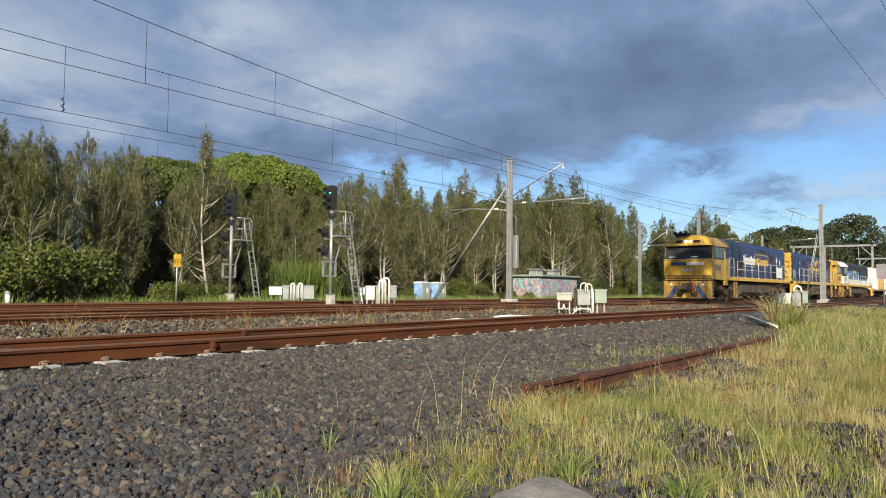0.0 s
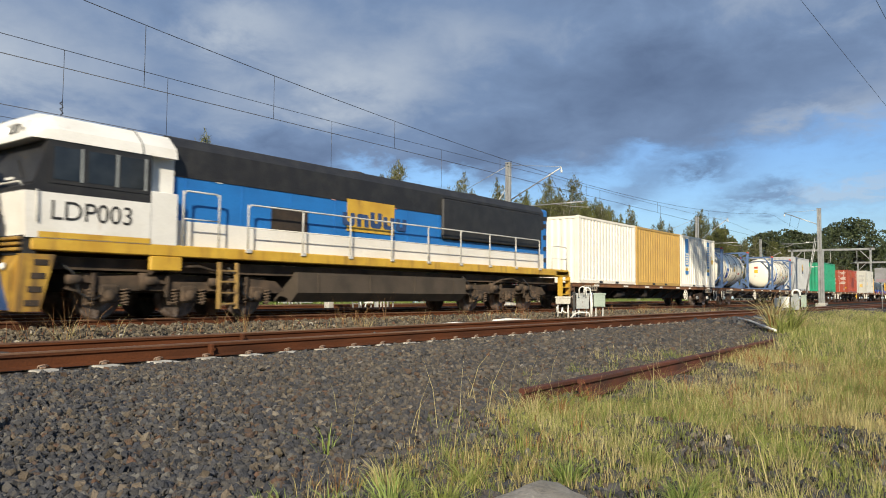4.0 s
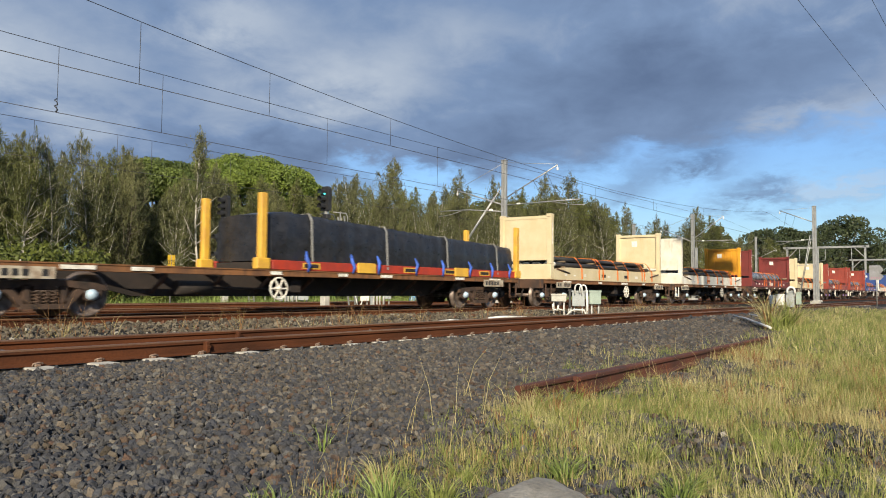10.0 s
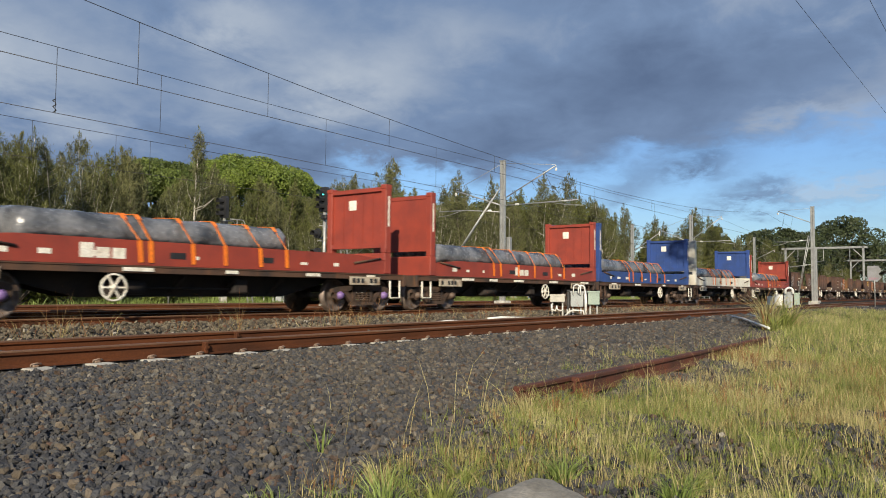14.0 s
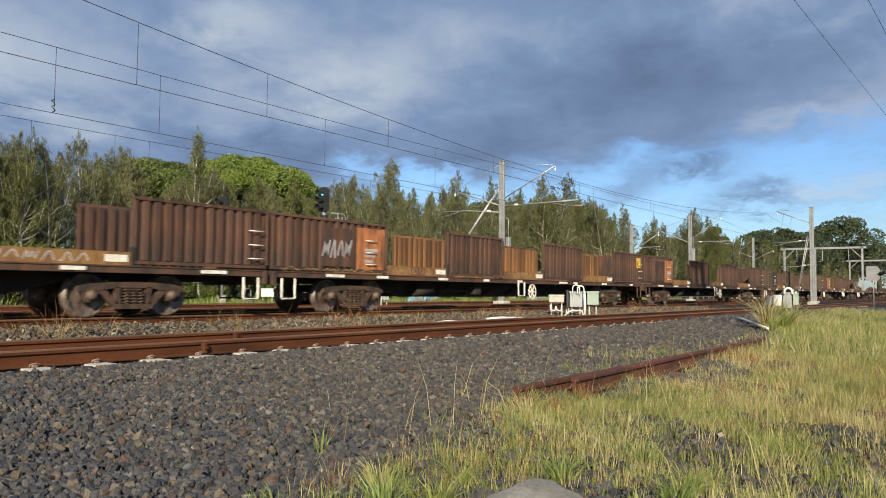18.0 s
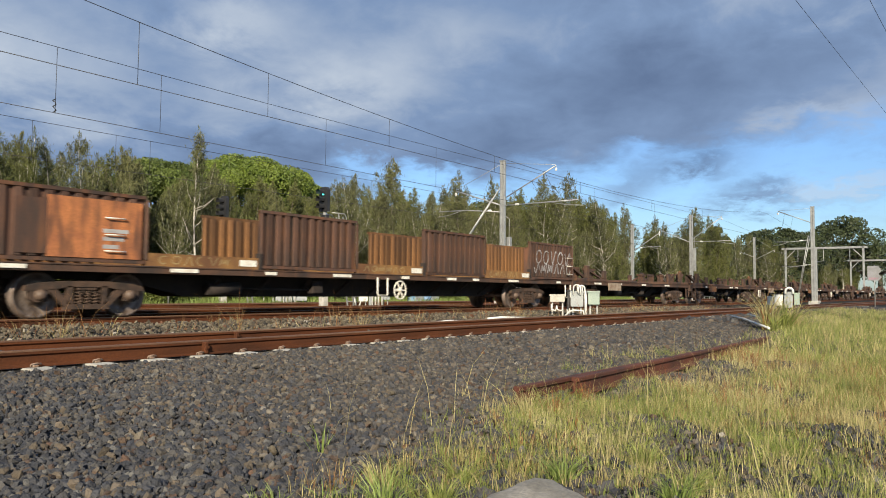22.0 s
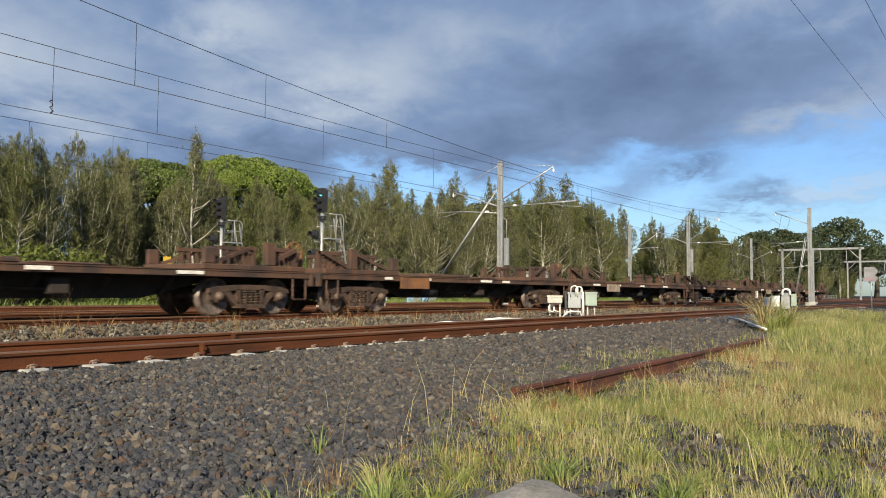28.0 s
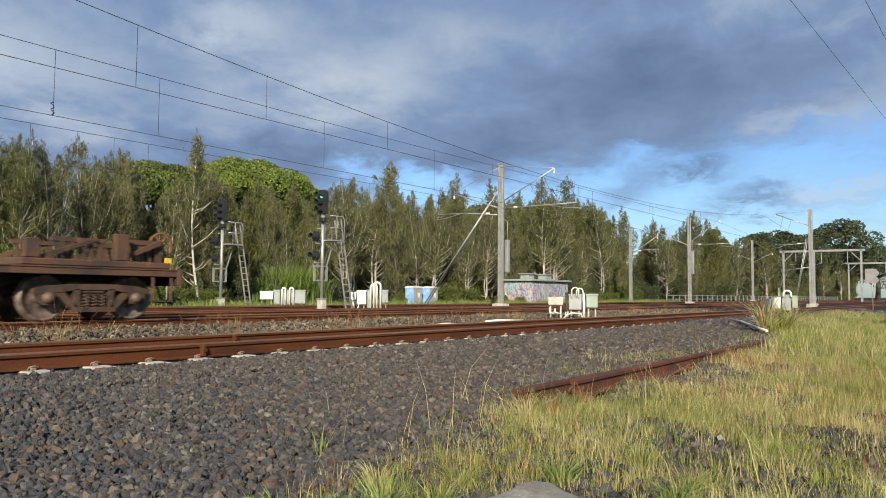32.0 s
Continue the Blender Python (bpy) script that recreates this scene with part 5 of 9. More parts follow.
ride(container("rust-red shipping container with pale lock rods", M_C_RED, 2.591, door=M_RODS, marks=[("end", 0.42, 0.62, 1.95, 2.15, M_BLUESTICK, "blue label"), ("end", -1.02, -0.88, 0.45, 0.58, M_SIGN_YELLOW, "yellow label")] + [("end", -0.98 + 0.1 * (i % 2), -0.42 - 0.05 * (i % 3), zz, zz + 0.075, M_RODS, "pale code lettering") for i, zz in enumerate((2.2, 2.08, 1.66, 1.56, 1.46, 1.16, 1.06, 0.96))] + [("end", 0.0, 0.2, zz, zz + 0.075, M_RODS, "pale code lettering") for zz in (1.56, 1.46, 1.06, 0.96)] + [("side", 4.85, 5.2 + 0.1 * (i % 2), zz, zz + 0.085, M_RODS, "pale code lettering") for i, zz in enumerate((2.2, 2.07, 1.94))] + [("side", 5.2, 5.33, 1.6, 1.74, M_RODS, "pale label"), ("side", 5.48, 5.58, 1.56, 1.72, M_SIGN_YELLOW, "small yellow label"), ("side", 1.32, 2.34, 1.72, 2.34, M_REDPATCH, "faded repainted patch"), ("side", 1.9, 2.2, 0.7, 1.25, M_REDPATCH2, "dark scuffed patch"), ("side", 2.6, 4.1, 0.62, 1.72, M_REDPATCH3, "darker repainted patch")]), 133.70)
bands = []
for fx in (0.42, 4.75):
    bands += [("side", fx, fx + 0.24, 1.95, 2.5, M_NAVY, "dark blue band"), ("side", fx + 0.03, fx + 0.21, 2.1, 2.35, M_TAG, "pale emblem"), ("side", fx, fx + 0.24, 1.42, 1.86, M_NAVY, "dark blue band"), ("side", fx, fx + 0.24, 1.02, 1.36, M_SIGN_YELLOW, "pale yellow band"), ("side", fx, fx + 0.24, 0.82, 0.98, M_NAVY, "dark blue band")]
bands += [("end", 0.52, 0.92, 1.95, 2.15, M_SKY, "pale blue label"), ("end", 0.4, 0.62, 0.75, 1.0, M_GREYPRINT, "dark label"), ("end", -0.78, -0.42, 0.82, 1.12, M_SIGN_YELLOW, "yellow label")]
bands += [("end", -0.95, -0.35, zz, zz + 0.06, M_GREYPRINT, "grey code lettering") for zz in (2.2, 2.08, 1.72, 1.6, 1.48)]
ride(container("pale grey-white shipping container with dark blue printed bands", M_C_PALE, 2.896, door=M_C_PALE, marks=bands), 147.60)


# ---- long loads under black sheet ----
def stanchion_load(label, x0, x1, hump):
    """A long load wrapped in black sheet on a red base frame, between yellow stanchions."""
    t = thing("sheeted_load", label, "load", "sheeted loads")
    z0 = 1.09
    for s in (-1, 1):
        y0, y1 = sorted((s * 1.20, s * 1.08))
        part("base_beam", Geo().box(x0 + 0.3, x1 - 0.1, y0, y1, z0, z0 + 0.24, 0.01), M_REDBASE, t, "red steel base frame")
    x = x0 + 1.3
    while x < x1 - 1.2:
        slot = part("slot_frame", Geo().box(x, x + 0.62, -1.212, -1.200, z0 + 0.04, z0 + 0.20), M_YELLOW_POST, t, "yellow edge of a forklift slot")
        part("slot", Geo().box(x + 0.06, x + 0.56, -1.216, -1.212, z0 + 0.07, z0 + 0.17), M_UNDER, slot, "dark forklift slot")
        x += 2.05
    part("base_deck", Geo().box(x0 + 0.3, x1 - 0.1, -1.06, 1.06, z0 + 0.02, z0 + 0.2), M_UNDER, t)
    rnd = random.Random(int(x0 * 10 + 7))
    # the sheet: cross sections lofted along the load
    xs = np.linspace(x0 + 0.35, x1 - 0.25, 84)
    rows = []
    for x in xs:
        u = (x - x0) / (x1 - x0)
        h = np.interp(u, [u0 for u0, _ in hump], [h0 for _, h0 in hump])
        h += rnd.uniform(-0.012, 0.012)
        w = 1.09 + rnd.uniform(-0.012, 0.012) + 0.012 * math.sin(9 * x)
        prof = [(-w, z0 + 0.24), (-w - 0.02, z0 + 0.24 + h * 0.4), (-w + 0.02, z0 + 0.24 + h * 0.88), (-w + 0.10, z0 + 0.24 + h), (-0.3, z0 + 0.28 + h), (0.3, z0 + 0.28 + h), (w - 0.10, z0 + 0.24 + h), (w - 0.02, z0 + 0.24 + h * 0.88), (w + 0.02, z0 + 0.24 + h * 0.4), (w, z0 + 0.24)]
        rows.append([(x, a + rnd.uniform(-0.012, 0.012), b + rnd.uniform(-0.012, 0.012)) for a, b in prof])
    g = Geo()
    m = 10
    f = [(i * m + k, i * m + k + 1, (i + 1) * m + k + 1, (i + 1) * m + k) for i in range(len(rows) - 1) for k in range(m - 1)]
    g.poly([p for r in rows for p in r], f, True)
    g.poly(rows[0], [tuple(range(m))]).poly(rows[-1], [tuple(range(m))])
    part("sheet", g, M_BLACKTARP, t, "wrinkled black plastic sheet")
    for x in (x0, x1):
        for s in (-1, 1):
            part("stanchion", Geo().box(x - 0.10, x + 0.10, s * 1.14 - 0.08, s * 1.14 + 0.08, z0, 2.98, 0.02), M_YELLOW_POST, t, "yellow steel stanchion")
            part("stanchion_foot", Geo().box(x - 0.2, x + 0.2, s * 1.14 - 0.1, s * 1.14 + 0.1, z0, z0 + 0.28, 0.02), M_YELLOW_POST, t)
    n = 4
    for k in range(n):
        x = x0 + (x1 - x0) * (k + 0.55) / n
        u = (x - x0) / (x1 - x0)
        h = float(np.interp(u, [u0 for u0, _ in hump], [h0 for _, h0 in hump]))
        pts = [(x, -1.20, z0 + 0.1), (x, -1.16, z0 + 0.24 + h * 0.4), (x, -1.13, z0 + 0.24 + h * 0.88), (x, -1.02, z0 + 0.28 + h), (x, 1.02, z0 + 0.28 + h), (x, 1.15, z0 + 0.2 + h * 0.85), (x, 1.2, z0 + 0.1)]
        g = Geo()
        for p, q in zip(pts, pts[1:]):
            g.bar(p, q, 0.07, 0.012)
        part("strap", g, M_GREYSTRAP, t, "pale grey strap")
    for k in range(8):
        x = x0 + 1.0 + (x1 - x0 - 2) * k / 7 + rnd.uniform(-0.2, 0.2)
        if k % 3 == 2:
            part("chock", Geo().box(x - 0.36, x + 0.36, -1.27, -1.20, z0 - 0.02, z0 + 0.27, 0.008), M_YELLOW_POST, t, "yellow chock plate")
        lean = rnd.uniform(-0.05, 0.05)
        g = Geo().tube([(x + 0.5, -1.24, z0 - 0.04), (x + 0.5 + lean, -1.27, z0 + 0.14), (x + 0.5 - lean, -1.25, z0 + 0.30), (x + 0.5, -1.17, z0 + 0.50)], 0.03, 5, radii=[0.025, 0.045, 0.055, 0.02])
        part("ratchet", g, M_BLUESTRAP, t, "blue ratchet tie")
    return t


M_REDBASE = mat("red base frame paint", (0.42, 0.045, 0.02), (0.30, 0.04, 0.025), 0.55, scale=3, vary=0.08)
M_GREYSTRAP = mat("grey strap", (0.30, 0.29, 0.27), None, 0.7, bump=0)
M_BLUESTRAP = mat("blue ratchet strap", (0.05, 0.13, 0.55), None, 0.6, bump=0)
ride(stanchion_load("long load under black sheet on a red frame", 0.0, 12.05, [(0, 0.70), (0.115, 0.78), (0.12, 1.20), (0.24, 1.30), (0.795, 1.12), (0.80, 0.66), (1, 0.58)]), 154.1)
ride(stanchion_load("long even load under black sheet between yellow stanchions", 0.0, 12.05, [(0, 1.10), (0.08, 1.26), (0.45, 1.08), (0.9, 0.92), (1, 0.84)]), 174.35)


# ---- flat racks ----
def flat_rack(label, paint, end0, end1, load, tag=None, tall=3.75):
    """A 40-foot flat rack with upright end walls, its load and orange straps."""
    t = thing("flat_rack", label, "flat rack", "flat racks")
    L, w, z0 = 12.192, 1.22, 1.09
    for s in (-1, 1):
        y0, y1 = sorted((s * w, s * (w - 0.12)))
        g = Geo().prism([(0.3, z0), (L - 0.3, z0), (L - 0.3, z0 + 0.42), (L - 1.6, z0 + 0.52), (1.6, z0 + 0.52), (0.3, z0 + 0.42)], y0, y1, "y")
        b = part("side_beam", g, paint, t)
        ys = -w - 0.004 if s < 0 else w - 0.008
        for x in (4.8, 7.3):
            part("fork_pocket", Geo().box(x, x + 0.4, ys, ys + 0.012, z0 + 0.16, z0 + 0.30), M_DARK, b, "dark forklift pocket")
        for x in (0.9, L - 0.9):
            e = 1 if x < 6 else -1
            part("lashing_bar", Geo().tube([(x - e * 0.4, s * (w + 0.02), z0 + 0.44), (x + e * 0.7, s * (w + 0.02), z0 + 0.28)], 0.03, 6), M_WAGON, b)
    part("floor", Geo().box(0.3, L - 0.3, -w + 0.12, w - 0.12, z0 + 0.30, z0 + 0.42), M_WAGON, t, "timber and steel floor")
    for k, (x, wall) in enumerate(((0.0, end0), (L - 0.30, end1))):
        f = (lambda a: a) if k == 0 else (lambda a: 0.30 - a)
        bx = lambda a, b: sorted((x + f(a), x + f(b)))
        part("end_base", Geo().box(*bx(0.0, 0.30), -w, w, z0, z0 + 0.62, 0.02), paint, t)
        for s in (-1, 1):
            y0, y1 = sorted((s * w, s * (w - 0.20)))
            pst = part("corner_post", Geo().box(*bx(0.02, 0.26), y0, y1, z0 + 0.62, tall - 0.07, 0.015), wall, t)
            part("corner_casting", Geo().box(*bx(0.0, 0.28), y0 - 0.005, y1 + 0.005, tall - 0.13, tall, 0.015), wall, pst)
            part("code_strip", Geo().box(*bx(0.10, 0.17), -w - 0.004, -w + 0.004, tall - 1.25, tall - 0.35), M_TAG, pst, "pale code lettering") if s < 0 else None
        part("end_panel", Geo().box(*bx(0.06, 0.16), -w + 0.19, w - 0.19, z0 + 0.82, tall - 0.13, 0.01), wall, t)
        part("top_rail", Geo().box(*bx(0.04, 0.24), -w + 0.205, w - 0.205, tall - 0.19, tall - 0.07), wall, t)
        part("bottom_rail", Geo().box(*bx(0.04, 0.24), -w + 0.205, w - 0.205, z0 + 0.78, z0 + 0.92), wall, t)
        for q in (-0.6, -0.2, 0.2, 0.6):
            part("panel_rib", Geo().box(*bx(0.16, 0.178), q - 0.02, q + 0.02, z0 + 0.95, tall - 0.22), wall, t)
        part("notice", Geo().box(*bx(0.176, 0.184), 0.05, 0.35, tall - 0.70, tall - 0.40), M_TAG, t, "white notice plate")
    rnd = random.Random(len(label))
    if load == "bars":
        for layer in range(2):
            zl = z0 + 0.55 + 0.26 * layer
            for j in range(7):
                y = -0.95 + j * 0.31 + rnd.uniform(-0.03, 0.03)
                xa, xb = 0.55 + rnd.uniform(0, 0.5), L - 1.3 + rnd.uniform(-0.5, 0.2)
                part("steel_bar", Geo().box(xa, xb, y - 0.12, y + 0.12, zl, zl + 0.15, 0.02), M_STEELBAR, t, "dark steel bar")
            for x in (1.2, 4.2, 7.4, 10.2):
                part("timber", Geo().box(x - 0.06, x + 0.06, -1.12, 1.12, zl - 0.11, zl), M_TIMBER, t, "timber bearer")
        top = z0 + 0.97
        wid = 1.10
    elif load in ("pipes", "rusty pipes"):
        mp = M_PIPE if load == "pipes" else M_RUSTPIPE
        for layer, count in enumerate((9, 8)):
            zl = z0 + 0.64 + 0.235 * layer
            for j in range(count):
                y = (j - (count - 1) / 2) * 0.235 + rnd.uniform(-0.02, 0.02)
                xa, xb = 0.5 + rnd.uniform(0, 0.3) + 0.25 * layer, L - 1.5 + rnd.uniform(-0.7, 0.3) - 0.2 * layer
                b = part("steel_pipe", Geo().tube([(xa, y, zl), (xb, y, zl)], 0.092, 10), mp, t, "long steel pipe")
                if load == "pipes":
                    part("end_cap", Geo().lathe([(xa - 0.03, 0.075), (xa - 0.004, 0.097), (xa + 0.10, 0.097)], (0, y, zl), "x", 10), M_TAG if rnd.random() < 0.4 else M_PIPE, b)
            for x in (1.4, 4.2, 7.4, 10.0):
                part("timber", Geo().box(x - 0.06, x + 0.06, -1.12 + 0.15 * (layer > 1), 1.12 - 0.15 * (layer > 1), zl - 0.22 if layer == 0 else zl - 0.14, zl - 0.085), M_TIMBER, t, "timber bearer")
        top, wid = z0 + 0.98, 1.06
    else:
        xa, xb = load
        rows = []
        xs = np.linspace(xa, xb, 36)
        for i, x in enumerate(xs):
            sag = 0.07 if i in (0, len(xs) - 1) else 0.0
            prof = [(-0.95, 0.50), (-1.02, 0.62), (-0.98, 0.90), (-0.82, 1.06), (-0.2, 1.12), (0.3, 1.12), (0.85, 1.05), (0.98, 0.9), (1.0, 0.6), (0.92, 0.5)]
            rows += [(x + rnd.uniform(-0.03, 0.03), a * (1 - sag * 2) + rnd.uniform(-0.03, 0.03), z0 + b - sag + rnd.uniform(-0.025, 0.025)) for a, b in prof]
        m, n = 10, len(xs)
        f = [(i * m + k, i * m + (k + 1) % m, (i + 1) * m + (k + 1) % m, (i + 1) * m + k) for i in range(n - 1) for k in range(m)]
        f += [tuple(range(m - 1, -1, -1)), tuple((n - 1) * m + k for k in range(m))]
        part("wrapped_load", Geo().poly(rows, f, True), M_WRAP, t, "long load wrapped in grey plastic")
        for x in (xa + 1.0, (xa + xb) / 2, xb - 1.0):
            part("timber", Geo().box(x - 0.06, x + 0.06, -1.05, 1.05, z0 + 0.41, z0 + 0.52), M_TIMBER, t, "timber bearer")
        top, wid = z0 + 1.08, 1.0
    spots = (2.6, 4.4, 4.7, 6.4, 7.6, 9.3, 9.6, 10.6) if isinstance(load, str) else [load[0] + (load[1] - load[0]) * u for u in (0.32, 0.37, 0.52, 0.66, 0.80, 0.93)]
    for x in spots:
        d = rnd.uniform(0.10, 0.3)
        pts = [(x + d, -1.235, z0 + 0.06), (x + d * 0.8, -1.24, z0 + 0.52), (x, -wid, top - 0.10), (x, -wid + 0.12, top + 0.012), (x, 0, top + 0.06), (x, wid - 0.12, top + 0.012), (x, 1.24, z0 + 0.5), (x, 1.235, z0 + 0.06)]
        g = Geo()
        for p, q in zip(pts, pts[1:]):
            g.bar(p, q, 0.105, 0.012)
        part("strap", g, M_STRAP, t, "orange lashing strap")
    if load in ((1.7, 8.4), (0.6, 9.6)):
        lx = 2.8 if load[0] > 1 else 5.2
        for i in range(3):
            part("logo_bar", Geo().box(lx + 0.34 * i, lx + 0.28 + 0.34 * i, -w - 0.005, -w, z0 + 0.12, z0 + (0.42 if i == 0 else 0.34)), M_TAG, t, "white letter-sized bar of the company mark")
    for x in (1.2, 2.0, 3.0, 5.4, 8.6, 9.8):
        part("marking", Geo().box(x, x + rnd.uniform(0.12, 0.4), -w - 0.005, -w, z0 + 0.16, z0 + rnd.uniform(0.22, 0.30)), tag or M_TAG, t, "pale worn marking")
    return t


M_PIPE = mat("dark coated pipe", (0.020, 0.021, 0.024), (0.035, 0.033, 0.032), 0.42, scale=2)
M_RUSTPIPE = mat("rusted pipe", (0.11, 0.042, 0.022), (0.065, 0.032, 0.022), 0.7, scale=2)
M_TIMBER = mat("grey timber", (0.22, 0.16, 0.10), (0.16, 0.12, 0.08), 0.8, scale=3, stretch=(1, 0.2, 1))
M_FR_RED = mat("red-brown rack paint", (0.30, 0.05, 0.03), (0.22, 0.04, 0.028), 0.55, scale=1.5, dirt=(0.15, 0.05, 0.03), dirt_lo=0.6, dirt_hi=0.9, bump=0.1, vary=0.08)
M_FR_DKRED = mat("dark red rack paint", (0.19, 0.03, 0.025), (0.14, 0.028, 0.024), 0.55, scale=1.5, dirt=(0.10, 0.04, 0.03), dirt_lo=0.6, dirt_hi=0.9, bump=0.1, vary=0.08)
M_FR_ORANGE = mat("orange rack paint", (0.72, 0.33, 0.02), (0.62, 0.27, 0.02), 0.5, scale=1.5, dirt=(0.3, 0.13, 0.05), dirt_lo=0.66, dirt_hi=0.9, bump=0.1, vary=0.08)
M_FR_BLUE = mat("blue rack paint", (0.03, 0.07, 0.25), (0.03, 0.06, 0.18), 0.5, scale=1.5, dirt=(0.10, 0.06, 0.05), dirt_lo=0.64, dirt_hi=0.9, bump=0.1, vary=0.08)
M_FR_WHITE = mat("white rack paint", (0.76, 0.73, 0.64), (0.66, 0.60, 0.48), 0.5, scale=1.5, dirt=(0.35, 0.17, 0.06), dirt_lo=0.58, dirt_hi=0.85, bump=0.1, vary=0.08)
RACKS = [
    (188.95, "cream flat rack loaded with dark steel pipes", M_CREAM, M_CREAM, M_CREAM, "pipes", M_AXLE, M_SILL),
    (204.25, "white flat rack of steel pipes with an orange end wall", M_FR_WHITE, M_FR_WHITE, M_FR_ORANGE, "pipes", M_AXLE, M_SILL),
    (219.10, "dark red flat rack with a plastic-wrapped bundle", M_FR_DKRED, M_FR_DKRED, M_FR_DKRED, (0.6, 9.6), M_AXLE, M_WAGON),
    (234.10, "cream flat rack loaded with rusty steel pipes", M_CREAM, M_CREAM, M_CREAM, "rusty pipes", M_AXLE_W, M_WAGON),
    (249.05, "red flat rack with a plastic-wrapped bundle", M_FR_RED, M_FR_RED, M_FR_RED, (1.7, 8.4), M_AXLE_P, M_WAGON),
    (263.15, "red flat rack with a long wrapped bundle", M_FR_RED, M_FR_RED, M_FR_RED, (0.6, 9.6), M_AXLE_B, M_WAGON),
    (275.65, "blue flat rack with a wrapped bundle", M_FR_BLUE, M_FR_BLUE, M_FR_BLUE, (0.7, 8.6), M_AXLE_B, M_WAGON),
    (289.00, "white flat rack with a blue end wall", M_FR_WHITE, M_FR_WHITE, M_FR_BLUE, (0.7, 8.6), M_AXLE_B, M_WAGON),
    (301.50, "red flat rack at the end of the loaded wagons", M_FR_RED, M_FR_RED, M_FR_RED, (2.4, 9.4), M_AXLE_W, M_WAGON),
]
for k, (d, label, p, e0, e1, load, cap, sill) in enumerate(RACKS):
    nxt = RACKS[k + 1][0] if k + 1 < len(RACKS) else 313.72
    ride(flat_rack(label, p, e0, e1, load, tall=3.75 if k < 8 else 3.42), d)
    before = (d - (RACKS[k - 1][0] + 12.19 if k else 187.0)) / 2
    after = (nxt - d - 12.19) / 2 if k + 1 < len(RACKS) else 0.0
    n = 12.19 + before + after
    w = long_wagon("freight_wagon", "rusty dark flat wagon under a flat rack", n, before + 0.55, before + 11.2, cap, sill_mat=sill, wheel_at=before + {2: 4.9, 3: 4.7, 4: 3.5}.get(k, 7.4), seed=20 + k, deck=True, gaps=min(0.35, before * 0.3), belly=True)
    ride(w, d - before)


# ---- open wagons with rusty side walls ----
M_RUSTWALL = mat("brown rusted wall", (0.092, 0.045, 0.029), (0.045, 0.031, 0.025), 0.8, piece=0.4, scale=1.2, fine=30, dirt=(0.22, 0.09, 0.035), dirt_lo=0.50, dirt_hi=0.8, stretch=(2, 2, 0.5))
M_RUSTWALL2 = mat("olive and brown rusted wall", (0.066, 0.066, 0.033), (0.085, 0.044, 0.027), 0.8, piece=0.35, scale=1.6, fine=30, dirt=(0.115, 0.045, 0.025), dirt_lo=0.40, dirt_hi=0.7, stretch=(2, 2, 0.5))
M_OCHREWALL = mat("ochre rusted wall", (0.19, 0.088, 0.030), (0.095, 0.048, 0.024), 0.8, piece=0.45, scale=1.2, fine=30, dirt=(0.055, 0.032, 0.022), dirt_lo=0.50, dirt_hi=0.8, stretch=(2, 2, 0.5))
M_OCHRE = mat("ochre rusted sill", (0.27, 0.14, 0.045), (0.15, 0.07, 0.03), 0.8, scale=2, fine=30, dirt=(0.10, 0.045, 0.025), dirt_lo=0.5, dirt_hi=0.8)
M_ORANGEPATCH = mat("orange patch", (0.46, 0.17, 0.06), (0.33, 0.12, 0.05), 0.7, scale=3, dirt=(0.10, 0.05, 0.03), dirt_lo=0.46, dirt_hi=0.66)
M_FADEDSPRAY = mat("faded yellow spray paint", (0.34, 0.25, 0.11), (0.24, 0.17, 0.08), 0.7, bump=0, vary=0.08)
M_SPRAY = mat("grey spray paint", (0.45, 0.45, 0.45), (0.30, 0.28, 0.27), 0.7, bump=0, vary=0.08)


def scrawl(parent, x0, x1, z0, z1, y, n, seed, r=0.022, material=None):
    """Illegible sprayed strokes on a wall: wavering loops, hooks and zigzags run together."""
    rnd = random.Random(seed)
    w = (x1 - x0) / n
    for k in range(n):
        cx, cz, a, b = x0 + w * (k + 0.5), (z0 + z1) / 2 + rnd.uniform(-0.05, 0.05) * (z1 - z0), w * 0.5, (z1 - z0) / 2 * rnd.uniform(0.75, 1.0)
        kind = rnd.choice(("loop", "hook", "zig", "wave"))
        q, turn = rnd.uniform(0, 6), rnd.uniform(3.6, 7.5)
        pts = []
        for i in range(12):
            u = i / 11
            if kind == "loop":
                p = (a * 0.8 * math.cos(q + turn * u) * (1 - 0.3 * u), b * math.sin(q + turn * u))
            elif kind == "hook":
                p = (a * (0.7 - 1.4 * u), b * (1 - 2 * abs(2 * u - 1) ** 1.6))
            elif kind == "zig":
                p = (a * (-0.8 + 1.6 * u), b * (1 - 2 * abs((u * 2.5) % 1 - 0.5) * 2))
            else:
                p = (a * (-0.8 + 1.6 * u), b * math.sin(q + 7 * u))
            pts.append((cx + p[0] + 0.15 * p[1], y, cz + p[1]))
        edge = []
        for i, p in enumerate(pts):
            q0, q1 = pts[max(i - 1, 0)], pts[min(i + 1, len(pts) - 1)]
            dx, dz = q1[0] - q0[0], q1[2] - q0[2]
            m = r * rnd.uniform(0.7, 1.15) / (math.hypot(dx, dz) + 1e-9)
            edge += [(p[0] - dz * m, y, p[2] + dx * m), (p[0] + dz * m, y, p[2] - dx * m)]
        g = Geo().poly(edge, [(2 * i, 2 * i + 1, 2 * i + 3, 2 * i + 2) for i in range(len(pts) - 1)])
        part("spray_mark", g, material or M_SPRAY, parent, "illegible sprayed mark")


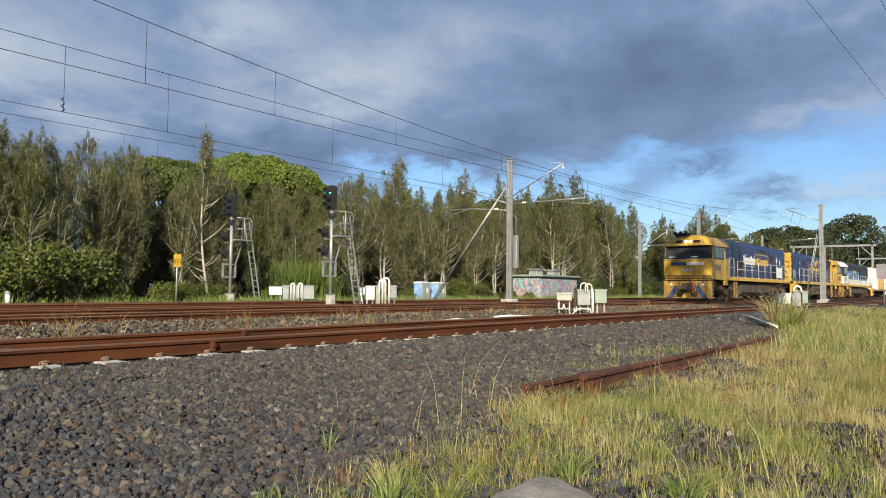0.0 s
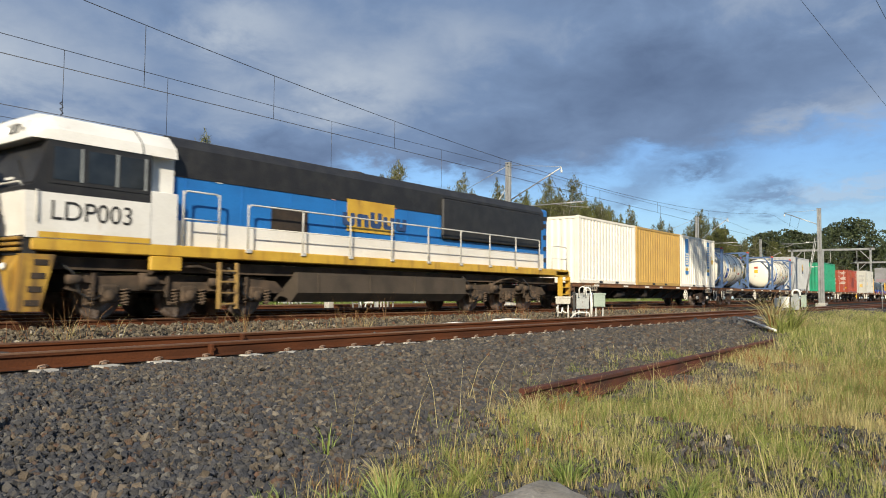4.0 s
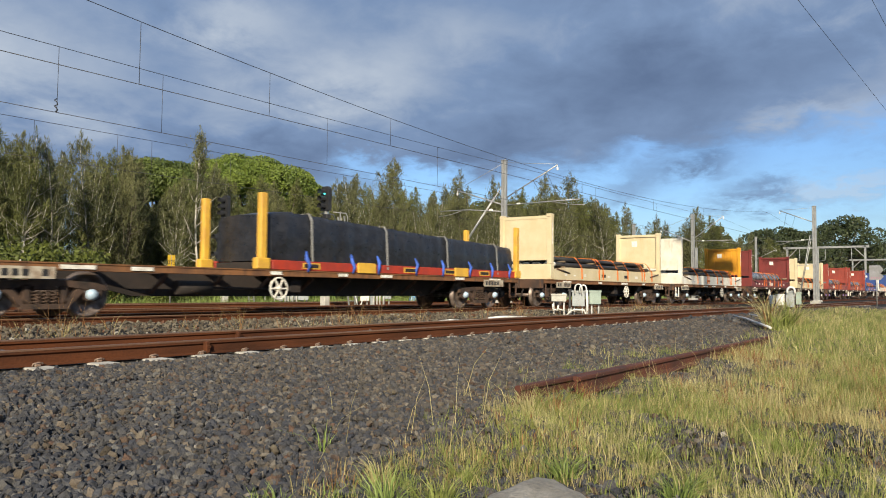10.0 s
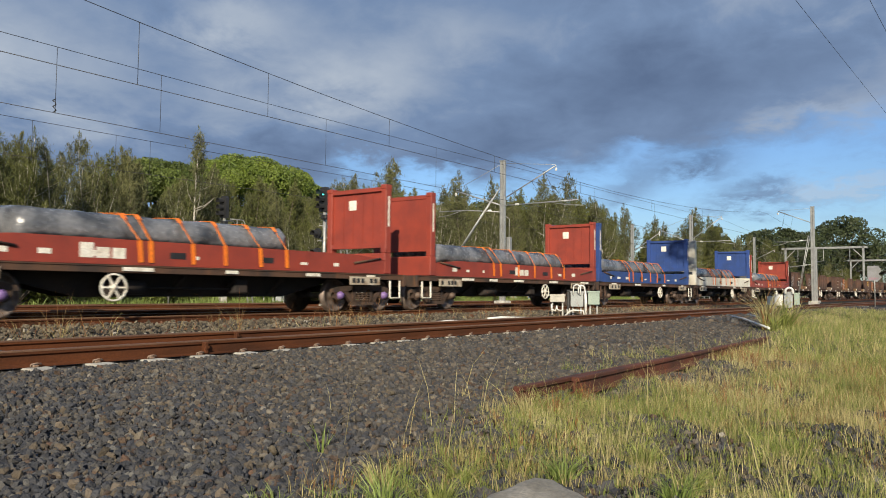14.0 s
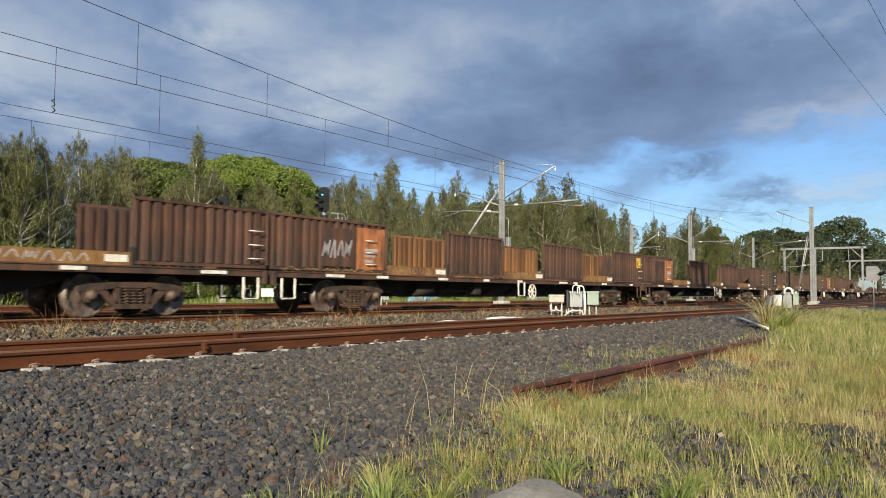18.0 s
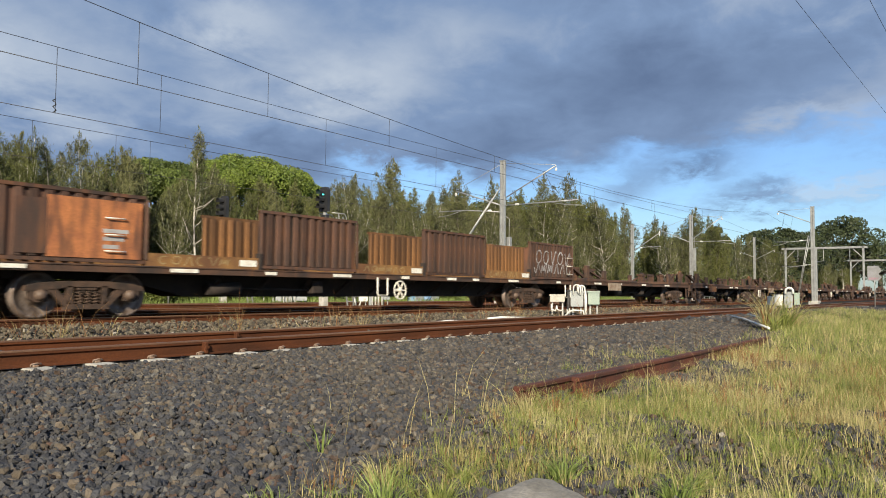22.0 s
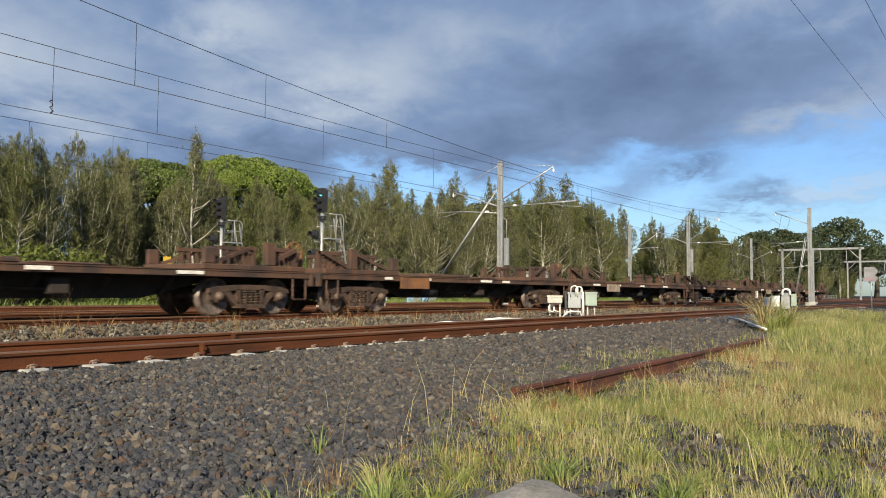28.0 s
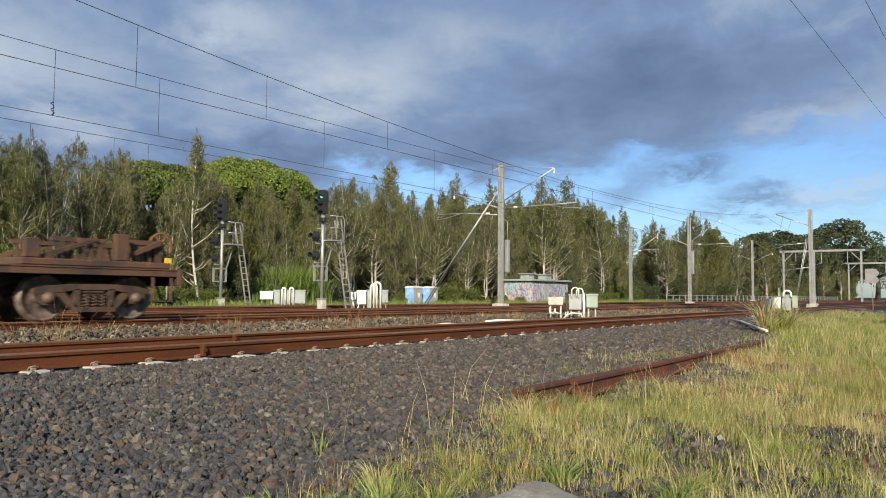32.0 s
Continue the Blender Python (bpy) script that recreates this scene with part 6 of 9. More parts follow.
def ribbed_wall(parent, name, x0, x1, z0, z1, out, s, material, label, step=0.38, across=False):
    """A steel wall in the plane out (its face towards s), with a cap, a foot rail and upright ribs."""
    turn = swap if across else (lambda q: q)
    y = out
    inner = s > 0 and not across
    w = part(name, turn(Geo().box(x0, x1, min(y, y - s * 0.06), max(y, y - s * 0.06), z0, z1)), material, parent, label)
    ya, yb = sorted((y - s * 0.065, y + s * 0.07))
    part("wall_cap", turn(Geo().box(x0, x1, ya, yb, z1 - 0.05, z1 + 0.02)), material, w)
    ya, yb = sorted((y + s * 0.002, y + s * 0.065))
    part("foot_rail", turn(Geo().box(x0, x1, ya, yb, z0, z0 + 0.07)), material, w)
    n = max(2, round((x1 - x0) / step))
    ya, yb = sorted((y - s * 0.061, y - s * 0.115)) if inner else sorted((y + s * 0.001, y + s * 0.06))
    half = min(0.075, step * 0.27)
    for k in range(n + 1):
        x = x0 + (x1 - x0) * k / n
        a, b = max(x0, x - half), min(x1, x + half)
        key = ("rib", round(b - a, 3), round(ya, 3), round(yb, 3), z0, z1, material.name, across, across and round(x, 3))
        me = keep(key, lambda: turn(Geo().box((x if across else 0) - (x - a), (x if across else 0) + (b - x), ya, yb, z0 + 0.075, z1 - 0.055, 0.012)).mesh("rib", material))
        same_part("rib", me, w, pose(0 if across else x, 0, 0))
    return w


def open_wagon(dist, kind, label, length=24.22):
    t = long_wagon("open_wagon", label, length, 3.25, 20.75, M_AXLE_B, sill_mat=M_WAGON, wheel_at=(14.1, 12.9, 12.9, 11.2, 12.7)[kind], seed=60 + kind, deck=True, tags=9, gaps=0.12)
    wall = M_RUSTWALL2 if kind == 3 else M_RUSTWALL
    same_part("foot_step", step_mesh(M_TAG), t, pose((13.35, 12.15, 12.15, 10.45, 11.95)[kind], -1.24, 0.50), "white bent step")
    z0, z1 = 1.12, 2.53
    spans = [(0.05, 4.35), (7.45, 10.85), (13.95, 17.4), (20.6, 24.12)]
    for s in (-1, 1):
        for a, b in spans:
            w = ribbed_wall(t, "side_wall", a, b, z0, z1, s * 1.16, s, M_OCHREWALL if s > 0 and kind in (1, 4) else M_RUSTWALL if s > 0 else wall, "ribbed rusty side wall", 0.28)
            if s < 0 and (a < 1 or a > 20):
                x = b - 0.35 if a > 20 else a + 3.6
                for zz in (1.35, 1.68, 2.02):
                    part("grab_iron", Geo().tube([(x - 0.2, -1.24, zz), (x - 0.2, -1.30, zz), (x + 0.2, -1.30, zz), (x + 0.2, -1.24, zz)], 0.015, 5), M_TAG, w, "pale grab iron")
        for (a0, a), (b, b0) in zip(spans, spans[1:]):
            ya, yb = sorted((s * 1.20, s * 1.12))
            low = part("low_side", Geo().box(a, b, ya, yb, 1.085, 1.36), M_OCHRE, t, "low ochre rusted side")
            if s < 0 and (kind + int(a)) % 3 != 1:
                scrawl(low, a + 0.3, b - 0.9, 1.13, 1.32, -1.204, 6, 10 * kind + int(a), 0.014, M_SPRAY if kind < 1 else M_FADEDSPRAY)
            if s < 0:
                part("marker_plate", Geo().box(b - 0.62, b - 0.12, -1.212, -1.202, 1.15, 1.30), M_TAG, low, "white marker plate")
            part("hinge_post", Geo().box(b - 0.06, b + 0.06, min(ya, yb) - 0.03, max(ya, yb) + 0.03, 1.06, 1.48, 0.012), M_UNDER, low, "dark hinge post")
    for x, e in ((0.05, 1), (24.06, -1)):
        ribbed_wall(t, "end_wall", -1.09, 1.09, z0, z1, x, -e, wall, "ribbed rusty end wall", 0.55, True)
    # door panel and number patch on the first side wall
    part("door_panel", Geo().box(1.7, 2.9, -1.235, -1.215, 1.25, 2.3), wall, t, "plain steel door panel")
    part("patch", Geo().box(3.1 if kind != 4 else 2.3, 4.25, -1.245, -1.222, 1.2 if kind != 0 else 1.35, 2.38 if kind != 0 else 1.8), M_ORANGEPATCH if kind in (1, 2, 4) else M_UNDER, t, "worn painted number panel")
    for k in range(3):
        part("number_bar", Geo().box(3.4, 3.95 - 0.1 * k, -1.250, -1.246, 1.72 - 0.16 * k, 1.80 - 0.16 * k), M_SPRAY, t, "worn pale numbers")
    if kind == 0:
        scrawl(t, 0.8, 1.6, 1.3, 2.2, -1.24, 3, 1)
        scrawl(t, 7.9, 10.3, 1.4, 2.1, -1.235, 4, 2)
    if kind == 1:
        scrawl(t, 1.75, 2.85, 1.5, 2.0, -1.245, 4, 3, 0.028)
        scrawl(t, 0.3, 3.9, 1.12, 1.2, -1.24, 5, 6, 0.012, M_FADEDSPRAY)
        part("yellow_panel", Geo().box(23.4, 23.9, -1.24, -1.222, 1.85, 2.35), M_SIGN_YELLOW, t, "faded yellow panel with a black cross")
        letters(t, "X", 0.42, M_DARK, pose(23.5, -1.246, 1.92, 90, 0, 0), "cross_lettering")
    if kind == 3:
        lad = part("ladder", Geo().bar((10.95, -0.98, 1.12), (10.95, -0.98, 2.02), 0.035).bar((11.33, -0.98, 1.12), (11.33, -0.98, 2.02), 0.035), M_TAG, t, "pale steel ladder")
        for k in range(4):
            part("rung", Geo().bar((10.95, -0.98, 1.30 + 0.2 * k), (11.33, -0.98, 1.30 + 0.2 * k), 0.025), M_TAG, lad)
    if kind == 4:
        scrawl(t, 20.8, 24.0, 1.30, 1.75, -1.236, 6, 4, 0.024)
        scrawl(t, 20.9, 23.9, 1.70, 2.25, -1.236, 5, 5, 0.026)
    return ride(t, dist)


for k in range(5):
    open_wagon(313.74 + 24.27 * k, k, ["rusty brown open wagon with sprayed marks", "rusty brown open wagon with a faded yellow panel", "rusty brown open wagon with ochre low sides", "olive and rust open wagon with ribbed walls", "rusty open wagon with pale spray paint on its last wall"][k])


# ---- empty flat wagons at the tail ----
def folded_bulkhead(parent, x, e):
    """A low folded end frame; e points into the wagon."""
    h = hold("bulkhead", parent)
    fx = lambda a, b: sorted((x + e * a, x + e * b))
    part("base", Geo().box(*fx(0.15, 3.3), -1.20, 1.20, 1.085, 1.22, 0.02), M_WAGON, h)
    for s in (-1, 1):
        part("post", Geo().box(*fx(2.95, 3.25), s * 1.12 - 0.07, s * 1.12 + 0.07, 1.22, 1.60, 0.02), M_WAGON, h)
        part("post", Geo().box(*fx(1.15, 1.45), s * 1.12 - 0.08, s * 1.12 + 0.08, 1.22, 1.78, 0.02), M_WAGON, h)
        part("strut", Geo().bar((x + e * 2.9, s * 1.05, 1.25), (x + e * 1.7, s * 0.9, 1.66), 0.08), M_WAGON, h)
        part("strut", Geo().bar((x + e * 1.3, s * 1.0, 1.25), (x + e * 0.3, s * 0.95, 1.66), 0.10), M_WAGON, h)
    for y in (-0.85, 0.85):
        g = Geo().box(*fx(0.2, 1.1), y - 0.05, y + 0.05, 1.60, 1.70).box(*fx(0.2, 0.28), y - 0.05, y + 0.05, 1.22, 1.7)
        g.box(*fx(1.5, 2.6), y - 0.05, y + 0.05, 1.58, 1.67)
        part("top_beam", g, M_WAGON, h)
        for k in range(5):
            a = 0.3 + 0.17 * k
            part("slat", Geo().bar((x + e * a, y, 1.24), (x + e * (a + 0.08), y, 1.62), 0.07, 0.06), M_WAGON, h)
            part("slat", Geo().bar((x + e * (1.55 + 0.22 * k), y, 1.24), (x + e * (1.6 + 0.22 * k), y, 1.60), 0.08, 0.06), M_WAGON, h)


TAIL0, TAILP = 435.0, 14.965


def flat_wagon(kind):
    t = long_wagon("flat_wagon", "empty rusty flat wagon with folded end frames", TAILP, 1.97, TAILP - 1.97, M_AXLE_B, sill_mat=M_WAGON, wheel_at=None, seed=80 + kind, deck=True, tags=4, gaps=0.15)
    folded_bulkhead(t, 0.2, 1)
    folded_bulkhead(t, TAILP - 0.2, -1)
    handwheel(t, TAILP - 0.35, -0.75, 1.62, M_SILL)
    part("folded_frame", Geo().box(5.2, 7.6, -1.0, 1.0, 1.085, 1.20, 0.03), M_WAGON, t)
    part("folded_frame", Geo().box(8.0, 9.4, -0.9, 0.9, 1.085, 1.15, 0.03), M_WAGON, t)
    part("data_panel", Geo().box(3.5, 4.9, -1.27, -1.235, 0.70, 1.04), M_PANEL if kind == 0 else M_SILL, t, "pale weathered data panel")
    return t


M_PANEL = mat("pale weathered panel", (0.36, 0.29, 0.22), (0.22, 0.15, 0.10), 0.75, scale=4)
fw = [flat_wagon(0), flat_wagon(1)]
ride(fw[0], TAIL0)
ride(fw[1], TAIL0 + TAILP)
for k in range(2, 12):
    ride(copy_thing(fw[k % 2], pose(0, 0, 0)), TAIL0 + TAILP * k)

# ---- locomotives ----
M_LBLUE = mat("dark blue locomotive paint", (0.0050, 0.019, 0.105), (0.0045, 0.014, 0.075), 0.38, scale=0.8, fine=20, dirt=(0.03, 0.03, 0.05), dirt_lo=0.55, dirt_hi=0.9, bump=0, vary=0.08)
M_LYELLOW = mat("golden yellow locomotive paint", (0.62, 0.39, 0.050), (0.50, 0.29, 0.036), 0.42, scale=1.3, fine=20, dirt=(0.20, 0.10, 0.035), dirt_lo=0.50, dirt_hi=0.82, bump=0, vary=0.05)
M_LYDIRTY = mat("brake-dusted yellow paint", (0.46, 0.28, 0.045), (0.32, 0.18, 0.035), 0.55, scale=2.5, fine=25, dirt=(0.085, 0.055, 0.033), dirt_lo=0.42, dirt_hi=0.66, bump=0.1, vary=0.1)
M_LADDER = mat("dirty yellow ladder paint", (0.34, 0.22, 0.07), (0.20, 0.13, 0.06), 0.6, scale=4, dirt=(0.10, 0.06, 0.035), dirt_lo=0.45, dirt_hi=0.75)
M_LWHITE = mat("white locomotive paint", (0.78, 0.77, 0.73), (0.70, 0.68, 0.63), 0.4, scale=1.0, fine=20, dirt=(0.4, 0.3, 0.2), dirt_lo=0.66, dirt_hi=0.95, bump=0, vary=0.05)
M_LCYAN = mat("bright blue locomotive paint", (0.022, 0.17, 0.50), (0.02, 0.14, 0.42), 0.38, scale=1.0, fine=20, bump=0, vary=0.06)
M_GLASS = mat("dark cab glass", (0.015, 0.018, 0.022), (0.03, 0.035, 0.04), 0.08, scale=2, bump=0, vary=0.05)
# base lightened to stand in for sky reflected in the windscreen
M_SCREEN = mat("windscreen with painted sky sheen", (0.08, 0.10, 0.115), (0.13, 0.15, 0.16), 0.06, scale=1.5, bump=0, vary=0.05)
M_GRIME = mat("brake-dust brown", (0.098, 0.066, 0.043), (0.038, 0.028, 0.020), 0.9, scale=2.5, fine=35)
M_TANKGREY = mat("dusty grey-brown tank", (0.075, 0.058, 0.043), (0.048, 0.038, 0.029), 0.85, scale=1.6)
M_RAILWHITE = mat("pale grey handrail", (0.55, 0.54, 0.50), None, 0.5, bump=0)
M_GRILLE = mat("dark grille", (0.03, 0.022, 0.016), (0.05, 0.035, 0.025), 0.7, scale=5)
M_REDLABEL = mat("pink-red label", (0.6, 0.2, 0.22), (0.7, 0.6, 0.55), 0.5, scale=8, bump=0)
M_LAMP = glow("lit headlamp", (1.0, 0.95, 0.82), 6.0)


def loco_bogie(parent, x):
    b = hold("bogie", parent, pose(x, 0, 0))

    def frame_mesh():
        g = Geo()
        for s in (-1, 1):
            y0, y1 = sorted((s * 1.20, s * 1.05))
            g.prism([(-2.75, 0.62), (-2.45, 0.86), (-1.2, 0.92), (-0.9, 0.80), (0.9, 0.80), (1.2, 0.92), (2.45, 0.86), (2.75, 0.62), (2.5, 0.56), (1.3, 0.60), (-1.3, 0.60), (-2.5, 0.56)], y0, y1, "y")
            for ax in (-1.85, 0, 1.85):
                g.box(ax - 0.20, ax + 0.20, y0 - 0.05, y1 + 0.05, 0.34, 0.72, 0.04)
                g.lathe([(s * 1.24, 0.13), (s * 1.30, 0.11), (s * 1.31, 0.03)], (ax, 0, 0.5), "y", 10)
                g.bar((ax - 0.45, s * 1.16, 0.9), (ax - 0.45, s * 1.16, 0.3), 0.07)
            g.tube([(-1.0, s * 1.22, 0.95), (-0.5, s * 1.25, 1.1), (0.2, s * 1.25, 1.15), (0.9, s * 1.2, 1.0)], 0.035, 6)
            for ax in (-1.1, 0.9):
                g.lathe([(0, 0.10), (0.35, 0.10)], (ax, s * 1.2, 0.62), "z", 10)
        g.box(-2.4, 2.4, -0.9, 0.9, 0.55, 0.95)
        return g.mesh("bogie_frame", M_GRIME)

    def spring_mesh():
        g = Geo()
        g.tube([(0.085 * math.cos(a), 0.085 * math.sin(a), 0.30 + 0.34 * a / (2 * math.pi * 5)) for a in (2 * math.pi * 5 * k / 35 for k in range(36))], 0.022, 5)
        return g.mesh("coil_spring", M_GRIME)

    same_part("bogie_frame", keep("lbf", frame_mesh), b, pose(0, 0, 0))
    for ax in (-2.2, -1.5, -0.35, 0.35, 1.5, 2.2):
        for s in (-1.17, 1.17):
            same_part("coil_spring", keep("lbs", spring_mesh), b, pose(ax, s, 0))

    def brake_mesh():
        g = Geo().lathe([(-0.14, 0.04), (-0.12, 0.10), (0.12, 0.10), (0.16, 0.05)], (0, 0, 0), "x", 10)
        g.bar((0.1, 0, 0), (0.42, 0, -0.05), 0.05)
        g.bar((0.40, 0, 0.14), (0.38, 0, -0.34), 0.06)
        return g.mesh("brake_cylinder", M_GRIME)

    for ax in (-2.62, -0.98, 0.62, 1.12):
        for s in (-1.27, 1.27):
            same_part("brake_cylinder", keep("lbr", brake_mesh), b, pose(ax, s, 0.80))
    for s in (-1.30, 1.30):
        for x0 in (-2.9, 1.0):
            part("hose", Geo().tube([(x0, s * 0.95, 1.15), (x0 + 0.25, s, 0.95), (x0 + 0.4, s, 0.55), (x0 + 0.65, s, 0.4), (x0 + 0.85, s * 0.97, 0.5)], 0.022, 6), M_DARK, b, "black rubber hose")
    for ax in (-1.85, 0, 1.85):
        same_part("wheelset", wheelset_mesh(0.5), b, pose(ax, 0, 0.5))
    return b


def rail_run(parent, xs, y, z0, z1, ends=True):
    """A handrail on posts along the walkway."""
    for x in xs:
        part("handrail_post", Geo().tube([(x, y, z0), (x, y, z1)], 0.022, 6), M_RAILWHITE, parent, "pale handrail post")
    g = Geo().tube([(xs[0], y, z0 + 0.05), (xs[0], y, z1 - 0.08), (xs[0] + 0.08, y, z1), (xs[-1] - 0.08, y, z1), (xs[-1], y, z1 - 0.08), (xs[-1], y, z0 + 0.05)], 0.022, 6)
    g.tube([(xs[0], y, (z0 + z1) / 2), (xs[-1], y, (z0 + z1) / 2)], 0.016, 6)
    part("handrail", g, M_RAILWHITE, parent, "pale handrail")


def word_bars(parent, x0, x1, z0, z1, y, n, material, label, seed=0, lean=0.0):
    """Plain blocks in a word's place, size and colour, each with a slot like a letter's gap."""
    rnd = random.Random(seed)
    w = (x1 - x0) / n
    ya, yb = y - 0.006, y + 0.006
    for k in range(n):
        h = 1.0 if rnd.random() < 0.25 else 0.80
        a, d = x0 + k * w + 0.05 * w, 0.86 * w
        H = (z1 - z0) * h
        up = rnd.random() < 0.6
        o = [(0.0, 0.0), (0.36, 0.0), (0.36, 0.60), (0.42, 0.70), (0.58, 0.70), (0.64, 0.60), (0.64, 0.0), (1.0, 0.0), (1.0, 0.80), (0.86, 1.0), (0.14, 1.0), (0.0, 0.86)]
        pts = [(a + d * u + lean * v, z0 + H * (v if up else 1 - v)) for u, v in o]
        part("logo_bar", Geo().prism(pts, ya, yb, "y"), material, parent, label)


def star(parent, x, z, y, r, n=7):
    ya, yb = y - 0.004, y + 0.004
    ring = [(x + (r if k % 2 == 0 else r * 0.42) * math.sin(math.pi * k / n), z + (r if k % 2 == 0 else r * 0.42) * math.cos(math.pi * k / n)) for k in range(2 * n)]
    g = Geo().prism(ring, ya, yb, "y")
    part("star", g, M_LWHITE, parent, "white painted star")


def diesel(label, n, hood0, hood1, sd, paints, number, deco, hood_w=1.12, f0=0.0, plate=1.23):
    """A cowl-cab diesel with its cab front at x = f0; sd is the side seen, -1 or +1 across the body."""
    cabp, bodyp, roofp, sillp, nosep = paints
    t = thing("locomotive", label, "locomotive", "locomotives")
    Y = 1.46
    # underframe and sill
    part("sill", Geo().box(f0 + 0.1, n - 0.1, -Y, Y, 1.33, 1.58, 0.02), sillp, t, "painted frame sill")
    part("underframe", Geo().box(0.6, n - 0.6, -1.1, 1.1, 1.0, 1.25), M_GRIME, t)
    # hood with chamfered roof edges
    W = hood_w
    prof = [(-W, 1.56), (-W, 3.78), (-W + 0.16, 4.0), (-0.4, 4.05), (0.4, 4.05), (W - 0.16, 4.0), (W, 3.78), (W, 1.56)]
    part("hood", Geo().prism(prof, hood0, hood1), bodyp, t, "painted engine hood")
    rp = [(-W - 0.012, 3.5), (-W - 0.012, 3.786), (-W + 0.155, 4.014), (-0.4, 4.064), (0.4, 4.064), (W - 0.155, 4.014), (W + 0.012, 3.786), (W + 0.012, 3.5), (W - 0.1, 3.5), (W - 0.1, 3.7), (-W + 0.1, 3.7), (-W + 0.1, 3.5)]
    if roofp is not bodyp:
        part("roof", Geo().prism(rp, hood0 - 0.01, hood1 + 0.01), roofp, t, "dark roof")
    x = hood0 + 0.4
    while x < hood1 - 0.6:
        part("panel_seam", Geo().box(x - 0.012, x + 0.012, sd * (W + 0.006) - 0.008, sd * (W + 0.006) + 0.008, 1.6, 3.68), bodyp, t)
        x += 1.55
    for xx in (hood0 + 6.6, hood0 + 12.6):
        part("roof_fan", Geo().lathe([(4.03, 0.55), (4.14, 0.55), (4.16, 0.5)], (xx, 0, 0), "z", 18), M_GRILLE, t, "roof cooling fan")
    part("exhaust", Geo().box(hood0 + 3.2, hood0 + 4.4, -0.3, 0.3, 4.03, 4.16, 0.03), M_GRILLE, t)
    # yellow end behind the hood
    part("end_bulkhead", Geo().box(hood1, hood1 + 0.45, -1.06, 1.06, 1.56, 3.95, 0.06), cabp if nosep is None else bodyp, t, "painted end of the hood")
    part("end_platform", Geo().box(hood1 + 0.45, n, -Y, Y, 1.30, 1.52, 0.02), sillp, t)
    for s in (-1, 1):
        for k in range(4):
            part("step", Geo().box(n - 0.75, n - 0.15, s * 1.42 - 0.12, s * 1.42 + 0.06, 0.3 + 0.28 * k, 0.34 + 0.28 * k), sillp, t)
        part("step_side", Geo().box(n - 0.80, n - 0.75, s * 1.42 - 0.12, s * 1.42 + 0.08, 0.25, 1.3), sillp, t)
        part("step_side", Geo().box(n - 0.15, n - 0.10, s * 1.42 - 0.12, s * 1.42 + 0.08, 0.25, 1.3), sillp, t)
        rail_run(t, [hood1 + 0.3, n - 0.1], s * 1.36, 1.52, 2.5)
    # cab: nose, windscreen, roof
    c1 = hood0
    back = min(c1, f0 + 2.46)          # the cab side steps in behind the windows
    lowp = cabp if nosep is None else M_DARK
    cab = part("cab", Geo().prism([(f0, 1.56), (f0 - 0.05, 2.50), (f0 + 0.10, 2.57), (f0 + 0.34, 3.42), (back, 3.42), (back, 1.56)], -Y, Y, "y"), lowp, t, "painted driver's cab")
    part("cab_rear", Geo().box(back, c1 + 0.02, -Y + 0.22, Y - 0.22, 2.6, 3.5), nosep or cabp, cab)
    part("cab_rear_side", Geo().box(back + 0.006, c1, -Y + 0.005, Y - 0.005, 1.56, 2.68, 0.012), nosep or cabp, cab, "lower cab side panel")
    part("sill_panel", Geo().box(f0 + 0.3, back, sd * (Y + 0.006) - 0.006, sd * (Y + 0.006) + 0.006, 1.58, 1.75), nosep or cabp, cab)
    if nosep is not None:
        part("nose", Geo().prism([(f0 - 0.012, 1.56), (f0 - 0.062, 2.42), (back, 2.42), (back, 1.56)], -Y - 0.012, Y + 0.012, "y"), nosep, cab, "white nose and cab side")
        part("cab_band", Geo().box(f0 + 0.2, back, sd * (Y + 0.017) - 0.004, sd * (Y + 0.017) + 0.004, 1.57, 1.68), M_LYELLOW, cab, "yellow stripe at the foot of the cab")
    roof = [(-Y - 0.02, 3.42), (-Y + 0.03, 3.64), (-Y + 0.36, 3.95), (-0.5, 4.08), (0.5, 4.08), (Y - 0.36, 3.95), (Y - 0.03, 3.64), (Y + 0.02, 3.42)]
    g = Geo()
    m = len(roof)
    secs = [(f0 + 0.04, 0.0), (f0 + 0.10, 0.30), (f0 + 0.28, 0.80), (f0 + 0.55, 1.0), (min(c1, f0 + 2.1), 1.0), (c1 - 0.05, 1.0)]
    q = [(xx, a * (0.95 + 0.05 * u), 3.42 + (b - 3.42) * u) for xx, u in secs for a, b in roof]
    f = [(i * m + k, i * m + k + 1, (i + 1) * m + k + 1, (i + 1) * m + k) for i in range(len(secs) - 1) for k in range(m - 1)]
    f += [tuple(range(m - 1, -1, -1)), tuple((len(secs) - 1) * m + k for k in range(m))]
    f += [(i * m + m - 1, i * m, (i + 1) * m, (i + 1) * m + m - 1) for i in range(len(secs) - 1)]
    part("cab_roof", g.poly(q, f), nosep or cabp, cab, "rounded cab roof")
    part("roof_joint", Geo().tube([(f0 + 2.25, a * 1.003, b + 0.004) for a, b in roof], 0.012, 5), M_DARK, cab)

    def on_slope(u):
        return f0 + 0.10 + 0.24 * u - 0.012, 2.57 + (3.42 - 2.57) * u
    part("screen_surround", Geo().prism([(f0 + 0.092, 2.59), (f0 + 0.325, 3.41), (f0 + 0.37, 3.41), (f0 + 0.14, 2.59)], -Y + 0.02, Y - 0.02, "y"), M_DARK, cab)
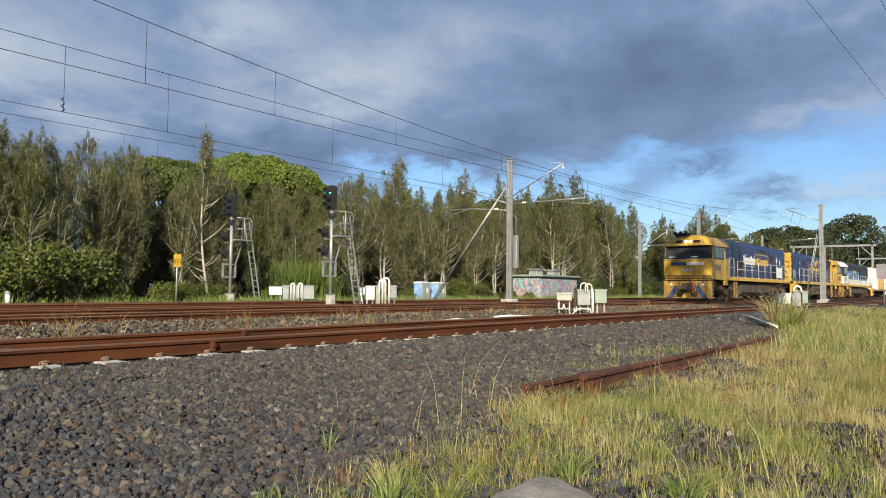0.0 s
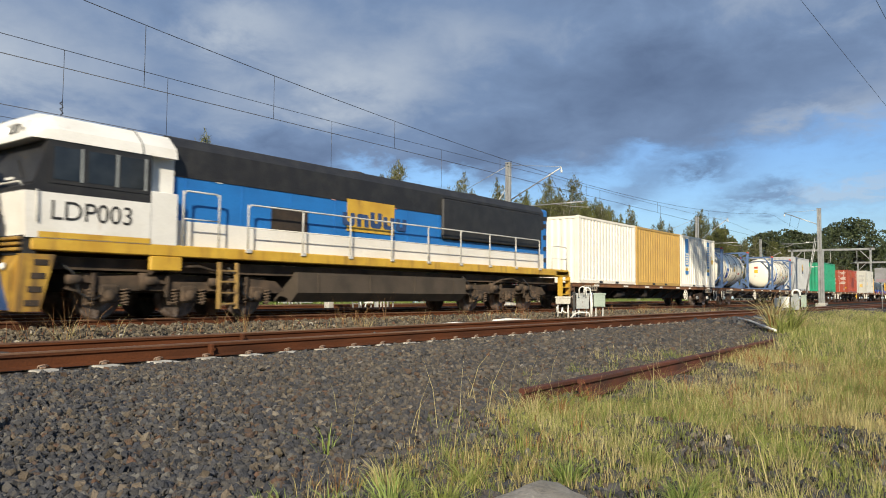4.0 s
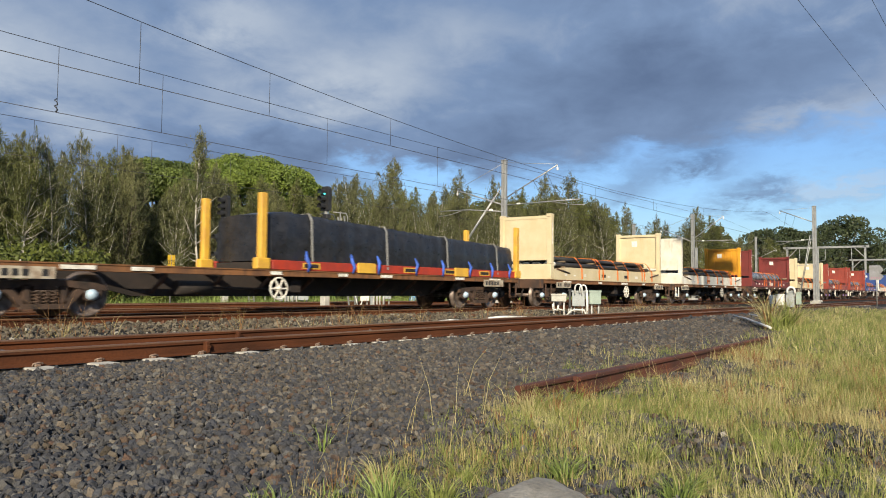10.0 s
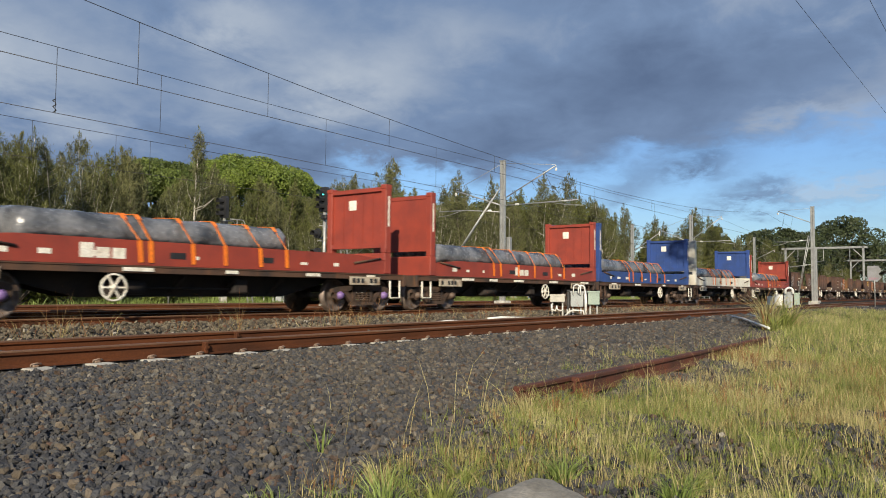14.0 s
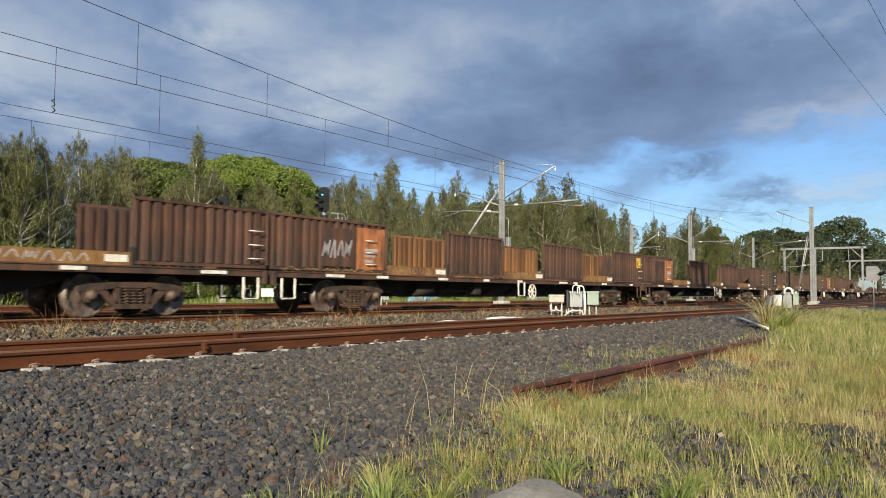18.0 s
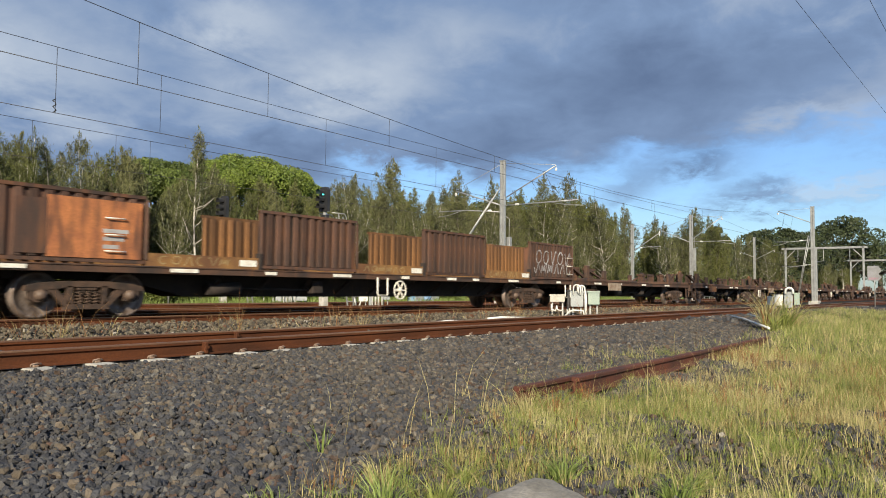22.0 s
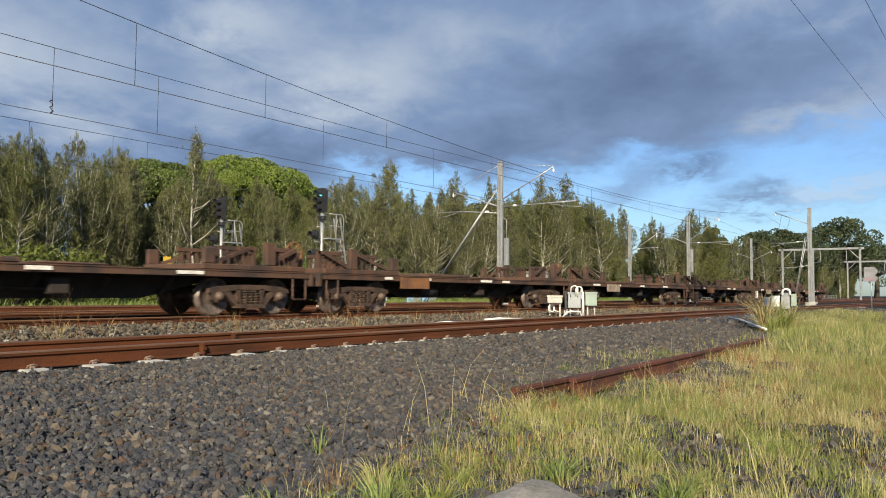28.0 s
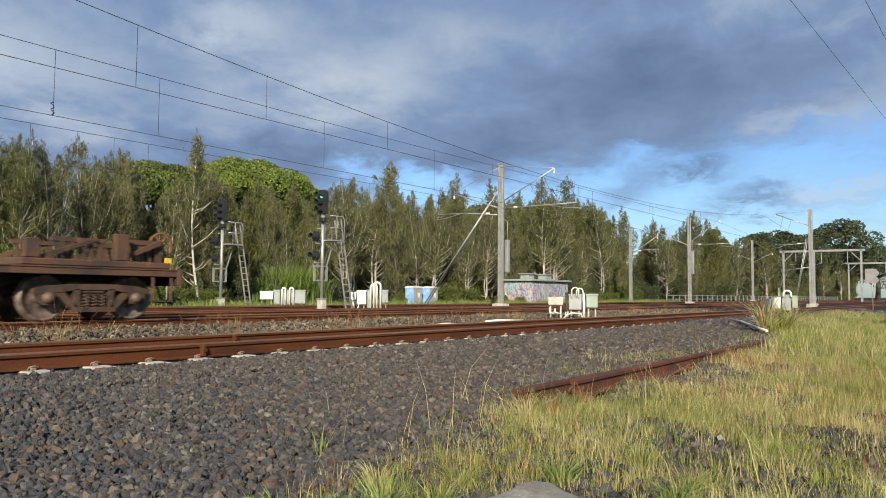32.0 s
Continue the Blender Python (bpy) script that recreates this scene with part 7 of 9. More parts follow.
    for y0, y1 in ((-1.32, -0.07), (0.07, 1.32)):
        (xa, za), (xb, zb) = on_slope(0.12), on_slope(0.90)
        q = [(xa, y0, za), (xa, y1, za), (xb, y1 * 0.98, zb), (xb, y0 * 0.98, zb)]
        part("windscreen", Geo().poly([*q, *[(a + 0.02, b, c) for a, b, c in q]], [(0, 1, 2, 3), (7, 6, 5, 4), (0, 4, 5, 1), (1, 5, 6, 2), (2, 6, 7, 3), (3, 7, 4, 0)]), M_SCREEN, cab, "dark windscreen pane")
        ym = (y0 + y1) / 2
        part("wiper", Geo().tube([(xa - 0.03, ym - 0.3, za + 0.02), (xa + 0.10, ym + 0.2, za + 0.42)], 0.012, 5), M_DARK, cab)
        part("screen_tag", Geo().box(xa - 0.012, xa - 0.004, ym + 0.1, ym + 0.5, za + 0.03, za + 0.08), M_LWHITE, cab, "white strip at the foot of the windscreen")
    for s in (-1, 1):
        ya, yb = sorted((s * (Y + 0.016), s * (Y - 0.03)))
        part("side_surround", Geo().box(f0 + 0.36, f0 + 2.42, ya, yb, 2.60, 3.38), M_DARK, cab)
        for a, b in ((0.44, 0.98), (1.10, 1.70), (1.76, 2.32)):
            ya, yb = sorted((s * (Y + 0.024), s * (Y + 0.010)))
            w = part("side_window", Geo().box(f0 + a, f0 + b, ya, yb, 2.68, 3.30), M_GLASS, cab, "dark cab side window")
            part("window_bar", Geo().box(f0 + b - 0.03, f0 + b + 0.01, min(ya, yb) - 0.012, max(ya, yb) + 0.012, 2.66, 3.32), M_GREYBOX, w)
        ya, yb = sorted((s * (Y + 0.006), s * (Y + 0.002)))
        part("door_grab", Geo().tube([(f0 + 0.16, s * (Y + 0.05), 1.85), (f0 + 0.14, s * (Y + 0.05), 2.45)], 0.018, 6), M_RAILWHITE if nosep is not None else cabp, cab, "upright grab rail")
    # dirt-shadowed louvres across the foot of the nose
    for k in range(3):
        part("nose_louvre", Geo().box(f0 - 0.12, f0 - 0.02, -1.38, 1.38, 1.31 + 0.10 * k, 1.37 + 0.10 * k, 0.012), M_LYDIRTY, cab, "dirty yellow louvre across the nose")
    part("louvre_back", Geo().box(f0 - 0.03, f0 + 0.2, -1.40, 1.40, 1.24, 1.60), M_DARK, cab)
    # pilot, steps, coupler
    part("pilot", Geo().prism([(f0 + 0.0, 1.24), (f0 - 0.16, 0.95), (f0 - 0.14, 0.20), (f0 + 0.10, 0.16), (f0 + 0.30, 1.24)], -1.25, 1.25, "y"), M_LYDIRTY, t, "dirty yellow pilot with dark chevrons")
    for s in (-1, 1):
        g = Geo().prism([(s * 0.50, 0.95), (s * 0.78, 0.95), (s * 1.20, 0.22), (s * 0.90, 0.22)], f0 - 0.20, f0 - 0.135)
        part("chevron", g, M_NAVY, t, "dark blue chevron stripe")
        ya, yb = sorted((s * 1.22, s * 1.47))
        g = Geo().prism([(f0 - 0.12, 0.20), (f0 + 0.28, 0.20), (f0 + 0.53, 1.26), (f0 - 0.04, 1.26)], ya, yb, "y")
        part("step_box", g, M_LYDIRTY, t, "dirty yellow step box")
        for k in range(4):
            x0 = f0 + 0.0 + 0.05 * k
            part("step_recess", Geo().box(x0, x0 + 0.26, s * 1.47 - 0.012, s * 1.47 + 0.012, 0.30 + 0.25 * k, 0.41 + 0.25 * k), M_GRILLE, t, "dark step recess")
        part("marker_lamp", Geo().lathe([(f0 - 0.24, 0.05), (f0 - 0.17, 0.085)], (0, s * 0.98, 1.02), "x", 10), M_PVC, t, "small white marker lamp")
    g = Geo().box(f0 - 0.80, f0 - 0.1, -0.16, 0.16, 0.70, 1.0, 0.04).box(f0 - 0.3, f0 - 0.15, -0.34, 0.34, 0.6, 1.1, 0.03)
    part("coupler", g, M_GRILLE, t, "dark knuckle coupler")
    for y, bend in ((-0.72, 0.2), (-0.55, 0.16), (-0.42, 0.26), (0.42, 0.22), (0.55, 0.14), (0.7, 0.2)):
        part("brake_hose", Geo().tube([(f0 - 0.16, y, 1.15), (f0 - 0.30, y, 0.95), (f0 - 0.20 - bend, y * 0.95, 0.6), (f0 - 0.18 - bend, y * 0.9, 0.42), (f0 - 0.2, y * 0.8, 0.34)], 0.028, 6), M_DARK, t, "hanging black brake hose")
    part("red_hose", Geo().tube([(f0 - 0.16, -0.33, 1.5), (f0 - 0.3, -0.36, 1.2), (f0 - 0.4, -0.45, 0.7), (f0 - 0.3, -0.5, 0.5)], 0.03, 6), M_FR_RED, t, "dull red hanging hose")
    hx = f0 + 0.16
    part("lamp_panel", Geo().prism([(f0 + 0.07, 3.52), (f0 + 0.16, 3.80), (f0 + 0.5, 3.82), (f0 + 0.5, 3.5)], -1.0, 1.0, "y"), nosep or cabp, cab)
    for y in (-0.13, 0.13):
        part("headlight", Geo().lathe([(hx - 0.075, 0.075), (hx - 0.02, 0.085)], (0, y, 3.665), "x", 12), M_LAMP, cab, "lit white headlight")
    for y in (-0.55, 0.55):
        part("number_box", Geo().box(hx - 0.085, hx - 0.02, y - 0.2, y + 0.2, 3.58, 3.75), M_DARK, cab, "dark number box")
    for y in (-0.92, 0.92):
        part("class_lamp", Geo().lathe([(hx - 0.07, 0.04), (hx - 0.02, 0.05)], (0, y, 3.63), "x", 8), M_DARK, cab)
    if nosep is not None:
        letters(cab, number[-3:], 0.26, M_LWHITE, pose(hx - 0.09, -0.55, 3.60, 90, 0, -90), "number_lettering")
    if nosep is None:
        for y in (0.12, 0.45, 0.80):
            part("horn", Geo().lathe([(f0 + 0.05, 0.115), (f0 + 0.14, 0.07), (f0 + 0.55, 0.04)], (0, y, 4.20), "x", 12), M_DARK, cab, "black roof horn")
        part("horn_base", Geo().box(f0 + 0.4, f0 + 0.55, 0.0, 0.9, 4.0, 4.2), M_DARK, cab)
    part("hand_grab", Geo().tube([(f0 - 0.06, -1.35, 2.50), (f0 - 0.11, -1.35, 2.58), (f0 - 0.11, 1.35, 2.58), (f0 - 0.06, 1.35, 2.50)], 0.018, 6), M_RAILWHITE, cab)
    # bogies and tank
    for x in (f0 + 3.6, n - 4.3):
        loco_bogie(t, x)
    mid = n / 2 - 0.2
    if deco == "eagle":
        part("fuel_tank", Geo().box(mid - 3.4, mid + 3.4, -1.0, 1.0, 0.35, 1.05, 0.1), M_TANKGREY, t)
        for z in (0.58, 1.02):
            part("air_tank", Geo().lathe([(-1.78, 0.05), (-1.76, 0.15), (-1.66, 0.205), (1.66, 0.205), (1.76, 0.15), (1.78, 0.05)], (11.23, sd * 1.24, z), "x", 16), M_TANKGREY, t, "dusty air reservoir")
        for xx in (10.1, 11.2, 12.3):
            part("tank_bracket", Geo().box(xx - 0.04, xx + 0.04, sd * 1.24 - 0.05, sd * 1.24 + 0.22, 0.4, 1.24), M_GRIME, t)
        part("battery_box", Geo().box(13.15, 14.2, sd * 1.2 - 0.22, sd * 1.2 + 0.22, 0.42, 1.22, 0.02), M_TANKGREY, t, "dusty equipment box")
    else:
        part("fuel_tank", Geo().prism([(-1.30, 1.10), (-1.30, 0.58), (-1.05, 0.34), (1.05, 0.34), (1.30, 0.58), (1.30, 1.10)], mid - 3.7, mid + 3.7), M_TANKGREY, t, "dusty fuel tank")
        for k in range(4):
            part("tank_rib", Geo().box(mid - 3.0 + k * 2.0, mid - 2.94 + k * 2.0, sd * 1.31 - 0.01, sd * 1.31 + 0.01, 0.58, 1.1), M_TANKGREY, t)
    lx = hood0 + 1.35
    for k in range(4):
        part("ladder_rung", Geo().box(lx - 0.22, lx + 0.22, sd * 1.44 - 0.04, sd * 1.44 + 0.04, 0.3 + 0.25 * k, 0.34 + 0.25 * k), M_LADDER, t, "dirty yellow ladder rung")
    for dx in (-0.26, 0.22):
        part("ladder_side", Geo().box(lx + dx, lx + dx + 0.05, sd * 1.44 - 0.05, sd * 1.44 + 0.05, 0.2, 1.26), M_LADDER, t, "dirty yellow ladder side")
    # handrails on the seen side
    rail_run(t, [hood0 + 0.15, hood0 + 1.08], sd * 1.44, 1.56, 2.78)
    rail_run(t, [hood0 + 1.9 + 1.72 * k for k in range(int((hood1 - hood0 - 2.2) / 1.72) + 1)], sd * 1.44, 1.56, 2.64)
    for k in range(int((hood1 - hood0 - 2.2) / 1.72) + 1):
        part("rail_foot", Geo().box(hood0 + 1.82 + 1.72 * k, hood0 + 1.98 + 1.72 * k, sd * 1.46 - 0.04, sd * 1.46 + 0.04, 1.50, 1.59, 0.01), M_RAILWHITE, t, "pale foot of a handrail post")
    part("cab_apron", Geo().box(f0 + 2.5, f0 + 3.25, sd * 1.40 - 0.05, sd * 1.40 + 0.05, 1.02, 1.33, 0.02), sillp, t, "painted apron under the cab")
    for k, xx in enumerate((hood0 + 1.2, hood0 + 4.9, hood1 - 2.6, hood1 - 9.0)):
        part("small_label", Geo().box(xx, xx + 0.16, sd * (W + 0.012) - 0.004, sd * (W + 0.012) + 0.004, 3.1, 3.24), M_REDLABEL if k % 2 else M_LWHITE, t, "small printed label")
    # ladder and recesses on the far end of the hood
    xe = hood1 + 0.45
    for k in range(4):
        part("rung", Geo().box(xe, xe + 0.05, sd * 0.75 - 0.2, sd * 0.75 + 0.2, 1.9 + 0.42 * k, 1.95 + 0.42 * k), M_DARK, t, "dark climbing rung")
        part("rung_recess", Geo().box(hood1 + 0.12, hood1 + 0.34, sd * 1.065 - 0.006, sd * 1.065 + 0.006, 1.85 + 0.45 * k, 2.02 + 0.45 * k), M_GRILLE, t, "dark step recess")
    part("end_number_box", Geo().box(hood1 + 0.05, hood1 + 0.40, sd * 1.065 - 0.01, sd * 1.065 + 0.01, 3.5, 3.66), M_DARK, t, "dark number box")
    part("end_door", Geo().box(xe, xe + 0.02, -0.38, 0.38, 1.6, 3.5), M_GRILLE, t, "dark end door")
    yS = sd * (W + 0.016)
    part("grille", Geo().box(hood0 + 2.85, hood0 + 4.05, min(yS, sd * W), max(yS, sd * W), 1.7, 2.72), M_GRILLE, t, "dark louvred grille")
    part("grille", Geo().box(hood1 - 4.6, hood1 - 3.8, min(yS, sd * W), max(yS, sd * W), 2.9, 3.4), M_GRILLE, t, "dark square vent")
    part("grille", Geo().box(hood1 - 7.3, hood1 - 5.6, min(yS, sd * W), max(yS, sd * W), 3.52, 3.64), M_GRILLE, t, "dark slot vent")
    letters(cab, number, 0.52, M_DARK if nosep is not None else M_NAVY, pose(plate, sd * (Y + 0.02), 1.92, 90, 0, 0 if sd < 0 else 180), "number_lettering")
    return t, yS


# leading unit
loco, yS = diesel("blue and yellow diesel locomotive leading the train", 20.9, 3.15, 19.3, -1, (M_LYELLOW, M_LBLUE, M_LBLUE, M_LYELLOW, None), "NR49", "wordmark", f0=-0.38, plate=0.81)
word_bars(loco, 7.45, 10.5, 2.52, 3.12, yS, 7, M_LWHITE, "white letter-sized bar of the company mark", 1, 0.06)
word_bars(loco, 10.6, 13.95, 2.52, 3.10, yS, 8, M_LYELLOW, "yellow letter-sized bar of the company mark", 2, 0.06)
part("logo_line", Geo().box(7.4, 10.5, yS - 0.006, yS + 0.006, 2.36, 2.42), M_LWHITE, loco, "white underline")
part("logo_line", Geo().box(10.6, 14.15, yS - 0.006, yS + 0.006, 3.28, 3.34).box(14.07, 14.15, yS - 0.006, yS + 0.006, 2.5, 3.28), M_LYELLOW, loco, "yellow corner line")
part("white_panel", Geo().box(15.6, 17.2, -1.44, -1.38, 1.7, 2.50, 0.01), M_LWHITE, loco, "plain white panel")
for x, z, r in ((16.7, 3.05, 0.30), (17.7, 2.95, 0.22), (18.3, 2.4, 0.15), (18.4, 1.95, 0.19)):
    star(loco, x, z, yS, r)
for k in range(7):
    part("logo_bar", Geo().box(-0.452, -0.425, 1.0 - 0.135 * k - 0.11, 1.0 - 0.135 * k, 2.20, 2.40), M_NAVY, loco, "dark letter-sized bar on the nose")
for k in range(8):
    part("logo_bar", Geo().box(-0.452, -0.425, 0.02 - 0.13 * k - 0.10, 0.02 - 0.13 * k, 2.20, 2.40), M_LWHITE, loco, "white letter-sized bar on the nose")
letters(loco, "NR49", 0.30, M_LWHITE, pose(-0.425, 0.0, 1.82, 90, 0, -90), "number_lettering")
ride(loco, 0.0)

# second unit runs cab to the rear
loco, yS = diesel("blue and yellow diesel locomotive with a golden eagle emblem", 21.75, 4.3, 20.9, 1, (M_LYELLOW, M_LBLUE, M_LBLUE, M_LYELLOW, None), "NR25", "eagle", f0=0.22, plate=1.68)
word_bars(loco, 8.95, 11.55, 2.62, 3.0, yS, 7, M_LYELLOW, "golden letter-sized bar", 3)
word_bars(loco, 11.9, 14.3, 2.62, 3.0, yS, 6, M_LYELLOW, "golden letter-sized bar", 4)
for x0, x1, z0, z1 in ((8.7, 10.9, 3.16, 3.21), (12.4, 14.65, 3.16, 3.21), (8.7, 10.2, 2.38, 2.43), (13.1, 14.65, 2.38, 2.43), (8.7, 8.75, 2.38, 3.2), (14.6, 14.65, 2.38, 3.2)):
    n = max(1, round((x1 - x0) / 0.55))
    for k in range(n):
        w = (x1 - x0) / n
        part("border_dash", Geo().box(x0 + k * w, x0 + k * w + w * (0.78 if n > 1 else 1), yS - 0.005, yS + 0.005, z0, z1), M_LYELLOW, loco, "golden border dash")
bird = [(12.9, 3.68), (12.6, 3.52), (12.2, 3.38), (12.0, 3.22), (11.75, 3.06), (11.55, 3.0), (11.45, 3.1), (11.1, 3.2), (10.85, 3.38), (10.72, 3.5), (10.62, 3.62), (10.8, 3.60), (10.72, 3.70), (11.0, 3.66), (11.05, 3.74), (11.3, 3.66), (11.6, 3.52), (11.8, 3.42), (12.1, 3.5), (12.5, 3.62)]
part("eagle_emblem", Geo().prism(bird, yS - 0.005, yS + 0.005, "y"), M_LYELLOW, loco, "golden flying eagle shape")
for k in range(17):
    x = 10.2 + 0.185 * k
    z = 2.30 + 0.0045 * (k - 8) ** 2
    part("wreath_leaf", Geo().prism([(x - 0.13, z), (x, z + 0.08), (x + 0.13, z + 0.03), (x, z - 0.05)], yS - 0.005, yS + 0.005, "y"), M_LYELLOW, loco, "golden wreath leaf")
part("roof_box", Geo().prism([(1.05, 3.13), (1.28, 3.22), (1.32, 3.72), (1.0, 3.98)], 5.07, 7.1), M_GRILLE, loco, "brown radiator intake")
for x, z, r in ((19.0, 2.35, 0.22), (15.9, 2.2, 0.0001)):
    if r > 0.01:
        star(loco, x, z, yS, r)
ride(loco, 43.15, 180)

# third unit
loco, yS = diesel("white and bright blue diesel locomotive with a black roof", 21.2, 3.1, 19.6, -1, (M_LWHITE, M_LCYAN, M_DARK, M_LYELLOW, M_LWHITE), "LDP003", "panel")
part("white_band", Geo().box(3.12, 19.6, yS - 0.004, yS + 0.010, 1.58, 2.15), M_LWHITE, loco, "white lower body band")
part("black_band", Geo().box(3.12, 19.6, yS - 0.004, yS + 0.010, 3.12, 3.72), M_DARK, loco, "black upper body band")
part("logo_panel", Geo().box(8.6, 10.6, yS - 0.010, yS - 0.001, 2.3, 3.2), M_LYELLOW, loco, "yellow logo panel")
word_bars(loco, 8.4, 11.2, 2.45, 2.9, yS - 0.012, 5, M_NAVY, "dark letter-sized bar", 6)
part("radiator_box", Geo().box(12.9, 19.3, yS - 0.10, yS + 0.02, 2.35, 3.68, 0.05), M_DARK, loco, "black radiator intake")
ride(loco, 44.15)

# ---- vegetation ----
M_NEEDLE = mat("olive needles", (0.141, 0.150, 0.039), (0.070, 0.079, 0.025), 0.7, piece=0.5, scale=0.35, fine=2.0, bump=0, vary=0.2, back=0.25)
M_NEEDLE2 = mat("grey-green needles", (0.158, 0.160, 0.063), (0.088, 0.093, 0.040), 0.7, piece=0.5, scale=0.6, fine=2.0, bump=0, vary=0.2, back=0.25)
M_FIG = mat("fresh green leaves", (0.190, 0.245, 0.040), (0.115, 0.165, 0.026), 0.55, piece=0.35, scale=0.5, fine=2.0, bump=0, vary=0.2, back=0.25)
M_OLIVE = mat("olive leaves", (0.120, 0.158, 0.032), (0.072, 0.100, 0.022), 0.6, piece=0.35, scale=0.5, fine=2.0, bump=0, vary=0.2, back=0.25)
M_SHRUB = mat("shrub leaves", (0.125, 0.145, 0.026), (0.078, 0.100, 0.020), 0.6, piece=0.4, scale=0.5, fine=2.0, bump=0, vary=0.2, back=0.3)
M_DARKLEAF = mat("dark green leaves", (0.056, 0.074, 0.026), (0.038, 0.052, 0.020), 0.6, piece=0.35, scale=0.5, fine=2.0, bump=0, vary=0.2, back=0.2)
M_REED = mat("bright reed leaves", (0.17, 0.24, 0.045), (0.12, 0.18, 0.035), 0.55, piece=0.35, scale=0.7, bump=0, back=0.3)
M_BARK = mat("pale grey bark", (0.50, 0.47, 0.41), (0.34, 0.31, 0.26), 0.85, scale=2, fine=20)
M_BARK_G = mat("grey-brown bark", (0.17, 0.145, 0.11), (0.10, 0.085, 0.065), 0.85, scale=2, fine=20)
M_BARK_D = mat("dark bark", (0.10, 0.08, 0.06), (0.06, 0.05, 0.04), 0.9, scale=2, fine=20)
M_GRASS = mat("yellow-green grass", (0.28, 0.305, 0.078), (0.20, 0.245, 0.056), 0.6, piece=0.35, scale=0.6, fine=3, bump=0, back=0.35)
M_STRAW = mat("straw-coloured grass", (0.50, 0.44, 0.21), (0.40, 0.33, 0.14), 0.7, piece=0.35, scale=0.6, fine=3, bump=0, back=0.3)
M_LUSH = mat("fresh green grass", (0.25, 0.32, 0.085), (0.20, 0.26, 0.060), 0.55, piece=0.3, scale=0.6, fine=3, bump=0, back=0.35)
M_REDGRASS = mat("reddish dry grass", (0.30, 0.12, 0.045), (0.24, 0.16, 0.06), 0.7, piece=0.3, scale=0.6, bump=0, back=0.25)


def leaf_quads(centres, dirs, length, width, rng):
    """Slim four-sided leaves at the centres, along the directions."""
    n = len(centres)
    d = dirs / np.linalg.norm(dirs, axis=1, keepdims=True)
    r = rng.normal(size=(n, 3))
    s = np.cross(d, r)
    s /= np.linalg.norm(s, axis=1, keepdims=True) + 1e-9
    L = (length * rng.uniform(0.6, 1.3, n))[:, None]
    w = (width * rng.uniform(0.6, 1.3, n))[:, None]
    a, b = centres - d * L / 2, centres + d * L / 2
    v = np.stack([a - s * w * 0.3, centres - s * w, b, centres + s * w], 1).reshape(-1, 3)
    f = np.arange(4 * n).reshape(n, 4)
    return v, f


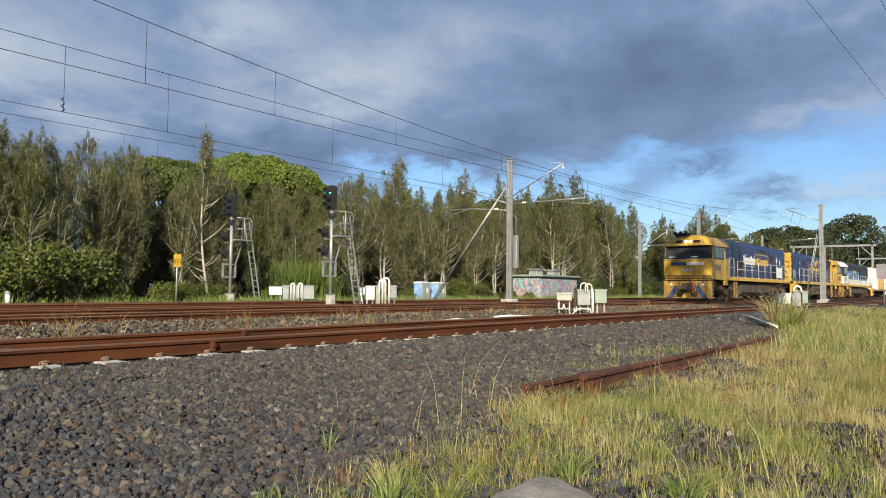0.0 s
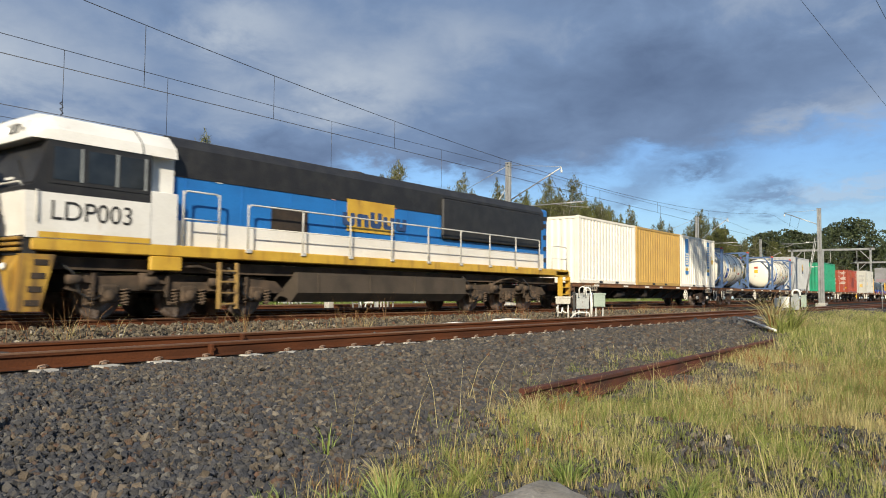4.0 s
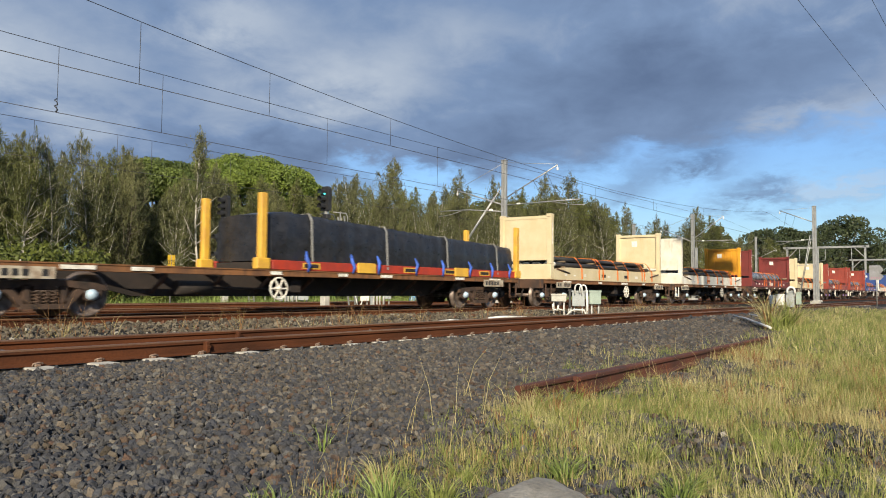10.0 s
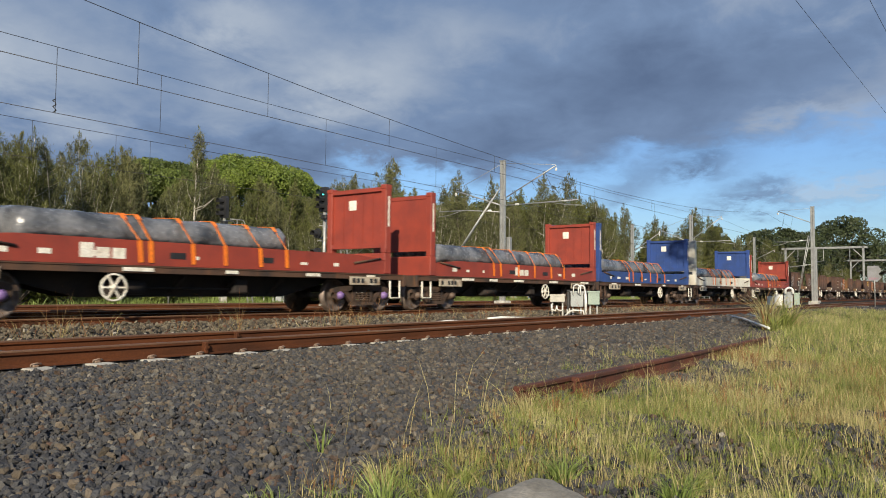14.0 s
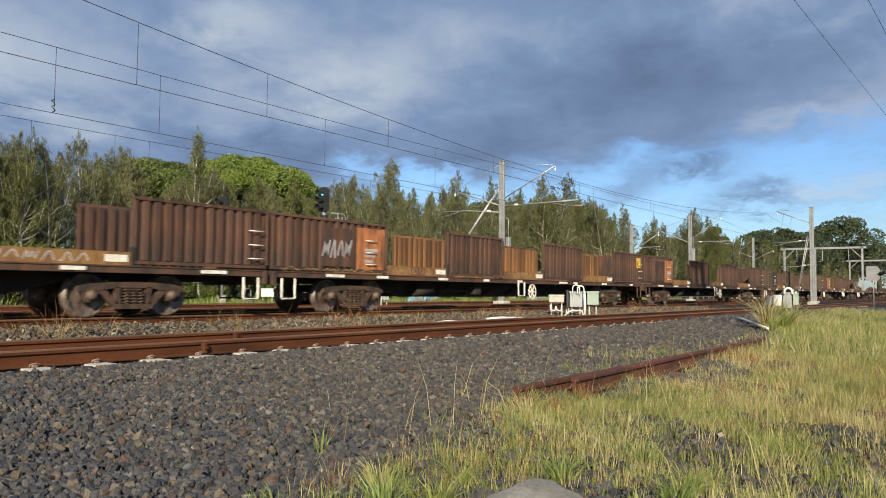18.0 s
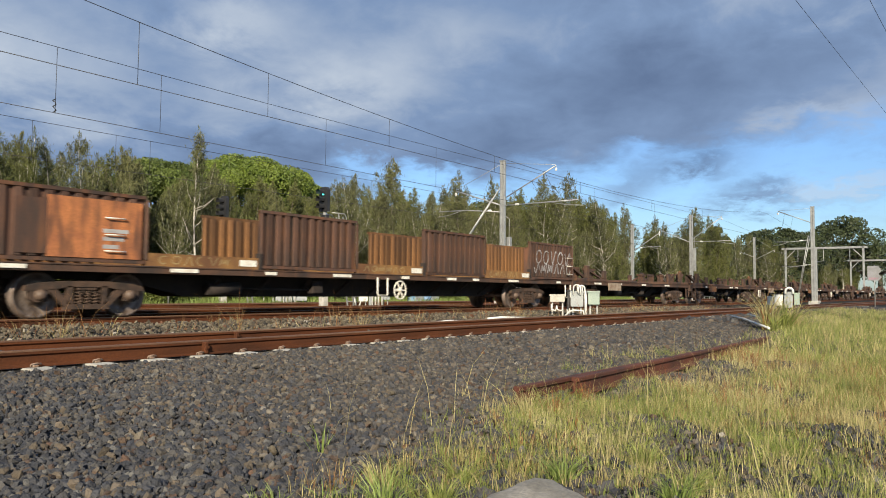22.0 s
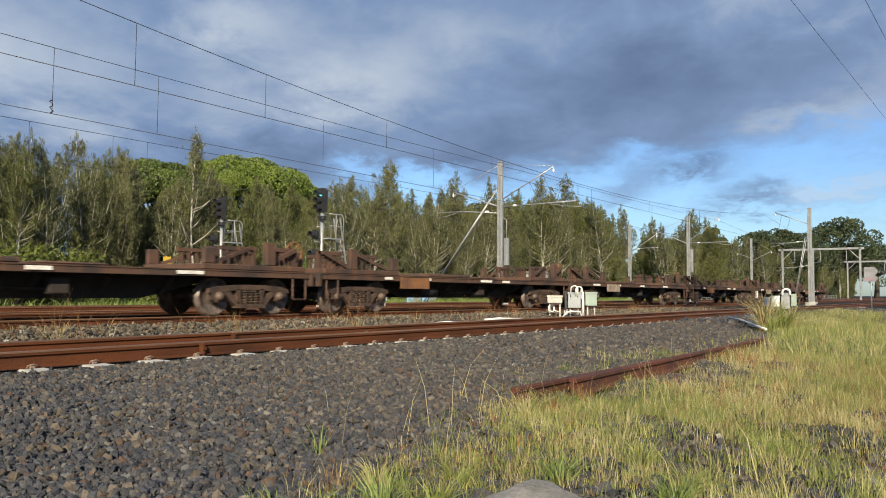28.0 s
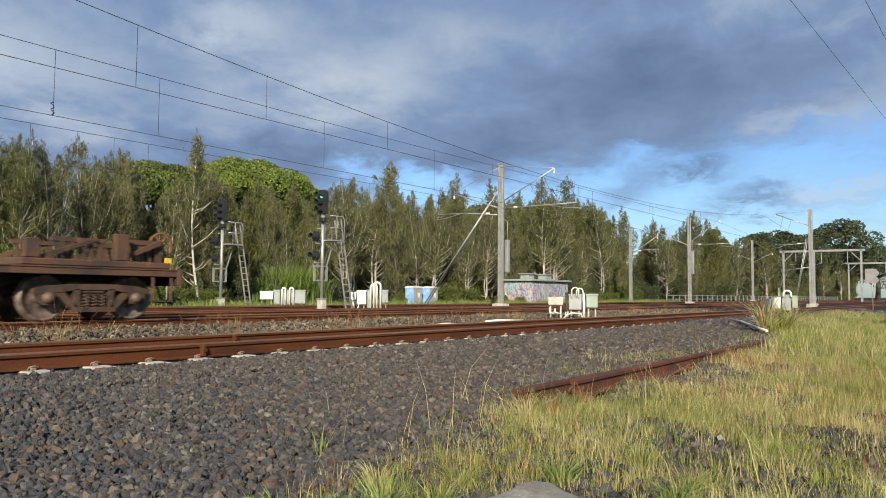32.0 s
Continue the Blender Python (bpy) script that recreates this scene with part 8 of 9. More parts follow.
def she_oak(seed, h, bare=0.25, dense=1.0, mat_leaf=None, twigs=0, stems=1, slim=1.0):
    """A slender she-oak: pale stems, limbs that turn upwards into feathery plumes of drooping needles."""
    rng = np.random.default_rng(seed)
    rnd = random.Random(seed)
    g, limbs = Geo(), Geo()
    cent, dirs = [], []

    def plume(p, tip, m, wide, rise):
        q = rng.uniform(0.05, 1.06, m)[:, None] ** 0.85
        p, tip = np.array(p), np.array(tip)
        base = p * (1 - q) + tip * q
        spread = wide * (1.05 - 0.85 * q)
        cent.append(base + rng.normal(size=(m, 3)) * spread * [1, 1, 0.9])
        d = (tip - p) / np.linalg.norm(tip - p)
        dirs.append(rng.normal(size=(m, 3)) * 0.30 + d * (rise * q ** 2) + np.array((0, 0, -0.75)) * (1 - q))

    for st in range(stems):
        top_h = h * (1.0 if st == 0 else rnd.uniform(0.72, 0.92))
        a0 = rnd.uniform(0, 2 * math.pi)
        lean = rnd.uniform(0.3, 0.9) if st == 0 else rnd.uniform(0.8, 1.5)
        split = 0.0 if st == 0 else rnd.uniform(0.08, 0.3)
        trunk = []
        for k in range(9):
            u = k / 8
            out = lean * max(0.0, u - split) ** 0.8
            trunk.append(Vector((math.cos(a0) * out + 0.20 * math.sin(5 * u + seed), math.sin(a0) * out + 0.20 * math.cos(4.3 * u + seed), top_h * 0.95 * u)))
        g.tube(trunk, 0.1, 7, radii=[0.058 * (1 - 0.9 * k / 8) + 0.010 for k in range(9)])
        n = int(30 * dense / (1 if st == 0 else 1.5))
        for k in range(n):
            u = bare + (0.95 - bare) * (k + rnd.random()) / n
            i = min(int(u * 8), 7)
            p = trunk[i].lerp(trunk[i + 1], u * 8 - i)
            a = rnd.uniform(0, 2 * math.pi)
            v = (u - bare) / (0.95 - bare)
            reach = 0.135 * h * (0.55 + 1.1 * v if v < 0.35 else 0.935 * ((1.0 - v) / 0.65) ** 0.75) * rnd.uniform(0.35, 1.35) * slim + 0.14
            elbow = p + Vector((math.cos(a) * reach * 0.8, math.sin(a) * reach * 0.8, reach * rnd.uniform(0.35, 0.7)))
            tip = elbow + Vector((math.cos(a) * reach * 0.25, math.sin(a) * reach * 0.25, 0.35 + reach * rnd.uniform(0.5, 1.0)))
            limbs.tube([p, elbow, tip], 0.03, 5, radii=[0.032 * (1.15 - u), 0.020 * (1.15 - u), 0.005])
            m = int(120 * (0.5 + 0.45 * reach))
            plume(p, elbow, int(m * 0.9), 0.20 + 0.08 * reach, 0.2)
            plume(elbow, tip, m, 0.24, 0.9)
        plume(trunk[-2], tuple(trunk[-1] + Vector((0, 0, 0.05 * h))), int(110 * dense), 0.26, 1.1)
        for k in range(twigs):
            u = 0.10 + 0.55 * (k + rnd.random()) / twigs
            i = min(int(u * 8), 7)
            p = trunk[i].lerp(trunk[i + 1], u * 8 - i)
            a = rnd.uniform(0, 2 * math.pi)
            reach = rnd.uniform(0.6, 1.5)
            tip = p + Vector((math.cos(a) * reach, math.sin(a) * reach, reach * rnd.uniform(0.3, 1.0)))
            limbs.tube([p, p.lerp(tip, 0.5) + Vector((0, 0, -0.1)), tip], 0.03, 5, radii=[0.030, 0.018, 0.005])
    v, f = leaf_quads(np.concatenate(cent), np.concatenate(dirs), 0.30, 0.014, rng)
    return g, limbs, quick_mesh("crown", v, f, mat_leaf or M_NEEDLE)


def lobed_tree(seed, h, w, lobes, leaves, leaf, size, low=0.42, span=0.46, drop=0.26, wide=0.33):
    """A broad tree: short trunk, spreading limbs and a crown of many leafy lobes."""
    rng = np.random.default_rng(seed)
    rnd = random.Random(seed)
    g = Geo().tube([(0, 0, 0), (0.15, 0.1, h * 0.25), (0.1, -0.1, h * 0.5)], 0.3, 9, radii=[w * 0.05, w * 0.04, w * 0.03])
    limbs = Geo()
    cent, dirs = [], []
    for k in range(lobes):
        a = 2.399963 * k
        q = math.sqrt((k + 0.5) / lobes)
        r = q * w * 0.42
        z = h * (low + span * math.sqrt(max(0.0, 1 - q * q))) + rnd.uniform(-0.4, 0.4)
        if k % 3 == 2:
            z -= h * drop
        c = np.array((r * math.cos(a), r * math.sin(a), z))
        limbs.tube([(0.1, -0.1, h * 0.4), (c[0] * 0.5, c[1] * 0.5, h * 0.42 + 0.3 * (z - h * 0.42)), tuple(c)], 0.06, 5, radii=[w * 0.018, w * 0.010, 0.02])
        rad = w * rnd.uniform(0.10, 0.16)
        m = leaves // lobes
        d = rng.normal(size=(m, 3))
        d /= np.linalg.norm(d, axis=1, keepdims=True)
        d[:, 2] = np.abs(d[:, 2]) * rng.choice([1, 1, 1, -0.6], m)
        rr = rad * rng.uniform(0.80, 1.05, m)[:, None]
        cent.append(c + d * rr * [1.15, 1.15, 0.85])
        dirs.append(np.cross(d, rng.normal(size=(m, 3))) + d * 0.3)
    v, f = leaf_quads(np.concatenate(cent), np.concatenate(dirs), size, size * wide, rng)
    return g, limbs, quick_mesh("crown", v, f, leaf)


def tree(label, made, bark, m, group="trees by the line"):
    t = thing("tree", label, "tree", group, m=m)
    trunk, limbs, crown = made
    part("trunk", trunk, bark, t)
    part("branchwork", limbs, bark, t)
    ob = new("crown", crown)
    ob.parent = t
    return t


OAKS = []
for k, (hh, bare, dense, leaf, twigs, stems) in enumerate(((8.6, 0.05, 1.5, M_NEEDLE, 0, 3), (9.2, 0.30, 0.85, M_NEEDLE2, 11, 2), (8.0, 0.04, 1.5, M_NEEDLE2, 0, 3), (9.8, 0.38, 0.65, M_NEEDLE, 13, 2), (8.8, 0.06, 1.4, M_NEEDLE, 3, 3), (9.4, 0.10, 1.1, M_NEEDLE2, 6, 2))):
    OAKS.append((she_oak(11 + k, hh, bare, dense, leaf, twigs, stems), hh))
oak_first = []
rng = random.Random(5)


def place_oak(k, x, y, height):
    made, hh = OAKS[k]
    s = height / hh
    m = pose(x, y, -0.25, 0, 0, rng.uniform(0, 360))
    if len(oak_first) <= k or oak_first[k] is None:
        while len(oak_first) <= k:
            oak_first.append(None)
        t = tree(("slender olive she-oak with a pale trunk", "grey-green she-oak with drooping needles")[k % 2], made, M_BARK if k in (1, 3) else M_BARK_G, m)
        oak_first[k] = t
    else:
        t = copy_thing(oak_first[k], m)
    t.scale = (s * rng.uniform(0.9, 1.15), s * rng.uniform(0.9, 1.15), s)
    return t


def treeline_height(x):
    return float(np.interp(x, [8, 13, 17, 20, 24, 30, 36, 42, 50, 62, 74, 90, 115, 200, 320], [7.7, 7.8, 7.1, 7.5, 6.9, 7.2, 8.6, 8.6, 9.0, 10.6, 10.6, 12.0, 12.0, 11.5, 11.5]))


k = 0
x = 7.0
while x < 74:
    for row, y in enumerate((33.0, 36.5, 40.5, 45.0)):
        yy = y + rng.uniform(-1.4, 1.4)
        xx = x * (yy / 33.0) + rng.uniform(-0.8, 0.8)
        hgt = treeline_height(xx * 33.0 / yy) * (yy / 33.0) ** 0.9 * rng.choice(((0.66, 0.78, 0.88, 0.96, 1.0, 1.12), (0.70, 0.82, 0.90, 1.0), (0.80, 0.86, 0.93), (0.84, 0.90, 0.95))[row])
        place_oak(rng.choice((1, 3, 1, 5, 4)) if row == 0 else rng.choice((0, 2, 4, 5)), xx, yy, hgt)
    x += rng.uniform(1.5, 2.4)
while x < 250:
    for row, y in enumerate((34.0, 40.0)):
        yy = y + rng.uniform(-2.5, 2.5)
        place_oak(rng.choice((0, 1, 2, 3, 4, 5)), x + rng.uniform(-2, 2), yy, treeline_height(x) * rng.uniform(0.72, 1.02))
    x += rng.uniform(3.2, 6.0)

# the tall tree with a bare white trunk in front
tree("tall thin she-oak with bare white lower limbs", she_oak(41, 8.8, 0.56, 0.5, M_NEEDLE2, 18, slim=0.6), M_BARK, pose(22.4, 31.3, -0.25))
tree("broad fig tree with a dense fresh green dome", lobed_tree(3, 12.8, 14.5, 26, 130000, M_FIG, 0.165, wide=0.44), M_BARK_D, pose(42.6, 52.6, -0.3), "broad trees")
tree("rounded olive-green tree behind the she-oaks", lobed_tree(5, 9.8, 10.0, 22, 80000, M_OLIVE, 0.16, wide=0.42), M_BARK_D, pose(30.6, 47.0, -0.3), "broad trees")
tree("small lone gum with a clumped dark crown", lobed_tree(6, 13.2, 6.4, 13, 7000, M_DARKLEAF, 0.40, 0.52, 0.38, 0.12), M_BARK, pose(136.0, 40.4, -0.3), "broad trees")
bt = lobed_tree(8, 13.5, 13.0, 26, 9000, M_DARKLEAF, 0.42)
# unseen gum, added so that its high crown shades a stretch of line
tree("unseen tall slender gum whose high dark crown shades the line", lobed_tree(9, 27, 7.4, 22, 6000, M_DARKLEAF, 0.42, 0.68, 0.26, 0.07), M_BARK, pose(19.4, -4.4, -0.5), "broad trees")
b1 = tree("dark spreading gum tree", bt, M_BARK_D, pose(152, 36, -0.3), "broad trees")
# the last three stand unseen beside the line, added to shade the grass
for (xx, yy, s) in ((170, 37, 1.12), (186, 38, 1.15), (222, 33, 1.62), (204, 38, 1.2), (245, 34, 1.2), (270, 30, 1.3), (72, 46, 0.85), (128, 46, 0.8), (22, -5.5, 0.5), (29, -5.5, 0.55), (37, -5, 0.5)):
    t = copy_thing(b1, pose(xx, yy, -0.3, 0, 0, xx))
    t.scale = (s, s, s)


def shrub(seed, w, h, leaf, leaves, size):
    rng = np.random.default_rng(seed)
    m = leaves
    d = rng.normal(size=(m, 3))
    d /= np.linalg.norm(d, axis=1, keepdims=True)
    lob = rng.integers(0, 9, m)
    cx, cy, cz = rng.uniform(-0.32, 0.32, 9) * w, rng.uniform(-0.3, 0.3, 9) * w, rng.uniform(0.25, 0.68, 9) * h
    rad = rng.uniform(0.18, 0.30, 9) * min(w, h * 1.3)
    c = np.stack([cx[lob], cy[lob], cz[lob]], 1) + d * (rad[lob] * rng.uniform(0.5, 1.05, m))[:, None]
    c[:, 2] = np.abs(c[:, 2])
    v, f = leaf_quads(c, rng.normal(size=(m, 3)) + [0, 0, 0.5], size, size * 0.3, rng)
    stems = Geo()
    for k in range(7):
        stems.tube([(0, 0, 0), (cx[k] * 0.6, cy[k] * 0.6, cz[k] * 0.5), (cx[k], cy[k], cz[k])], 0.02, 4, radii=[0.03, 0.02, 0.008])
    return stems, quick_mesh("leaves", v, f, leaf)


SHRUBS = []
for k, (w, h, leaf, label) in enumerate(((2.6, 1.9, M_SHRUB, "leafy green shrub at the edge of the trees"), (2.0, 1.3, M_SHRUB, "low green shrub at the edge of the trees"), (3.2, 2.6, M_DARKLEAF, "dark green shrub under the trees"))):
    stems, leaves = shrub(70 + k, w, h, leaf, 2600, 0.13)
    t = thing("shrub", label, "shrub", "shrubs by the line")
    part("stemwork", stems, M_BARK_D, t)
    ob = new("leaves", leaves)
    ob.parent = t
    SHRUBS.append(t)
used = [False] * 3


def put_shrub(k, x, y, s, sz=None):
    m = pose(x, y, -0.25, 0, 0, rng.uniform(0, 360))
    if used[k]:
        t = copy_thing(SHRUBS[k], m)
    else:
        t = SHRUBS[k]
        t.matrix_basis = m
        used[k] = True
    t.scale = (s, s, sz or s)


for xx, yy, kk, s in ((12.9, 29.6, 0, 1.55), (14.9, 30.0, 0, 1.5), (12.2, 30.0, 1, 1.2), (16.6, 29.8, 1, 1.0), (19.4, 30.3, 1, 0.9), (21.0, 30.6, 0, 0.7), (22.6, 30.4, 1, 0.8), (46.5, 33.2, 0, 1.1), (44.2, 32.2, 0, 0.8), (58.0, 32.5, 2, 1.1), (62.0, 32.6, 2, 1.2), (66.0, 33.0, 0, 1.3), (69.5, 32.4, 2, 1.0)):
    put_shrub(kk, xx, yy, s)
x = 9.0
while x < 76:
    put_shrub(rng.choice((0, 1, 1, 2)), x + rng.uniform(-0.5, 0.5), 31.2 + rng.uniform(-0.6, 0.9), rng.uniform(0.5, 0.9))
    put_shrub(2, x * 1.2 + rng.uniform(-0.5, 0.5), 39 + rng.uniform(-2, 2), rng.uniform(1.0, 1.5))
    put_shrub(2, x * 1.4 + rng.uniform(-0.5, 0.5), 46 + rng.uniform(-2, 2), rng.uniform(1.4, 2.0))
    x += rng.uniform(1.6, 2.6)
while x < 240:
    put_shrub(rng.choice((0, 2, 2)), x, 33.2 + rng.uniform(-1.0, 2.0), rng.uniform(0.9, 1.5))
    put_shrub(2, x + 2, 39 + rng.uniform(-2, 2), rng.uniform(1.8, 3.0))
    x += rng.uniform(3.5, 6)


# ---- blades: grass, reeds, stalks ----
def blades(pos, height, width, lean, rng, bend=0.35):
    """Tapering bent blades rooted at pos; lean is the way each one leans."""
    n = len(pos)
    a = rng.uniform(0, 2 * np.pi, n)
    s = np.stack([np.cos(a), np.sin(a), np.zeros(n)], 1) * (width * rng.uniform(0.6, 1.3, n))[:, None]
    up = np.stack([lean[:, 0], lean[:, 1], np.ones(n)], 1)
    h = height[:, None]
    mid = pos + up * h * 0.55
    tip = pos + up * h + np.stack([lean[:, 0], lean[:, 1], -0.25 * np.hypot(lean[:, 0], lean[:, 1])], 1) * h * bend * 2
    v = np.stack([pos - s, pos + s, mid - s * 0.75, mid + s * 0.75, tip], 1).reshape(-1, 3)
    f = (np.arange(n) * 5)[:, None, None] + np.array([[0, 1, 3], [0, 3, 2], [2, 3, 4]])[None]
    return v, f.reshape(-1, 3)


def tufts(rng, cx, cy, count, radius, h, spread=0.35):
    """Blades of tufts round the centres."""
    idx = np.repeat(np.arange(len(cx)), count)
    a = rng.uniform(0, 2 * np.pi, len(idx))
    r = np.sqrt(rng.uniform(0, 1, len(idx)))
    x = cx[idx] + radius * r * np.cos(a)
    y = cy[idx] + radius * r * np.sin(a)
    lean = np.stack([np.cos(a), np.sin(a)], 1) * (spread * r * rng.uniform(0.3, 1.4, len(idx)))[:, None] + rng.normal(size=(len(idx), 2)) * 0.10
    z = ground_height(x, y) - 0.01
    return np.stack([x, y, z], 1), h[idx] * rng.uniform(0.45, 1.15, len(idx)), lean


def wave(x, y, s, o):
    return np.sin(x * s + o) * np.cos(y * s * 1.3 + 2 * o) + 0.5 * np.sin(x * s * 2.3 - y * s * 1.7 + o)


def grass_mask(x, y):
    """How thickly grass grows at (x, y), from 0 to 1."""
    edge = np.interp(x, [1.8, 2.4, 3.0, 4.0, 5.2, 9, 13, 16, 19, 26, 40], [1.2, 2.75, 3.05, 3.22, 3.3, 3.3, 3.5, 3.75, 4.3, 6.0, 7.2])
    m = np.clip((edge - y) / 0.4, 0, 1)
    patch = np.clip(0.92 + 0.42 * wave(x, y, 1.9, 0.7) + 0.25 * wave(x, y, 4.3, 2.0), 0, 1)
    patch = np.where(x < 5.0, np.maximum(patch, 0.5), patch)
    patch = np.where(x > 12, np.maximum(patch, 0.75), patch)
    rock = np.exp(-(((x - 2.95) / 0.60) ** 2 + ((y - 1.75) / 0.38) ** 2))
    bare = np.exp(-(((x - 9.2) / 1.3) ** 2 + ((y - 2.55) / 0.35) ** 2)) + 0.5 * np.exp(-(((x - 4.4) / 0.35) ** 2 + ((y - 1.45) / 0.25) ** 2))
    # stones kept clear along the foot of the old rails
    bare = bare + 0.9 * np.exp(-(((x - 8.2) / 2.0) ** 4 + ((y - 3.0) / 0.22) ** 2))
    outer = np.interp(x, [1.8, 2.6, 4.8, 6.3, 7.7, 10, 13, 19], [1.2, 3.05, 3.75, 4.35, 4.75, 4.7, 4.6, 4.8])
    thin = 0.17 * np.clip((outer - y) / 0.8, 0, 1) * np.clip(0.5 + 0.8 * wave(x, y, 2.6, 1.3), 0, 1)
    return np.maximum(m * patch * np.clip(1 - 1.4 * rock - bare, 0, 1), thin * np.clip(1 - 2 * rock, 0, 1))


def scatter(rng, n, x0, x1, y0, y1, mask):
    x, y = rng.uniform(x0, x1, n), rng.uniform(y0, y1, n)
    keep_ = rng.uniform(0, 1, n) < mask(x, y)
    return x[keep_], y[keep_]


def stuff(name, verts, faces, material, label, category):
    return tagged(new(name, quick_mesh(name, verts, faces, material)), label, category, kind="stuff")


def build_grass():
    rng = np.random.default_rng(12)
    for name, n, material, hh, spread, label, sel in (
            ("grass", 8600, M_GRASS, 0.125, 0.22, "yellow-green grass tufts growing through the stones", 0.0),
            ("dry_grass", 6200, M_STRAW, 0.13, 0.22, "straw-coloured dry grass among the green tufts", 1.0),
            ("red_grass", 620, M_REDGRASS, 0.17, 0.3, "reddish seeding grass among the tufts", 2.0)):
        x, y = scatter(rng, n * 2, 1.8, 12.5, -1.2, 5.0, lambda a, b: grass_mask(a, b) * np.clip(0.55 + 0.6 * wave(a, b, 0.8, sel * 2.1), 0.40 if sel == 1.0 else 0.12, 1))
        h = hh * rng.uniform(0.55, 1.35, len(x)) * np.interp(x, [2, 6, 12], [0.85, 1.0, 1.6])
        p, hb, ln = tufts(rng, x, y, 17, 0.08, h, spread)
        v, f = blades(p, hb, np.full(len(p), 0.0022), ln, rng)
        stuff(name, v, f, material, label, "grass")
    # the taller sward farther along and up to the line
    for name, n, material, hh, label in (("tall_grass", 7000, M_GRASS, 0.36, "tall yellow-green grass beside the line"), ("tall_dry_grass", 1500, M_STRAW, 0.52, "tall straw-coloured grass beside the line")):
        x, y = scatter(rng, n * 2, 11.5, 46, -6.0, 7.2, grass_mask)
        h = hh * rng.uniform(0.6, 1.3, len(x)) * np.interp(x, [11, 16, 22, 40], [0.5, 0.72, 0.68, 0.5])
        p, hb, ln = tufts(rng, x, y, 13, 0.16, h, 0.35)
        v, f = blades(p, hb, np.full(len(p), 0.0045), ln, rng)
        stuff(name, v, f, material, label, "grass")
    # thin seed stalks
    x, y = scatter(rng, 1500, 3.0, 16, 0.3, 6.2, lambda a, b: np.clip(grass_mask(a, b - 0.5) * 0.5 + 0.004, 0, 1))
    p = np.stack([x, y, ground_height(x, y)], 1)
    v, f = blades(p, rng.uniform(0.25, 0.6, len(x)), np.full(len(x), 0.0022), rng.normal(size=(len(x), 2)) * 0.22, rng)
    stuff("seed_stalks", v, f, M_STRAW, "thin pale seed stalks above the grass", "grass")
    # weeds between the tracks and along the trees
    x, y = scatter(rng, 520, 4.5, 40, 10.6, 14.4, lambda a, b: np.clip(0.30 + 0.35 * wave(a, b, 0.9, 1.0), 0.03, 1))
    for name, material, n, hh, wide, label in (("track_weeds", M_STRAW, 6, 0.36, 0.0028, "thin dry weeds between the tracks"), ("track_stalks", M_REDGRASS, 5, 0.75, 0.0034, "tall thin reddish seed stalks fanning out between the tracks")):
        p, hb, ln = tufts(rng, x, y, n, 0.10, hh * rng.uniform(0.35, 1.2, len(x)), 1.0)
        v, f = blades(p, hb, np.full(len(p), wide), ln * 0.75, rng, 0.25)
        stuff(name, v, f, material, label, "weeds")
    x, y = scatter(rng, 4600, 9, 84, 27.8, 32.0, lambda a, b: np.clip(0.6 + 0.4 * wave(a, b, 0.5, 1.0), 0.2, 1))
    p, hb, ln = tufts(rng, x, y, 9, 0.30, rng.uniform(0.18, 0.55, len(x)), 0.5)
    v, f = blades(p, hb, np.full(len(p), 0.016), ln, rng)
    stuff("verge_grass", v, f, M_LUSH, "green weeds along the foot of the trees", "weeds")


build_grass()


def reeds(x, y, w, d, h, n, seed):
    rng = np.random.default_rng(seed)
    px, py = rng.uniform(-w / 2, w / 2, n), rng.uniform(-d / 2, d / 2, n)
    hh = h * rng.uniform(0.55, 1.05, n) * np.interp(np.abs(px) / (w / 2), [0, 0.6, 1], [1, 0.92, 0.55])
    v, f = blades(np.stack([px, py, np.zeros(n)], 1), hh, np.full(n, 0.030), rng.normal(size=(n, 2)) * 0.14, rng, 0.5)
    ob = new("reed_clump", quick_mesh("reed_clump", v, f, M_REED))
    ob.matrix_basis = pose(x, y, -0.25)
    tagged(ob, "tall bright green reed clump behind the cable boxes", "reeds")


reeds(28.2, 31.0, 4.6, 1.6, 2.75, 1500, 3)


def tuft_plant(x, y, h, n, material, label, seed, width=0.004, spread=0.6):
    rng = np.random.default_rng(seed)
    p, hb, ln = tufts(rng, np.array([0.0]), np.array([0.0]), n, 0.05, np.array([h]), spread)
    p[:, 2] = -0.01
    v, f = blades(p, hb, np.full(len(p), width), ln, rng, 0.5)
    ob = new("grass_tuft", quick_mesh("grass_tuft", v, f, material))
    z = float(ground_height(np.array([x]), np.array([y]))[0])
    ob.matrix_basis = pose(x, y, z)
    tagged(ob, label, "grass", "single tufts")


